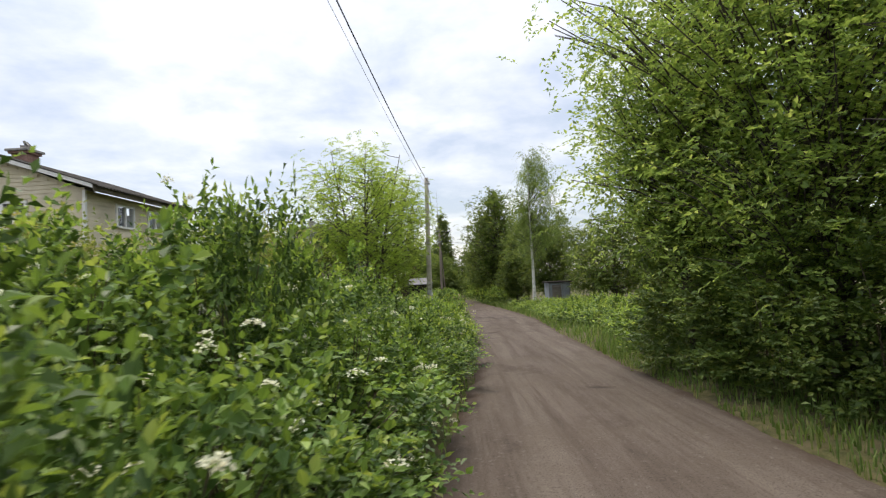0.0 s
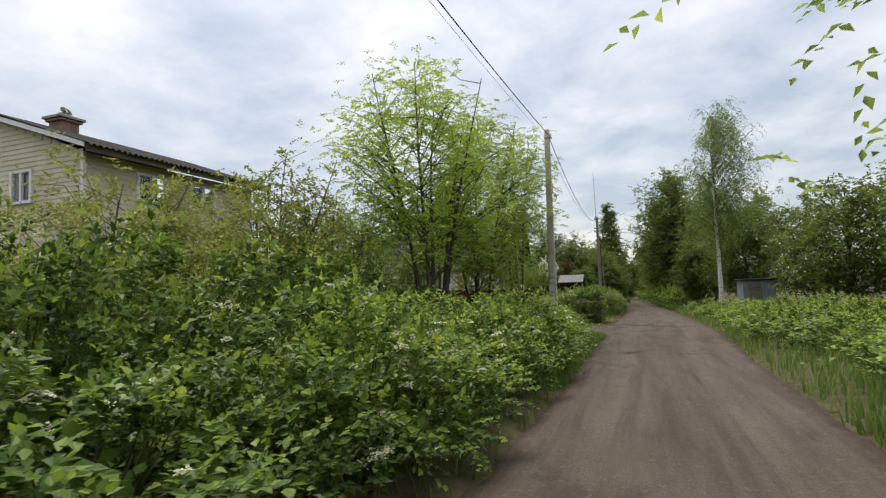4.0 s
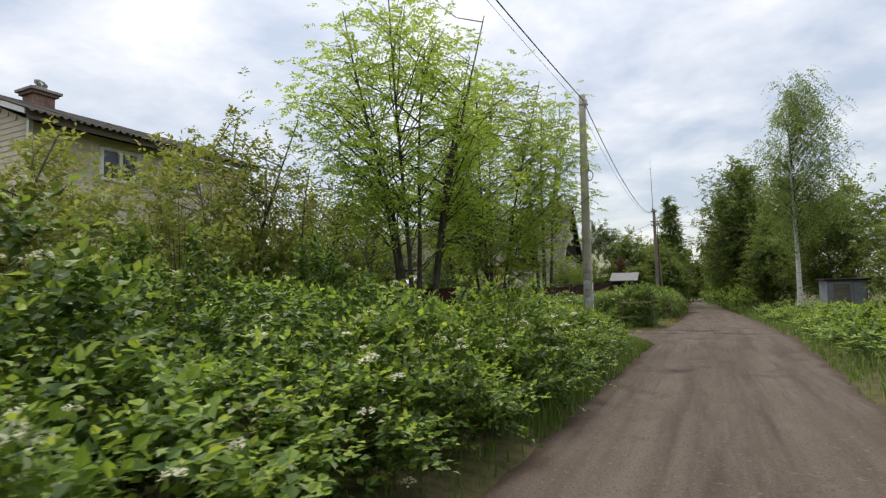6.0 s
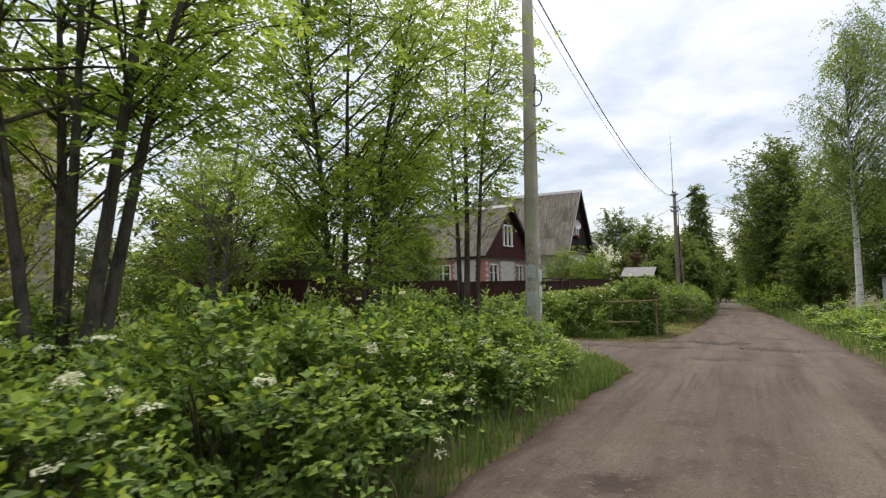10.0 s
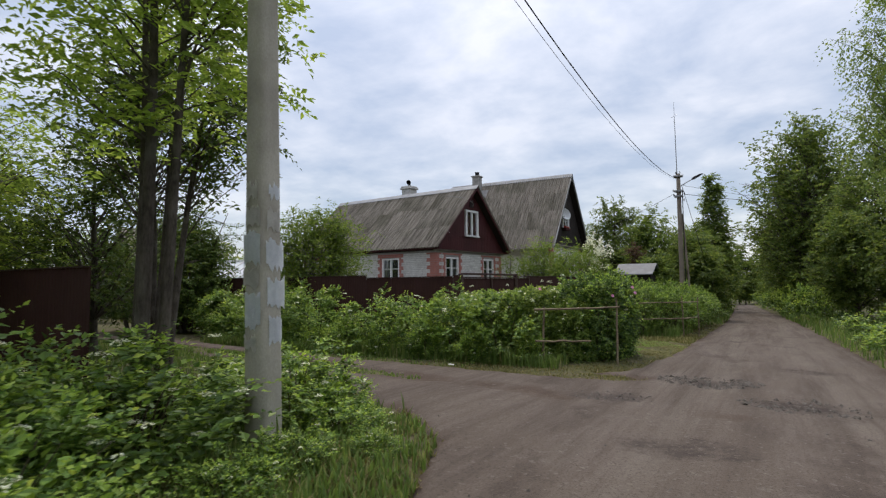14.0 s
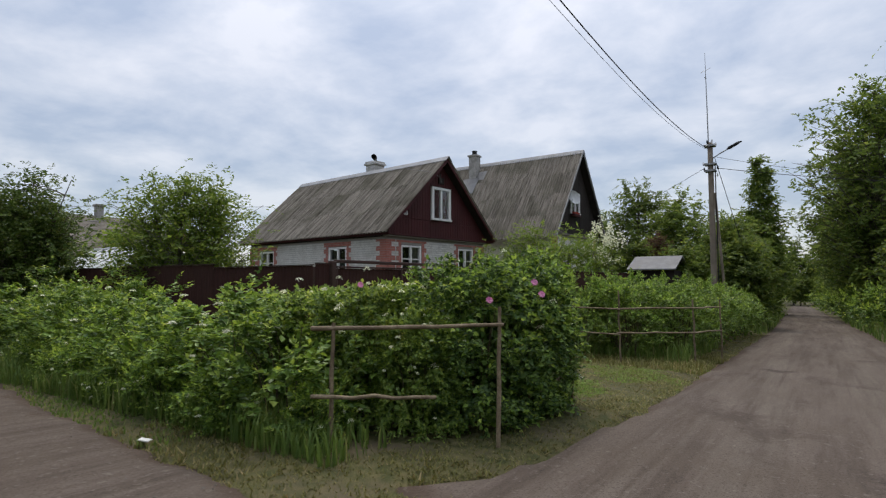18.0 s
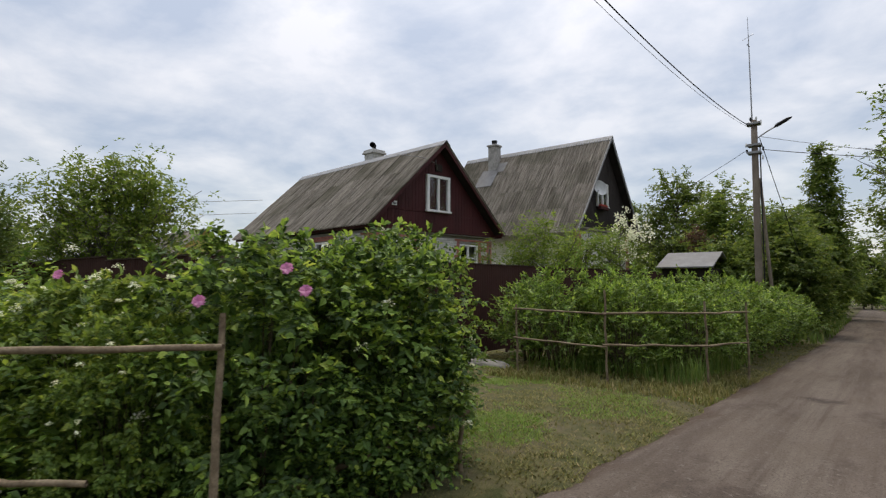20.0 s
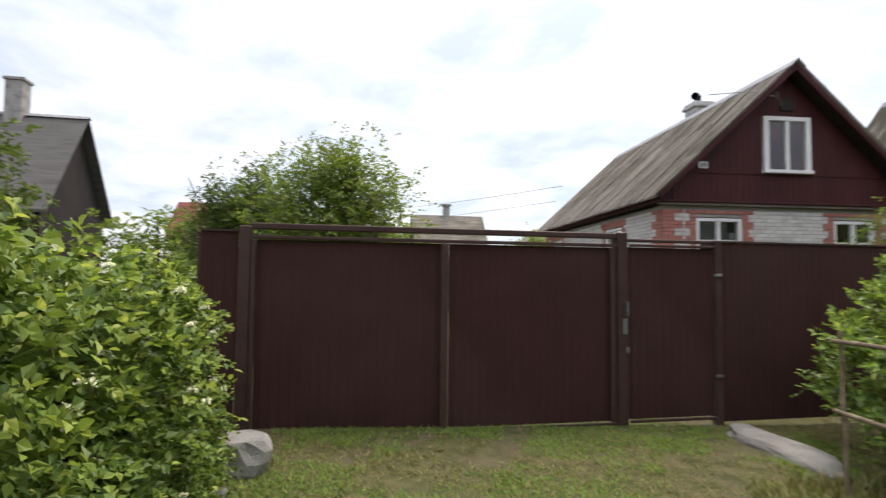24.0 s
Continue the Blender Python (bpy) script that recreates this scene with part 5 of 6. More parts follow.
tube_part("lamp_head", [([(0.68, -0.14, h2p - 0.44), (0.8, -0.16, h2p - 0.38), (1.15, -0.2, h2p - 0.22), (1.3, -0.22, h2p - 0.17)], [0.02, 0.075, 0.065, 0.02])], CABLE, p2, 8, "dark flat lamp head")
for z, o in ((h2p - 1.05, 0.0), (h2p - 1.35, 0.05), (h2p - 0.2, 0.0)):
    boxed("bracket", -0.24, 0.22, -0.2, 0.2, z, z + 0.09, STEEL, p2)
for i, (dx, z) in enumerate(((-0.28, -1.0), (-0.25, -1.25), (0.25, -0.15), (0.3, -1.2), (0.1, 0.02), (-0.1, 0.0), (0.28, -1.55))):
    tube_part("insulator", [([(dx, -0.1, h2p + z - 0.06), (dx, -0.1, h2p + z + 0.02), (dx, -0.1, h2p + z + 0.1)], [0.02, 0.045, 0.02])], CABLE if i % 2 else WHITE_PAINT, p2)
tube_part("downpipe", [([(0.2, -0.12, 1.5), (0.2, -0.12, h2p - 1.0)], [0.025] * 2)], CABLE, p2)
tube_part("strut", [([(0.12, 0.12, h2p - 2.3), (0.42, 0.7, 0.0)], [0.06, 0.07])], CONCRETE_OLD, p2)
T1, T2 = (-1.21, 27.5, 6.55), (-1.6, 58.1, 6.45)
wire("overhead_cable", (-2.4, -10, 7.4), T1, 0.55, 0.014, CABLE, "thick black overhead cable along the road")
wire("overhead_cable", T1, T2, 0.97, 0.014, CABLE, "thick black overhead cable along the road")
wire("overhead_wire", (-2.6, -10, 7.46), (-1.36, 27.5, 6.5), 0.5, 0.005, THIN_WIRE, "thin grey overhead wire")
wire("overhead_wire", (-1.36, 27.5, 6.5), (-1.66, 58.1, 6.43), 1.0, 0.006, THIN_WIRE, "thin grey overhead wire")
wire("overhead_cable", (-1.3, 58.2, 5.55), (22, 75, 5.9), 0.85, 0.014, CABLE, "black cable crossing the road from the lamp pole")
wire("overhead_wire", (-1.3, 58.2, 6.05), (22, 75, 6.4), 1.3, 0.009, CABLE, "thin cable crossing the road")
wire("overhead_wire", (-1.8, 58.2, 5.6), (-9.2, 63.5, 3.6), 0.15, 0.010, CABLE, "service wire from the pole to the house")
wire("stay_wire", (-1.35, 58.1, 6.0), (0.3, 60.6, -1.6), 0.0, 0.014, CABLE, "slanting stay wire of the lamp pole")
wire("overhead_wire", (-18.8, 47.5, 4.0), (-70, 25, 9.5), 1.2, 0.010, THIN_WIRE, "thin wire across the gardens")
wire("overhead_wire", (-18.8, 47.2, 3.4), (-70, 24, 8.0), 1.2, 0.009, THIN_WIRE, "thin wire across the gardens")


# ---- houses ----
def window(e, face, u0, u1, z0, z1, at, mullions=(0.5,), bars=(), curtain=False, name="window", frame=0.075):
    """A white window in the wall x = at (face x) or y = at (face y, seen from -y): frame, panes, near-black panel for
    the shade inside.
    """
    def bx(nm, a0, a1, b0, b1, d0, d1, mat, bev=0.004):
        if face == "x":
            return boxed(nm, at + d0, at + d1, a0, a1, b0, b1, mat, w, bev)
        return boxed(nm, a0, a1, at - d1, at - d0, b0, b1, mat, w, bev)
    w = new(name)
    w.parent = e
    f = frame
    bx("window_frame", u0 - 0.03, u0 + f, z0, z1, -0.06, 0.05, WHITE_PAINT)
    bx("window_frame", u1 - f, u1 + 0.03, z0, z1, -0.06, 0.05, WHITE_PAINT)
    bx("window_frame", u0 + f + 0.001, u1 - f - 0.001, z1 - f, z1, -0.06, 0.048, WHITE_PAINT)
    bx("window_sill", u0 - 0.06, u1 + 0.06, z0 - 0.05, z0 + 0.03, -0.06, 0.09, WHITE_PAINT)
    cuts = [u0 + f] + [u0 + (u1 - u0) * m for m in mullions] + [u1 - f]
    for m in cuts[1:-1]:
        bx("mullion", m - 0.045, m + 0.045, z0 + 0.032, z1 - f - 0.002, -0.05, 0.045, WHITE_PAINT)
    for zb_ in bars:
        z = z0 + (z1 - z0) * zb_
        for a, b in zip(cuts, cuts[1:]):
            bx("glazing_bar", a + 0.047, b - 0.047, z - 0.02, z + 0.02, -0.03, 0.03, WHITE_PAINT, 0)
    for a, b in zip(cuts, cuts[1:]):
        p = bx("pane", a - 0.01, b + 0.01, z0 + 0.02, z1 - f + 0.01, -0.022, -0.016, GLASS, 0)
        p.visible_shadow = False
        if curtain:
            bx("curtain", a + 0.03, b - 0.06, z0 + 0.05, z1 - f - 0.06, -0.09, -0.06, CURTAIN, 0)
    # dark sheet behind the panes, standing in for the unlit interior
    bx("room", u0, u1, z0, z1, -0.5, -0.42, INSIDE_SHADE, 0)
    return w


def wave_sheet(name, length, width, waves_n, amp, mat, thick=0.004):
    """A corrugated sheet, waves across its width (x), length down the slope (y)."""
    k = waves_n * 6 + 1
    xs = np.linspace(0, width, k)
    z = amp * np.cos(2 * np.pi * waves_n * xs / width)
    V = []
    for y, dz in ((0, 0), (length, 0)):
        for t in (0, -thick):
            V.append(np.stack([xs, np.full(k, y), z + dz + t], 1))
    a = np.arange(k - 1)
    F = []
    for p, q in ((0, 2), (3, 1), (2, 3), (1, 0)):
        F.append(np.stack([p * k + a, p * k + a + 1, q * k + a + 1, q * k + a], 1))
    me = fast_mesh(name, np.concatenate(V), np.concatenate(F), smooth=False)
    me.materials.append(mat)
    return me


def roof(e, x0, x1, ridge, half, zr, ze, mat, cols, rows_n, sheet_waves=7, axis="x", amp=0.042):
    """Two slopes of overlapping corrugated sheets; the ridge runs along x at y = ridge (or along y at x = ridge)."""
    run = math.hypot(half, zr - ze)
    tilt = math.atan2(zr - ze, half)
    w = (x1 - x0) / cols
    ln = run / rows_n + 0.12
    me = wave_sheet("roof_sheet", ln, w + 0.02, sheet_waves, amp, mat)
    for s in (-1, 1):
        for r in range(rows_n):
            for c in range(cols):
                # along the slope: from the ridge down to the eave
                u = Vector((0, s * math.cos(tilt), -math.sin(tilt)))
                nrm = Vector((0, s * math.sin(tilt), math.cos(tilt)))
                start = Vector((0, 0, 0)) + u * (r * run / rows_n) + nrm * (0.03 - 0.005 * r + 0.002 * (c % 2))
                xx = Vector((1, 0, 0))
                m3 = Matrix((xx, u, nrm)).transposed().to_4x4()
                jig = RNG.normal(0, 0.0025)
                loc = Vector((x0 + c * w, ridge, zr)) + start
                m = Matrix.Translation(loc) @ m3 @ Matrix.Rotation(jig, 4, "Z")
                if axis == "y":
                    turn = Matrix.Translation((ridge, 0, 0)) @ Matrix.Rotation(math.pi / 2, 4, "Z") @ Matrix.Translation((0, -ridge, 0))
                    m = turn @ m
                ob = put("roof_sheet", me, None, e)
                ob.matrix_local = m


def gable_prism(bm, half, z0, zr, depth, at, centre=0.0, axis=0):
    return prism(bm, [(centre - half, z0), (centre + half, z0), (centre, zr)], depth, axis, at)


# the white brick house with the maroon gable
HX, HY, HZ = -14.62, 49.96, -1.50
house = thing("brick_house", HX, HY, "white brick house with red quoins, maroon gable and grey roof", "house", z=HZ, turn=-5.3)
WX, WB, WY, WT = 4.1, -5.1, 3.10, 3.66


def wall_with_holes(name, u0, u1, z0, z1, holes, face, at, depth, mat, parent):
    """A wall slab with real openings: the strips round each hole, butted end to end, in one mesh."""
    bm = bmesh.new()
    us = sorted({u0, u1, *(h[0] for h in holes), *(h[1] for h in holes)})
    zs = sorted({z0, z1, *(h[2] for h in holes), *(h[3] for h in holes)})
    grid = {(i, j): bm.verts.new((at, u, z) if face == "x" else (u, at, z)) for i, u in enumerate(us) for j, z in enumerate(zs)}
    for i in range(len(us) - 1):
        for j in range(len(zs) - 1):
            mu, mz = (us[i] + us[i + 1]) / 2, (zs[j] + zs[j + 1]) / 2
            if not any(h[0] < mu < h[1] and h[2] < mz < h[3] for h in holes):
                bm.faces.new([grid[q] for q in ((i, j), (i + 1, j), (i + 1, j + 1), (i, j + 1))])
    bmesh.ops.delete(bm, geom=[v for v in bm.verts if not v.link_faces], context="VERTS")
    more = bmesh.ops.extrude_face_region(bm, geom=bm.faces[:])
    bmesh.ops.translate(bm, verts=[v for v in more["geom"] if isinstance(v, bmesh.types.BMVert)], vec=(-depth, 0, 0) if face == "x" else (0, depth, 0))
    bmesh.ops.recalc_face_normals(bm, faces=bm.faces)
    return part(name, bm, mat, parent)


front_holes = [(-2.29, -1.13, 2.05, 3.40), (1.20, 2.30, 2.05, 3.40)]
side_holes = [(0.76, 1.90, 2.05, 3.38), (-4.30, -3.12, 2.05, 3.38)]
wall_with_holes("wall", -WY, WY, -0.3, WT, front_holes, "x", WX, 0.30, MORTAR, house)
wall_with_holes("wall", WB, WX - 0.302, -0.3, WT, side_holes, "y", -WY, 0.30, MORTAR, house)
boxed("wall", WB, WX - 0.302, WY - 0.3, WY, -0.3, WT, BRICK_WHITE, house, 0)
boxed("wall", WB - 0.0, WB + 0.3, -WY + 0.302, WY - 0.302, -0.3, WT, BRICK_WHITE, house, 0)
boxed("plinth", WX + 0.026, WX + 0.08, -WY - 0.05, WY + 0.05, -0.3, 0.35, CONCRETE, house, 0.01)
for u0, u1, z0, z1 in front_holes:
    window(house, "x", u0 + 0.02, u1 - 0.02, z0, z1 - 0.02, WX - 0.06, bars=(0.6,))
for u0, u1, z0, z1 in side_holes:
    window(house, "y", u0 + 0.02, u1 - 0.02, z0, z1 - 0.02, -WY + 0.06, bars=(0.6,))
COURSE, BLEN = 0.0875, 0.26


def brick_list(u0, u1, z_top, holes, corners):
    """Courses of bricks cut at the openings and at the toothed red borders: (start, end, course, red)."""
    out = []
    for c in range(int((z_top + 0.2) / COURSE)):
        zb_, zt_ = -0.2 + c * COURSE, -0.2 + (c + 1) * COURSE
        tooth = (c // 2) % 2
        red, gaps = [], []
        for k in corners:
            wd = 0.50 if tooth else 0.30
            red.append((u0, u0 + wd) if k < 0 else (u1 - wd, u1))
        for a0, a1, b0, b1 in holes:
            if zt_ > b0 + 0.01 and zb_ < b1 - 0.01:
                gaps.append((a0, a1))
                wd = 0.27 if tooth else 0.15
                red += [(a0 - wd, a0), (a1, a1 + wd)]
            elif b1 - 0.01 <= zb_ < b1 + 0.2:
                red.append((a0 - 0.27, a1 + 0.27))
        marks = {u0, u1}
        u = u0 - (BLEN / 2 if c % 2 else 0)
        while u < u1:
            if u > u0:
                marks.add(round(u, 3))
            u += BLEN
        for a, b in red + gaps:
            marks |= {a, b}
            marks = {m for m in marks if not (a < m < b) or (a, b) in red}
        marks = sorted(m for m in marks if u0 - 1e-6 <= m <= u1 + 1e-6)
        for a, b in zip(marks, marks[1:]):
            mid_ = (a + b) / 2
            if b - a < 0.03 or any(g0 < mid_ < g1 for g0, g1 in gaps):
                continue
            out.append((a, b, c, any(r0 < mid_ < r1 for r0, r1 in red)))
    return out


def brick_box(face, at, a, b, c, grow=0.0):
    g = 0.006
    z0, z1 = -0.2 + c * COURSE + g, -0.2 + (c + 1) * COURSE - g
    return (at - 0.01, at + 0.022 + grow, a + g, b - g, z0, z1) if face == "x" else (a + g, b - g, at - 0.022 - grow, at + 0.01, z0, z1)


BRICK_JOBS = []
for face, at, u0, u1, holes, corners in (("x", WX, -WY - 0.02, WY + 0.02, front_holes, (-1, 1)), ("y", -WY, WB, WX, side_holes, (-1, 1))):
    BRICK_JOBS.append((face, at, brick_list(u0, u1, WT - 0.08, holes, corners)))

# gable, cornice, eaves and roof
for s in (-1, 1):
    boxed("wall_plate", WB, WX - 0.1, s * (WY - 0.12) - 0.1, s * (WY - 0.12) + 0.1, WT + 0.002, WT + 0.40, DARK_BOARD, house)
ZR, ZE, HALF = 7.02, 3.85, 3.40
slope_k = (ZR - ZE) / HALF
bm = bmesh.new()
zg0 = WT + 0.10
gh = (ZR - 0.12 - zg0) / slope_k
gable_prism(bm, gh, zg0, ZR - 0.12, 0.12, WX - 0.08)
gable = part("gable", bm, MAROON, house, "maroon painted board gable")
for i in range(int(gh * 2 / 0.16)):
    y = -gh + 0.08 + i * 0.16
    top = zg0 + (gh - abs(y)) * slope_k - 0.05
    for z0, z1 in ((zg0, min(4.40, top)), (4.43, top)):
        if z1 - z0 > 0.1:
            if -0.68 < y < 0.66 and z0 > 4.4:
                if z1 > 5.92:
                    boxed("board", WX + 0.042, WX + 0.060, y - 0.077, y + 0.077, 5.88, z1, MAROON, gable, 0.003)
                continue
            boxed("board", WX + 0.042, WX + 0.060, y - 0.077, y + 0.077, z0, z1, MAROON, gable, 0.003)
boxed("cornice", WX - 0.02, WX + 0.13, -WY - 0.12, WY + 0.12, WT - 0.005, WT + 0.06, GREY_BOARD, house)
boxed("cornice", WX - 0.02, WX + 0.18, -WY - 0.16, WY + 0.16, WT + 0.062, WT + 0.11, MAROON, house)
window(house, "x", -0.59, 0.55, 4.52, 5.84, WX + 0.085, curtain=True, frame=0.10)
boxed("sign_backing", WX + 0.07, WX + 0.085, -2.25, -2.01, 4.54, 4.70, WHITE_PAINT, house, 0.004, "white house number plate")
for i in range(3):
    boxed("figure", WX + 0.0855, WX + 0.088, -2.20 + i * 0.055, -2.17 + i * 0.055, 4.575, 4.66, INK, house, 0, "dark figure on the number plate")
for s in (-1, 1):
    bm = bmesh.new()
    pts = [(s * (HALF - 0.02), ZE - 0.10), (s * (HALF - 0.02), ZE + 0.06), (0, ZR + 0.04), (0, ZR - 0.14)]
    prism(bm, pts, 0.04, 0, 4.50)
    part("bargeboard", bm, MAROON, house)
    bm = bmesh.new()
    prism(bm, [(s * (HALF - 0.05), ZE - 0.045), (s * (HALF - 0.05), ZE - 0.01), (0, ZR - 0.03), (0, ZR - 0.065)], 9.8, 0, -5.35)
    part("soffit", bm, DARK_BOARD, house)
    boxed("fascia", -5.4, 4.5, s * (HALF - 0.08) - 0.015, s * (HALF - 0.08) + 0.015, ZE - 0.16, ZE - 0.02, MAROON, house)
roof(house, -5.40, 4.56, 0.0, HALF, ZR, ZE, SLATE, 9, 3)
bm = bmesh.new()
prism(bm, [(-0.20, ZR - 0.11), (-0.19, ZR - 0.08), (0, ZR + 0.11), (0.19, ZR - 0.08), (0.20, ZR - 0.11), (0, ZR + 0.085)], 10.06, 0, -5.44)
part("ridge_cap", bm, ZINC, house, "pale metal ridge cap")
boxed("attic_vent", WX + 0.062, WX + 0.10, -0.16, 0.19, 6.0, 6.28, DARK_BOARD, house)
part("chimney", box(bmesh.new(), -0.72, -0.12, 0.28, 0.88, 5.5, 7.50), CHIM_PALE, house, "pale lime brick chimney")
for k in range(5):
    boxed("brick_course", -0.73, -0.11, 0.27, 0.89, 6.62 + k * 0.18, 6.70 + k * 0.18, CHIM_PALE, house, 0.004)
boxed("chimney_cap", -0.80, -0.04, 0.20, 0.96, 7.502, 7.59, CHIM_PALE, house, 0.01)
boxed("chimney_cap", -0.76, -0.08, 0.24, 0.92, 7.592, 7.68, CHIM_PALE, house, 0.01)
tube_part("chimney_cowl", [([(-0.44, 0.60, 7.66), (-0.44, 0.60, 7.78), (-0.42, 0.56, 7.87), (-0.36, 0.46, 7.91), (-0.30, 0.36, 7.91)], [0.085, 0.09, 0.11, 0.12, 0.12])], CABLE, house, 10, "black metal chimney cowl")
tube_part("wire_bracket", [([(4.55, -0.55, 6.2), (4.3, -1.0, 6.38), (3.9, -1.8, 6.4)], [0.012] * 3), ([(4.5, -0.45, 6.15), (4.62, -0.57, 6.28)], [0.03, 0.02]), ([(4.5, -0.38, 6.0), (4.62, -0.5, 6.1)], [0.03, 0.02])], STEEL, house, 5)

# the steep-roofed neighbour
NX, NY, NZ = -14.0, 62.4, -1.85
nb = thing("steep_house", NX, NY, "white brick house with steep grey roof and dark gable", "house", z=NZ)
ZR2, ZE2, HF2 = 10.05, 4.75, 4.2
k2 = (ZR2 - ZE2) / HF2
boxed("wall", -4.3, 4.5, -3.3, 3.3, -0.3, 5.0, BRICK_WHITE, nb, 0.0)
for s in (-1, 1):
    boxed("quoin", 4.30, 4.53, s * 3.13 - 0.2, s * 3.13 + 0.2, -0.2, 4.95, BRICK_RED, nb, 0.01)
bm = bmesh.new()
gable_prism(bm, (ZR2 - 0.1 - 4.98) / k2, 4.98, ZR2 - 0.1, 0.14, 4.42)
g2 = part("gable", bm, DARK_BOARD, nb, "dark brown vertical board gable")
for i in range(44):
    y = -3.9 + i * 0.18
    top = 4.98 + ((ZR2 - 0.1 - 4.98) / k2 - abs(y)) * k2 - 0.08
    if top > 5.15 and not (-1.3 < y < 0.42):
        boxed("board", 4.562, 4.578, y - 0.085, y + 0.085, 5.0, top, DARK_BOARD, g2, 0.003)
boxed("cornice", 4.50, 4.68, -3.9, 3.9, 4.90, 5.02, GREY_BOARD, nb)
window(nb, "x", -1.1, 0.25, 6.3, 7.55, 4.60, curtain=True)
boxed("flower_box", 4.66, 4.86, -1.2, -0.2, 6.08, 6.22, MAROON, nb)
boxed("flowers", 4.68, 4.84, -1.15, -0.25, 6.222, 6.34, POT_RED, nb, 0.03, "red window box flowers")
bm = bmesh.new()
bmesh.ops.create_uvsphere(bm, u_segments=20, v_segments=10, radius=0.52)
bmesh.ops.delete(bm, geom=[v for v in bm.verts if v.co.z > -0.22], context="VERTS")
bmesh.ops.translate(bm, verts=bm.verts, vec=(0, 0, 0.3))
bmesh.ops.solidify(bm, geom=bm.faces[:], thickness=0.015)
dish = part("satellite_dish", bm, DISH, nb, "white satellite dish")
dish.matrix_local = pose(5.02, -1.6, 7.1, 0, 75, -28)
tube_part("dish_arm", [([(4.55, -1.6, 6.7), (4.85, -1.7, 6.75), (4.95, -1.75, 6.95)], [0.02] * 3)], STEEL, nb, 5)
for s in (-1, 1):
    bm = bmesh.new()
    prism(bm, [(s * HF2, ZE2 - 0.06), (s * HF2, ZE2 + 0.08), (0, ZR2 + 0.06), (0, ZR2 - 0.10)], 0.05, 0, 4.98)
    part("bargeboard", bm, ZINC, nb)
    bm = bmesh.new()
    prism(bm, [(s * (HF2 - 0.04), ZE2 - 0.05), (s * (HF2 - 0.04), ZE2 - 0.01), (0, ZR2 - 0.03), (0, ZR2 - 0.075)], 9.4, 0, -4.45)
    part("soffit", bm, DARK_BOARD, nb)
roof(nb, -4.7, 5.02, 0.0, HF2, ZR2, ZE2, SLATE, 9, 4)
bm = bmesh.new()
prism(bm, [(-0.18, ZR2 - 0.16), (-0.17, ZR2 - 0.12), (0, ZR2 + 0.11), (0.17, ZR2 - 0.12), (0.18, ZR2 - 0.16), (0, ZR2 + 0.08)], 9.78, 0, -4.72)
part("ridge_cap", bm, ZINC, nb, "pale metal ridge cap")
part("chimney", box(bmesh.new(), -2.5, -1.95, -0.85, -0.3, 8.5, 10.55), CHIM_GREY, nb, "pale brick chimney")
boxed("chimney_cap", -2.57, -1.88, -0.92, -0.23, 10.552, 10.66, CHIM_GREY, nb, 0.01)
tube_part("chimney_pot", [([(-2.22, -0.57, 10.6), (-2.22, -0.57, 10.85), (-2.22, -0.57, 10.95)], [0.16, 0.16, 0.19])], CABLE, nb, 8)
for x0, y0, wd, dp in ((-2.9, -1.3, 1.2, 0.9), (-1.9, -0.75, 0.6, 0.5)):
    bm = bmesh.new()
    prism(bm, [(y0 - dp / 2, ZR2 - abs(y0 - dp / 2) * k2 + 0.09), (y0 + dp / 2, ZR2 - abs(y0 + dp / 2) * k2 + 0.09), (y0 + dp / 2, ZR2 - abs(y0 + dp / 2) * k2 + 0.11), (y0 - dp / 2, ZR2 - abs(y0 - dp / 2) * k2 + 0.11)], wd, 0, x0)
    part("flashing", bm, SHED_ROOF, nb, "pale metal flashing round the chimney")

# the two-storey house with cream siding behind the shrubs
AX, AY = -16.3, 21.68
AZ = gz(AX, AY)
ha = thing("siding_house", AX, AY, "two-storey house with cream horizontal siding and dark ribbed roof", "house", z=AZ)
A0, A1, AW = -3.43, 3.42, 3.75
E_A, R_A, T_A = 6.08, 7.45, 5.85
UPPER = ((-1.75, -0.58), (0.34, 1.50))
wall_with_holes("wall", -AW, AW, -0.3, T_A, [(0.86, 1.76, 4.62, 5.60)], "y", A0, 0.2, SIDING, ha)
wall_with_holes("wall", A0 + 0.202, A1, -0.3, T_A, [(a, b, 4.72, 5.62) for a, b in UPPER] + [(1.30, 2.47, 1.76, 2.80)], "x", AW, 0.2, SIDING, ha)
boxed("wall", -AW, -AW + 0.2, A0 + 0.202, A1, -0.3, T_A, SIDING, ha, 0)
boxed("wall", -AW + 0.202, AW - 0.202, A1 - 0.2, A1, -0.3, T_A, SIDING, ha, 0)
for c in range(33):
    z = 2.75 + c * 0.145
    half = AW if z < T_A - 0.05 else AW - (z + 0.14 - T_A) / 0.41
    if half < 0.3:
        break
    for u0, u1 in (((-half, 0.84), (1.78, half)) if 4.45 < z < 5.62 else ((-half, half),)):
        if u1 - u0 > 0.1:
            bm = bmesh.new()
            prism(bm, [(A0 - 0.004, z), (A0 - 0.028, z), (A0 - 0.006, z + 0.147), (A0 - 0.004, z + 0.147)], u1 - u0, 0, u0)
            part("siding_board", bm, SIDING, ha)
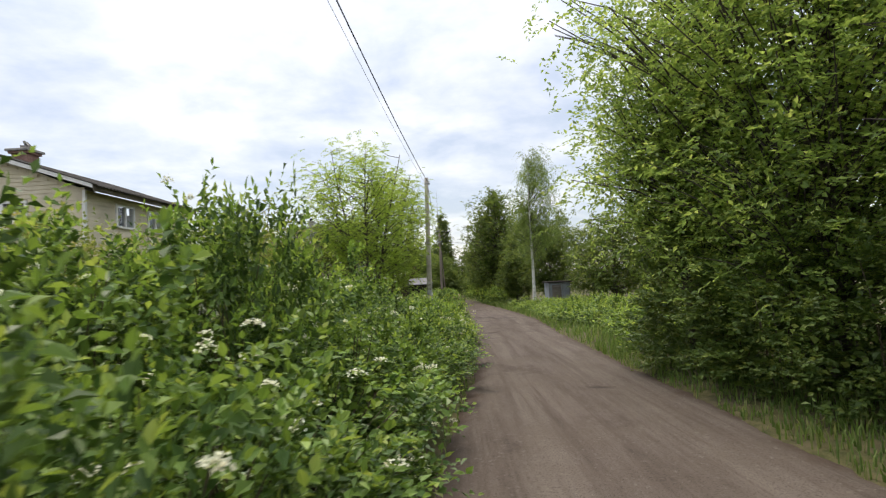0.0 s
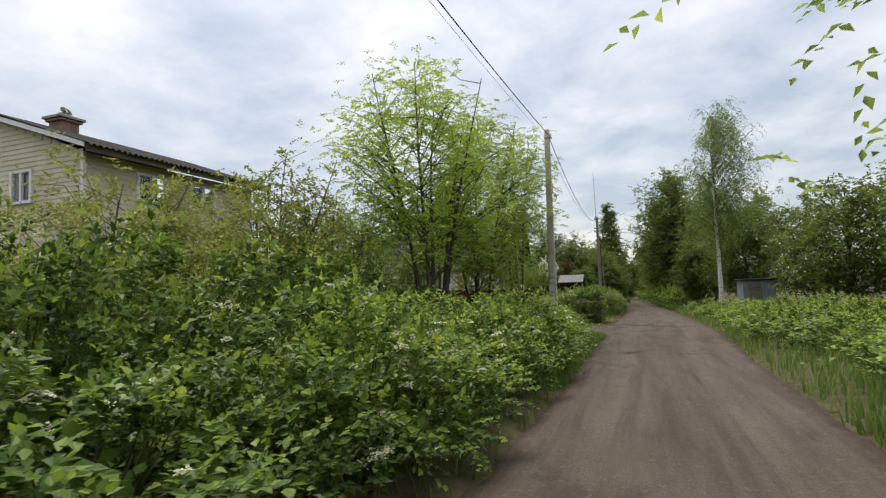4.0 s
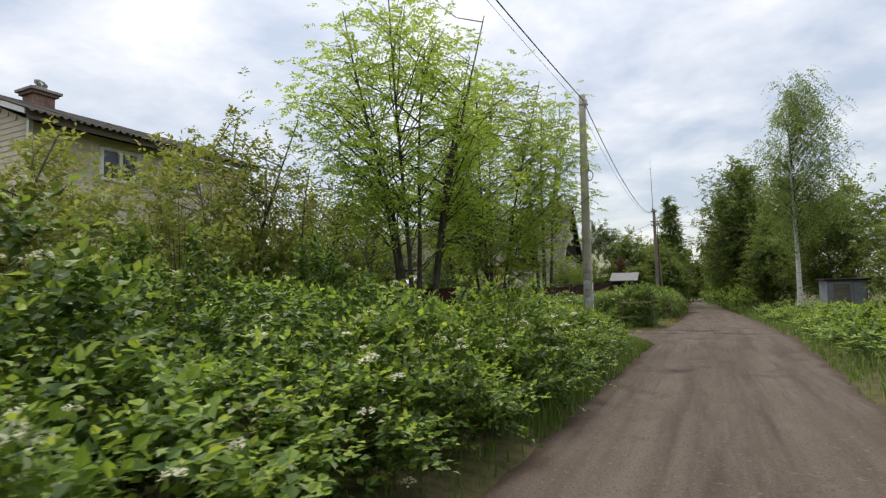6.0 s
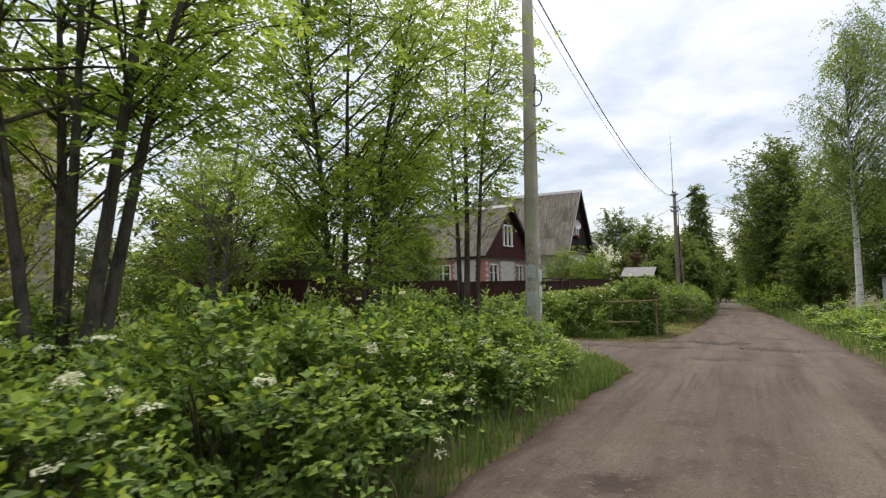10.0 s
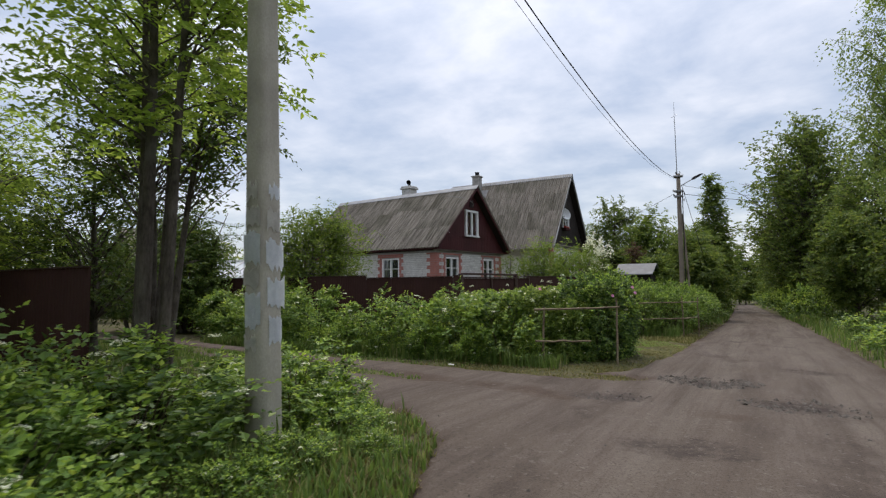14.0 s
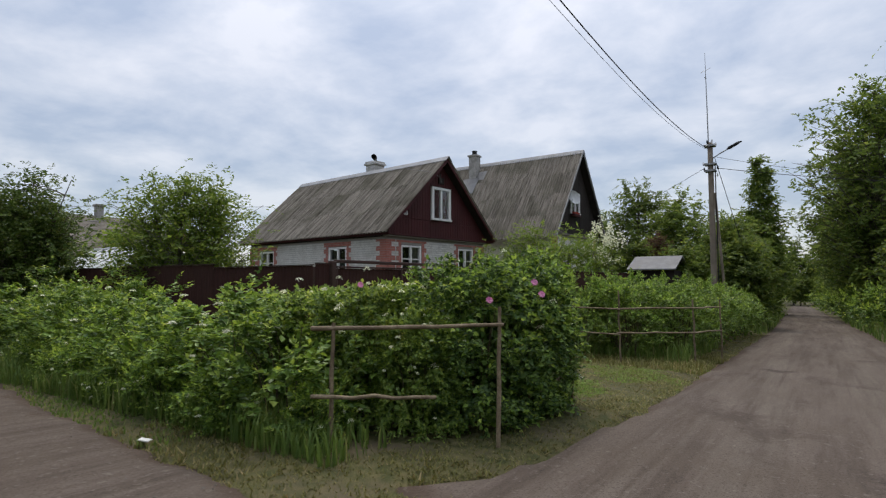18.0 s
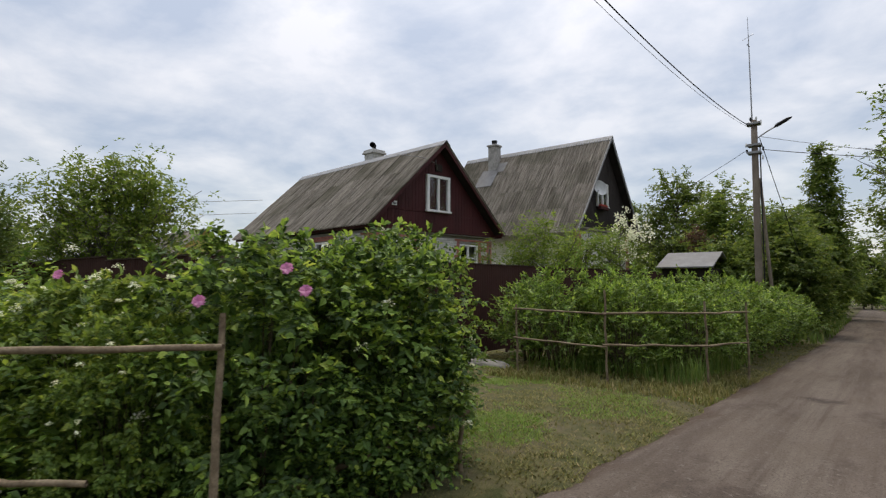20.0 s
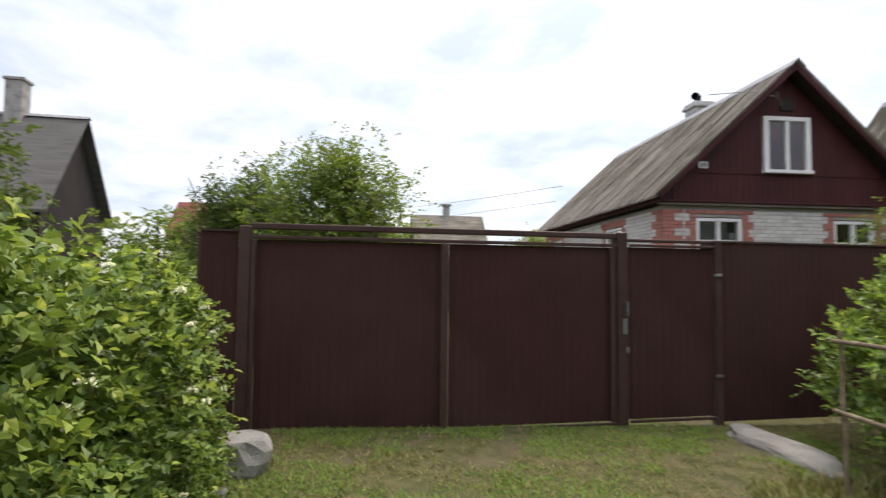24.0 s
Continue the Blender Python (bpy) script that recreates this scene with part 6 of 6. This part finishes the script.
for c in range(41):
    z = -0.1 + c * 0.145
    cuts = [(A0 + 0.02, A1 - 0.02)]
    for h0, h1, b0, b1 in [(a - 0.05, b + 0.05, 4.67, 5.67) for a, b in UPPER] + [(1.25, 2.52, 1.71, 2.85)]:
        if b0 - 0.145 < z < b1:
            cuts = [q for a, b in cuts for q in (((a, h0), (h1, b)) if a < h0 < b else ((a, b),))]
    for a, b in cuts:
        if b - a > 0.05:
            bm = bmesh.new()
            prism(bm, [(AW + 0.004, z), (AW + 0.028, z), (AW + 0.006, z + 0.147), (AW + 0.004, z + 0.147)], b - a, 1, a)
            part("siding_board", bm, SIDING if z > 3.4 else PALE_BOARD, ha)
bm = bmesh.new()
gable_prism(bm, AW, T_A + 0.002, R_A - 0.05, 0.18, A0 + 0.01, 0.0, 1)
part("gable", bm, SIDING, ha)
window(ha, "y", 0.87, 1.75, 4.64, 5.58, A0 - 0.02)
for a, b in UPPER:
    window(ha, "x", a + 0.02, b - 0.02, 4.74, 5.60, AW - 0.0)
window(ha, "x", 1.32, 2.45, 1.78, 2.78, AW - 0.0, bars=(0.5,))
boxed("window_sill", AW + 0.03, AW + 0.12, 1.22, 2.55, 1.66, 1.705, WHITE_PAINT, ha)
boxed("corner_trim", AW - 0.06, AW + 0.045, A0 - 0.045, A0 + 0.06, -0.2, T_A, WHITE_PAINT, ha)
boxed("corner_trim", AW - 0.06, AW + 0.045, A1 - 0.06, A1 + 0.045, -0.2, T_A, WHITE_PAINT, ha)
boxed("ledge", AW + 0.03, AW + 0.40, A0 - 0.75, A1 + 0.05, 3.44, 3.50, DARK_BOARD, ha, 0.01, "dark lower roof ledge")
boxed("ledge_trim", AW + 0.402, AW + 0.43, A0 - 0.75, A1 + 0.05, 3.40, 3.52, GREY_BOARD, ha, 0.004, "pale weathered ledge board")
for s in (-1, 1):
    bm = bmesh.new()
    prism(bm, [(s * (AW + 0.5), E_A - 0.26), (s * (AW + 0.5), E_A - 0.12), (0, R_A - 0.02), (0, R_A - 0.16)], 7.3, 1, -3.78)
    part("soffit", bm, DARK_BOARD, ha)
    bm = bmesh.new()
    prism(bm, [(s * (AW + 0.52), E_A - 0.24), (s * (AW + 0.52), E_A - 0.10), (0, R_A - 0.01), (0, R_A - 0.15)], 0.03, 1, -3.812)
    part("bargeboard", bm, WHITE_PAINT, ha, "pale bargeboard along the gable")
roof(ha, -3.85, 3.80, 0.0, AW + 0.6, R_A, E_A - 0.16, SLATE_DARK, 6, 3, axis="y", amp=0.03)
boxed("eave_board", AW + 0.505, AW + 0.545, -3.76, 3.5, E_A - 0.34, E_A - 0.14, GREY_BOARD, ha)
tube_part("downpipe", [([(AW + 0.6, 3.75, E_A - 0.25), (AW + 0.6, 3.76, E_A - 0.9), (AW + 0.15, 3.6, E_A - 1.3), (AW + 0.12, 3.58, 0.2)], [0.045] * 4)], CABLE, ha, 6)
part("chimney", box(bmesh.new(), -0.35, 0.25, -1.55, -0.95, 6.9, 7.75), CHIM_BRICK, ha, "sooty red brick chimney with a pale cap")
boxed("chimney_cap", -0.43, 0.33, -1.63, -0.87, 7.752, 7.84, CHIM_BRICK, ha, 0.01)
boxed("chimney_cap", -0.50, 0.40, -1.70, -0.80, 7.842, 7.93, CHIM_GREY, ha, 0.01)
tube_part("chimney_cowl", [([(-0.05, -1.25, 7.9), (-0.05, -1.25, 8.10), (0.04, -1.25, 8.16)], [0.15, 0.16, 0.2])], CHIM_GREY, ha, 8)
line = thing("washing_line", AX + AW + 1.0, AY - 2.6, "dark clothes hung on a line beside the house", "laundry", z=AZ)
tube_part("cord", [([(0, -1.2, 2.95), (0, 0, 2.88), (0, 1.3, 2.98)], [0.006] * 3)], CABLE, line, 4)
tube_part("prop", [([(0, -1.2, -0.1), (0, -1.2, 3.0)], [0.03] * 2)], RAIL_WOOD, line, 6)
tube_part("prop", [([(0, 1.3, -0.1), (0, 1.3, 3.03)], [0.03] * 2)], RAIL_WOOD, line, 6)
for i, (y, w, d) in enumerate(((-0.9, 0.36, 0.62), (-0.35, 0.3, 0.5), (0.1, 0.26, 0.36), (0.5, 0.24, 0.30), (0.85, 0.22, 0.26))):
    bm = bmesh.new()
    prism(bm, [(y - w / 2, 2.9), (y + w / 2, 2.9), (y + w / 2 - 0.03, 2.9 - d * 0.6), (y + w / 2 + 0.02, 2.9 - d), (y - w / 2 + 0.02, 2.9 - d * 0.95), (y - w / 2 - 0.01, 2.9 - d * 0.5)], 0.02, 0, -0.01)
    part("garment", bm, CLOTH, line)


def simple_house(name, x, y, label, wx, wy, eave, ridge, wall_mat, roof_mat, axis, chimney=None, category="house", cap=None, zoff=0.0):
    """A plain far house: walls, two roof slabs, gables, a door-less back, a chimney where one shows."""
    e = thing(name, x, y, label, category, z=gz(x, y) + zoff)
    boxed("wall", -wx, wx, -wy, wy, -0.3, eave, wall_mat, e, 0)
    half, ln, ax = (wy, wx, 0) if axis == "x" else (wx, wy, 1)
    bm = bmesh.new()
    gable_prism(bm, half, eave + 0.002, ridge - 0.05, 2 * ln - 0.1, -ln + 0.05, 0.0, ax)
    part("gable", bm, wall_mat, e)
    k = (ridge - eave) / half
    for s in (-1, 1):
        bm = bmesh.new()
        prism(bm, [(s * (half + 0.35), eave - 0.35 * k), (s * (half + 0.35), eave - 0.35 * k + 0.1), (0, ridge + 0.1), (0, ridge)], 2 * ln + 0.7, ax, -ln - 0.35)
        part("roof", bm, roof_mat, e)
    if cap:
        bm = bmesh.new()
        prism(bm, [(-0.15, ridge + 0.02), (0, ridge + 0.16), (0.15, ridge + 0.02), (0, ridge + 0.11)], 2 * ln + 0.75, ax, -ln - 0.37)
        part("ridge_cap", bm, cap, e)
    if chimney:
        cx, cy, top, w = chimney
        part("chimney", box(bmesh.new(), cx - w, cx + w, cy - w, cy + w, eave + 0.4, top), CHIM_GREY, e)
        boxed("chimney_cap", cx - w - 0.07, cx + w + 0.07, cy - w - 0.07, cy + w + 0.07, top + 0.002, top + 0.12, CHIM_GREY, e, 0.01)
    return e


simple_house("dark_house", -25.0, 24.2, "weathered dark board house with grey roof and pale chimney", 2.8, 4.0, 3.9, 7.75, DARK_BOARD, SLATE_GREY, "y", (0.0, 1.6, 9.2, 0.33), cap=ZINC)
simple_house("small_house", -31.5, 45.6, "small grey roofed house behind the gardens", 2.0, 1.85, 3.0, 5.5, GREY_BOARD, SLATE, "y", (0.0, -0.05, 6.15, 0.18))
simple_house("red_roof_house", -46, 31.0, "distant house with a dull red roof", 3.0, 4.0, 4.5, 7.2, GREY_BOARD, RED_ROOF, "y")
simple_house("yellow_house", -50, 59, "distant yellow house with a brown roof", 3.5, 3.0, 4.6, 7.0, YELLOW, SLATE, "x")

shed = thing("garden_shed", -4.1, 58.9, "low dark shed with a pale grey sheet roof", "shed")
boxed("wall", -0.95, 0.95, -1.1, 1.3, -0.2, 2.7, DARK_BOARD, shed, 0)
bm = bmesh.new()
prism(bm, [(-1.45, 2.72), (-1.45, 2.77), (0.2, 3.42), (0.2, 3.36)], 2.2, 0, -1.1)
part("roof", bm, SHED_ROOF, shed)
bm = bmesh.new()
prism(bm, [(0.2, 3.36), (0.2, 3.42), (1.5, 2.95), (1.5, 2.90)], 2.2, 0, -1.1)
part("roof", bm, SHED_ROOF, shed)
boxed("lean_to_roof", -3.0, -1.3, -1.2, 1.0, 2.45, 2.52, GREY_BOARD, shed)

ms = thing("metal_shed", 9.6, 50.0, "small blue-grey metal shed among the weeds", "shed")
boxed("wall", -1.4, 0.5, -1.2, 1.2, -0.2, 2.15, SHED_WALL, ms, 0.01)
boxed("roof", -1.55, 0.65, -1.4, 1.35, 2.152, 2.26, DARK_BOARD, ms, 0.02)
boxed("door", -1.1, -0.3, -1.235, -1.205, 0.0, 1.95, GREY_BOARD, ms)
for x in (-1.38, -0.2, 0.4):
    boxed("corner_strip", x, x + 0.07, -1.225, -1.203, -0.1, 2.14, STEEL, ms)

gh_ = thing("greenhouse", -16.0, 39.9, "glazed greenhouse with a pale low-pitched roof behind the fence", "greenhouse")
boxed("base_wall", -2.4, 2.4, -1.1, 1.1, -0.2, 1.0, GREY_BOARD, gh_, 0.01)
for y0 in (-1.1, 1.06):
    boxed("side_glazing", -2.4, 2.4, y0, y0 + 0.04, 1.002, 2.05, FILM, gh_, 0)
for s in (-1, 1):
    for i in range(8):
        bm = bmesh.new()
        prism(bm, [(s * 1.25, 2.05), (s * 1.25, 2.07), (0, 2.76), (0, 2.74)], 0.56, 0, -2.4 + i * 0.6 + 0.02)
        part("roof_pane", bm, FILM, gh_)
for i in range(9):
    tube_part("rafter", [([(-2.4 + i * 0.6, -1.25, 2.09), (-2.4 + i * 0.6, 0, 2.79), (-2.4 + i * 0.6, 1.25, 2.09)], [0.025] * 3)], WHITE_PAINT, gh_, 4)
boxed("ridge", -2.45, 2.45, -0.05, 0.05, 2.77, 2.83, WHITE_PAINT, gh_)


# ---- fence and gate of ribbed brown steel ----
def ribbed(name, length, z0, z1, parent, axis, at, start, mat=FENCE):
    """A profiled steel sheet along y (axis y, at x = at) or along x: shallow upright ribs."""
    n = max(1, int(length / 0.092))
    prof = []
    for i in range(n):
        a = i * length / n
        w = length / n
        prof += [(a, 0), (a + 0.55 * w, 0), (a + 0.66 * w, 0.007), (a + 0.9 * w, 0.007)]
    prof.append((length, 0))
    P = np.array(prof)
    k = len(P)
    V = []
    for t in (0, -0.003):
        for z in (z0, z1):
            u, d = P[:, 0] + start, P[:, 1] + t
            V.append(np.stack([at + d, u, np.full(k, z)], 1) if axis == "y" else np.stack([u, at - d, np.full(k, z)], 1))
    a = np.arange(k - 1)
    F = np.concatenate([np.stack([p * k + a, p * k + a + 1, q * k + a + 1, q * k + a], 1) for p, q in ((0, 1), (3, 2), (1, 3), (2, 0))])
    return put(name, fast_mesh(name, np.concatenate(V), F), mat, parent)


GX = -5.0
FT = 0.82
gate = thing("sliding_gate", GX, 40.15, "closed dark brown ribbed steel gate with tube frame", "gate", z=0)
ribbed("panel", 1.88, -1.16, 0.73, gate, "y", 0.0, -1.88 + 0.02)
ribbed("panel", 1.86, -1.16, 0.73, gate, "y", 0.0, 0.06)
boxed("frame_rail", 0.014, 0.05, -1.90, 1.94, -1.20, -1.17, FENCE_POST, gate)
boxed("frame_rail", 0.014, 0.05, -1.90, 1.94, 0.735, 0.77, FENCE_POST, gate)
boxed("frame_stile", 0.014, 0.055, -0.035, 0.045, -1.165, 0.73, FENCE_POST, gate)
boxed("frame_stile", 0.0, 0.055, -1.905, -1.862, -1.165, 0.73, FENCE_POST, gate)
boxed("frame_stile", 0.014, 0.055, 1.86, 1.92, -1.165, 0.73, FENCE_POST, gate)
boxed("drop_bolt", 0.03, 0.045, -0.02, -0.005, -1.30, -1.205, STEEL, gate)
boxed("drop_bolt", 0.03, 0.045, 0.02, 0.035, -1.30, -1.205, STEEL, gate)
gp = thing("gate_portal", GX, 40.15, "dark brown square tube gate posts with a cross beam", "gate frame", z=0)
boxed("post", -0.06, 0.06, -2.02, -1.91, -1.45, 0.86, FENCE_POST, gp, 0.01)
boxed("post", -0.06, 0.06, 1.945, 2.065, -1.45, 0.90, FENCE_POST, gp, 0.01)
boxed("beam", -0.04, 0.04, -1.908, 1.943, 0.83, 0.89, FENCE_POST, gp, 0.008)
boxed("handle", 0.062, 0.12, 2.02, 2.04, -0.02, 0.14, STEEL, gp, 0.004)
boxed("lock_plate", 0.062, 0.075, 1.99, 2.05, -0.22, -0.05, STEEL, gp, 0.004)
boxed("hinge", 0.062, 0.085, 2.03, 2.06, -0.42, -0.36, STEEL, gp, 0.004)
wk = thing("wicket_gate", GX, 42.85, "narrow closed brown steel wicket door beside the gate", "gate", z=0)
ribbed("panel", 1.09, -1.15, 0.74, wk, "y", 0.0, -0.632)
boxed("frame_rail", 0.014, 0.045, -0.60, 0.46, -1.185, -1.155, FENCE_POST, wk)
boxed("frame_rail", 0.014, 0.045, -0.60, 0.46, 0.745, 0.775, FENCE_POST, wk)
boxed("top_bar", -0.03, 0.03, -0.615, 0.455, 0.80, 0.835, FENCE_POST, wk)
boxed("post", -0.05, 0.05, 0.465, 0.545, -1.45, 0.84, FENCE_POST, wk, 0.008)
for z in (-0.72, 0.42):
    boxed("hinge", 0.052, 0.075, 0.44, 0.53, z, z + 0.035, STEEL, wk, 0.003)


def fence_run(label, axis, at, a, b, top, bottom):
    e = thing("steel_fence", at if axis == "y" else (a + b) / 2, (a + b) / 2 if axis == "y" else at, label, "fence", "garden fence", z=0)
    n = max(1, round((b - a) / 2.4))
    w = (b - a) / n
    for i in range(n):
        s = a + i * w - (a + b) / 2
        z0 = bottom(a + i * w)
        ribbed("panel", w - 0.004, z0, top, e, axis, 0.0, s)
        if axis == "y":
            boxed("post", -0.065, -0.006, s - 0.03, s + 0.03, z0 - 0.4, top - 0.05, FENCE_POST, e)
            boxed("cap_rail", -0.02, 0.025, s, s + w - 0.004, top + 0.002, top + 0.02, FENCE_POST, e, 0)
        else:
            boxed("post", s - 0.03, s + 0.03, 0.006, 0.065, z0 - 0.4, top - 0.05, FENCE_POST, e)
            boxed("cap_rail", s, s + w - 0.004, -0.025, 0.02, top + 0.002, top + 0.02, FENCE_POST, e, 0)
    return e


fence_run("dark brown ribbed steel fence along the front garden", "y", GX, 43.41, 57.4, FT, lambda y: gz(0, y) + 0.06)
fence_run("short dark brown fence bay beside the gate", "y", GX, 37.78, 38.12, 0.80, lambda y: gz(0, y) + 0.03)
fence_run("dark brown ribbed steel fence along the side track", "x", 37.75, -8.0, GX - 0.03, 0.77, lambda x: gz(0, 37.75) + 0.05)
fence_run("dark brown ribbed steel fence along the side track", "x", 37.75, -20.0, -8.005, FT + 0.02, lambda x: gz(0, 37.75) + 0.05)

fence_run("dark brown sheet steel fence behind the roadside trees", "x", 29.0, -13.0, -6.3, 0.88, lambda x: gz(0, 29.0) + 0.05)


# ---- twig rails round the hedges ----
def stick(e, name, a, b, r, seed, knots=7):
    rng = np.random.default_rng(seed)
    s = np.linspace(0, 1, knots)[:, None]
    p = np.array(a) * (1 - s) + np.array(b) * s + rng.normal(0, 0.008, (knots, 3)) * np.sin(np.pi * s)
    rad = r * (1 - 0.25 * s[:, 0]) * rng.uniform(0.9, 1.12, knots)
    rad[0] *= 0.96
    v, f = tubes([(p, rad)], 7)
    put(name, fast_mesh(name, v, f, smooth=True), RAIL_WOOD, e)


ra = thing("twig_rail", 0, 0, "rail of peeled sticks nailed to posts at the hedge corner", "rail fence", z=0)
stick(ra, "post", (-0.14, 35.55, -1.25), (-0.14, 35.6, 0.25), 0.022, 1)
stick(ra, "post", (-1.33, 34.62, -1.2), (-1.27, 34.6, 0.12), 0.022, 2)
stick(ra, "upper_rail", (-1.42, 34.47, 0.07), (-0.08, 35.57, 0.09), 0.021, 3)
stick(ra, "lower_rail", (-1.40, 34.46, -0.52), (-0.55, 35.16, -0.55), 0.020, 4)
stick(ra, "post", (-0.22, 37.62, -1.3), (-0.33, 37.78, -0.12), 0.022, 5)
stick(ra, "lower_rail", (-0.5, 36.2, -0.88), (-0.27, 37.80, -0.64), 0.026, 6)
rb = thing("twig_fence", 0, 0, "low fence of crooked sticks before the hedge", "rail fence", z=0)
corners_b = [(-2.92, 42.8), (-1.16, 42.64), (0.12, 43.5), (0.44, 44.9)]
for i, (x, y) in enumerate(corners_b):
    stick(rb, "post", (x + 0.02, y + 0.02, -1.5), (x, y, (0.0, 0.28, 0.1, 0.05, 0.0)[i]), 0.022, 20 + i)
for i, ((x0, y0), (x1, y1)) in enumerate(zip(corners_b, corners_b[1:])):
    stick(rb, "upper_rail", (x0 - 0.03, y0 - 0.04, -0.08 - 0.02 * (i % 2)), (x1 + 0.04, y1 - 0.04, -0.11 + 0.03 * (i % 2)), 0.019, 30 + i)
    stick(rb, "lower_rail", (x0 - 0.03, y0 - 0.04, -0.60), (x1 + 0.04, y1 - 0.04, -0.63 + 0.04 * (i % 2)), 0.019, 40 + i)


# ---- small things ----
def rock(name, x, y, sx, sy, sz, label, seed, turn=0.0, sink=0.3):
    rng = np.random.default_rng(seed)
    bm = bmesh.new()
    bmesh.ops.create_icosphere(bm, subdivisions=3, radius=1.0)
    for v in bm.verts:
        d = noise.noise(v.co * 1.3 + Vector((seed, 0, 0))) * 0.28 + noise.noise(v.co * 3.1 + Vector((0, seed, 0))) * 0.10
        c = v.co * (1 + d)
        c.z = max(min(c.z, 0.62), -0.7)
        v.co = (c.x * sx, c.y * sy, c.z * sz)
    me = bpy.data.meshes.new(name)
    bm.to_mesh(me)
    bm.free()
    ob = put(name, me, STONE)
    ob.matrix_world = pose(x, y, gz(x, y) + sz * sink, 0, 0, turn)
    tagged(ob, label, "stone")


rock("stone_slab", -4.02, 43.28, 0.78, 0.24, 0.13, "long flat pale grey stone slab lying in the grass", 3, -4, 0.25)
rock("flat_stone", -2.50, 39.30, 0.22, 0.12, 0.05, "flat grey stone half sunk in the lawn", 9, 30, 0.3)
rock("boulder", -3.92, 38.36, 0.25, 0.25, 0.25, "grey boulder at the foot of the hedge", 5, 20, 0.45)
rock("stone", -3.4, 38.3, 0.09, 0.07, 0.06, "small grey stone in the grass", 7)
bm = bmesh.new()
box(bm, -0.055, 0.055, -0.03, 0.03, 0, 0.012, 0.003)
me = bpy.data.meshes.new("litter")
bm.to_mesh(me)
bm.free()
lit = put("litter", me, WHITE_PAINT)
lit.matrix_world = pose(-2.85, 33.78, gz(0, 33.78) + 0.03, 4, 6, 25)
tagged(lit, "crumpled white scrap of paper at the track edge", "litter")
# pink roses on the corner bushes
for i, (x, y, z) in enumerate(((0.13, 35.78, 0.47), (0.16, 35.87, 0.36), (-0.19, 35.50, 0.31), (-1.6, 35.3, 0.45))):
    rng = np.random.default_rng(60 + i)
    a = np.arange(12) * 2.4
    d = np.stack([np.cos(a), np.sin(a), 0.25 + 0 * a], 1) + rng.normal(0, 0.1, (12, 3))
    ob = put("rose", leaf_mesh("rose", np.zeros((12, 3)), d, np.array([[0, 0, 1.0]]) - 0.4 * d, 0.036, 0.95), PETAL_PINK)
    ob.matrix_world = pose(x, y, z, 60, 0, 40)
    tagged(ob, "pink rose flower on the dark green bush", "flower", "roses")


# ---- bricks of the white house, last ----
shared = {}
left_over = {False: [], True: []}
count = 0
walls = [o for o in house.children if o.name.startswith("wall")]
for face, at, bricks in BRICK_JOBS:
    owner = walls[0] if face == "x" else walls[1]
    order = sorted(bricks, key=lambda q: (q[2] < 24, q[0])) if face == "x" else bricks
    for i, (a, b, c, red) in enumerate(order):
        x0, x1, y0, y1, z0, z1 = brick_box(face, at, a, b, c, 0.004 if red else 0.0)
        if face == "x" and i < 300:
            key = (round(b - a, 2), red)
            if key not in shared:
                ln = b - a - 0.012
                bm = box(bmesh.new(), -0.016, 0.016 + (0.004 if red else 0), -ln / 2, ln / 2, -COURSE / 2 + 0.006, COURSE / 2 - 0.006)
                me = bpy.data.meshes.new("brick")
                bm.to_mesh(me)
                bm.free()
                me.materials.append(BRICK_RED if red else BRICK_WHITE)
                shared[key] = me
            ob = put("brick", shared[key], None, owner)
            ob.location = (at + 0.006 + RNG.uniform(-0.0015, 0.0015), (y0 + y1) / 2, (z0 + z1) / 2)
        else:
            left_over[red].append((face, x0, x1, y0, y1, z0, z1))
for red, items in left_over.items():
    for fc in ("x", "y"):
        L = [q[1:] for q in items if q[0] == fc]
        if not L:
            continue
        B = np.array(L)
        cx = np.array([[0, 0, 0], [1, 0, 0], [1, 1, 0], [0, 1, 0], [0, 0, 1], [1, 0, 1], [1, 1, 1], [0, 1, 1]])
        lo, hi = B[:, [0, 2, 4]], B[:, [1, 3, 5]]
        v = lo[:, None] + cx[None] * (hi - lo)[:, None]
        f = np.array([[3, 2, 1, 0], [4, 5, 6, 7], [0, 1, 5, 4], [1, 2, 6, 5], [2, 3, 7, 6], [3, 0, 4, 7]])
        F = (np.arange(len(B))[:, None, None] * 8 + f[None]).reshape(-1, 4)
        ob = put("brickwork", fast_mesh("brickwork", v.reshape(-1, 3), F), BRICK_RED if red else BRICK_WHITE, walls[0] if fc == "x" else walls[1])
        ob["kind"] = "stuff"
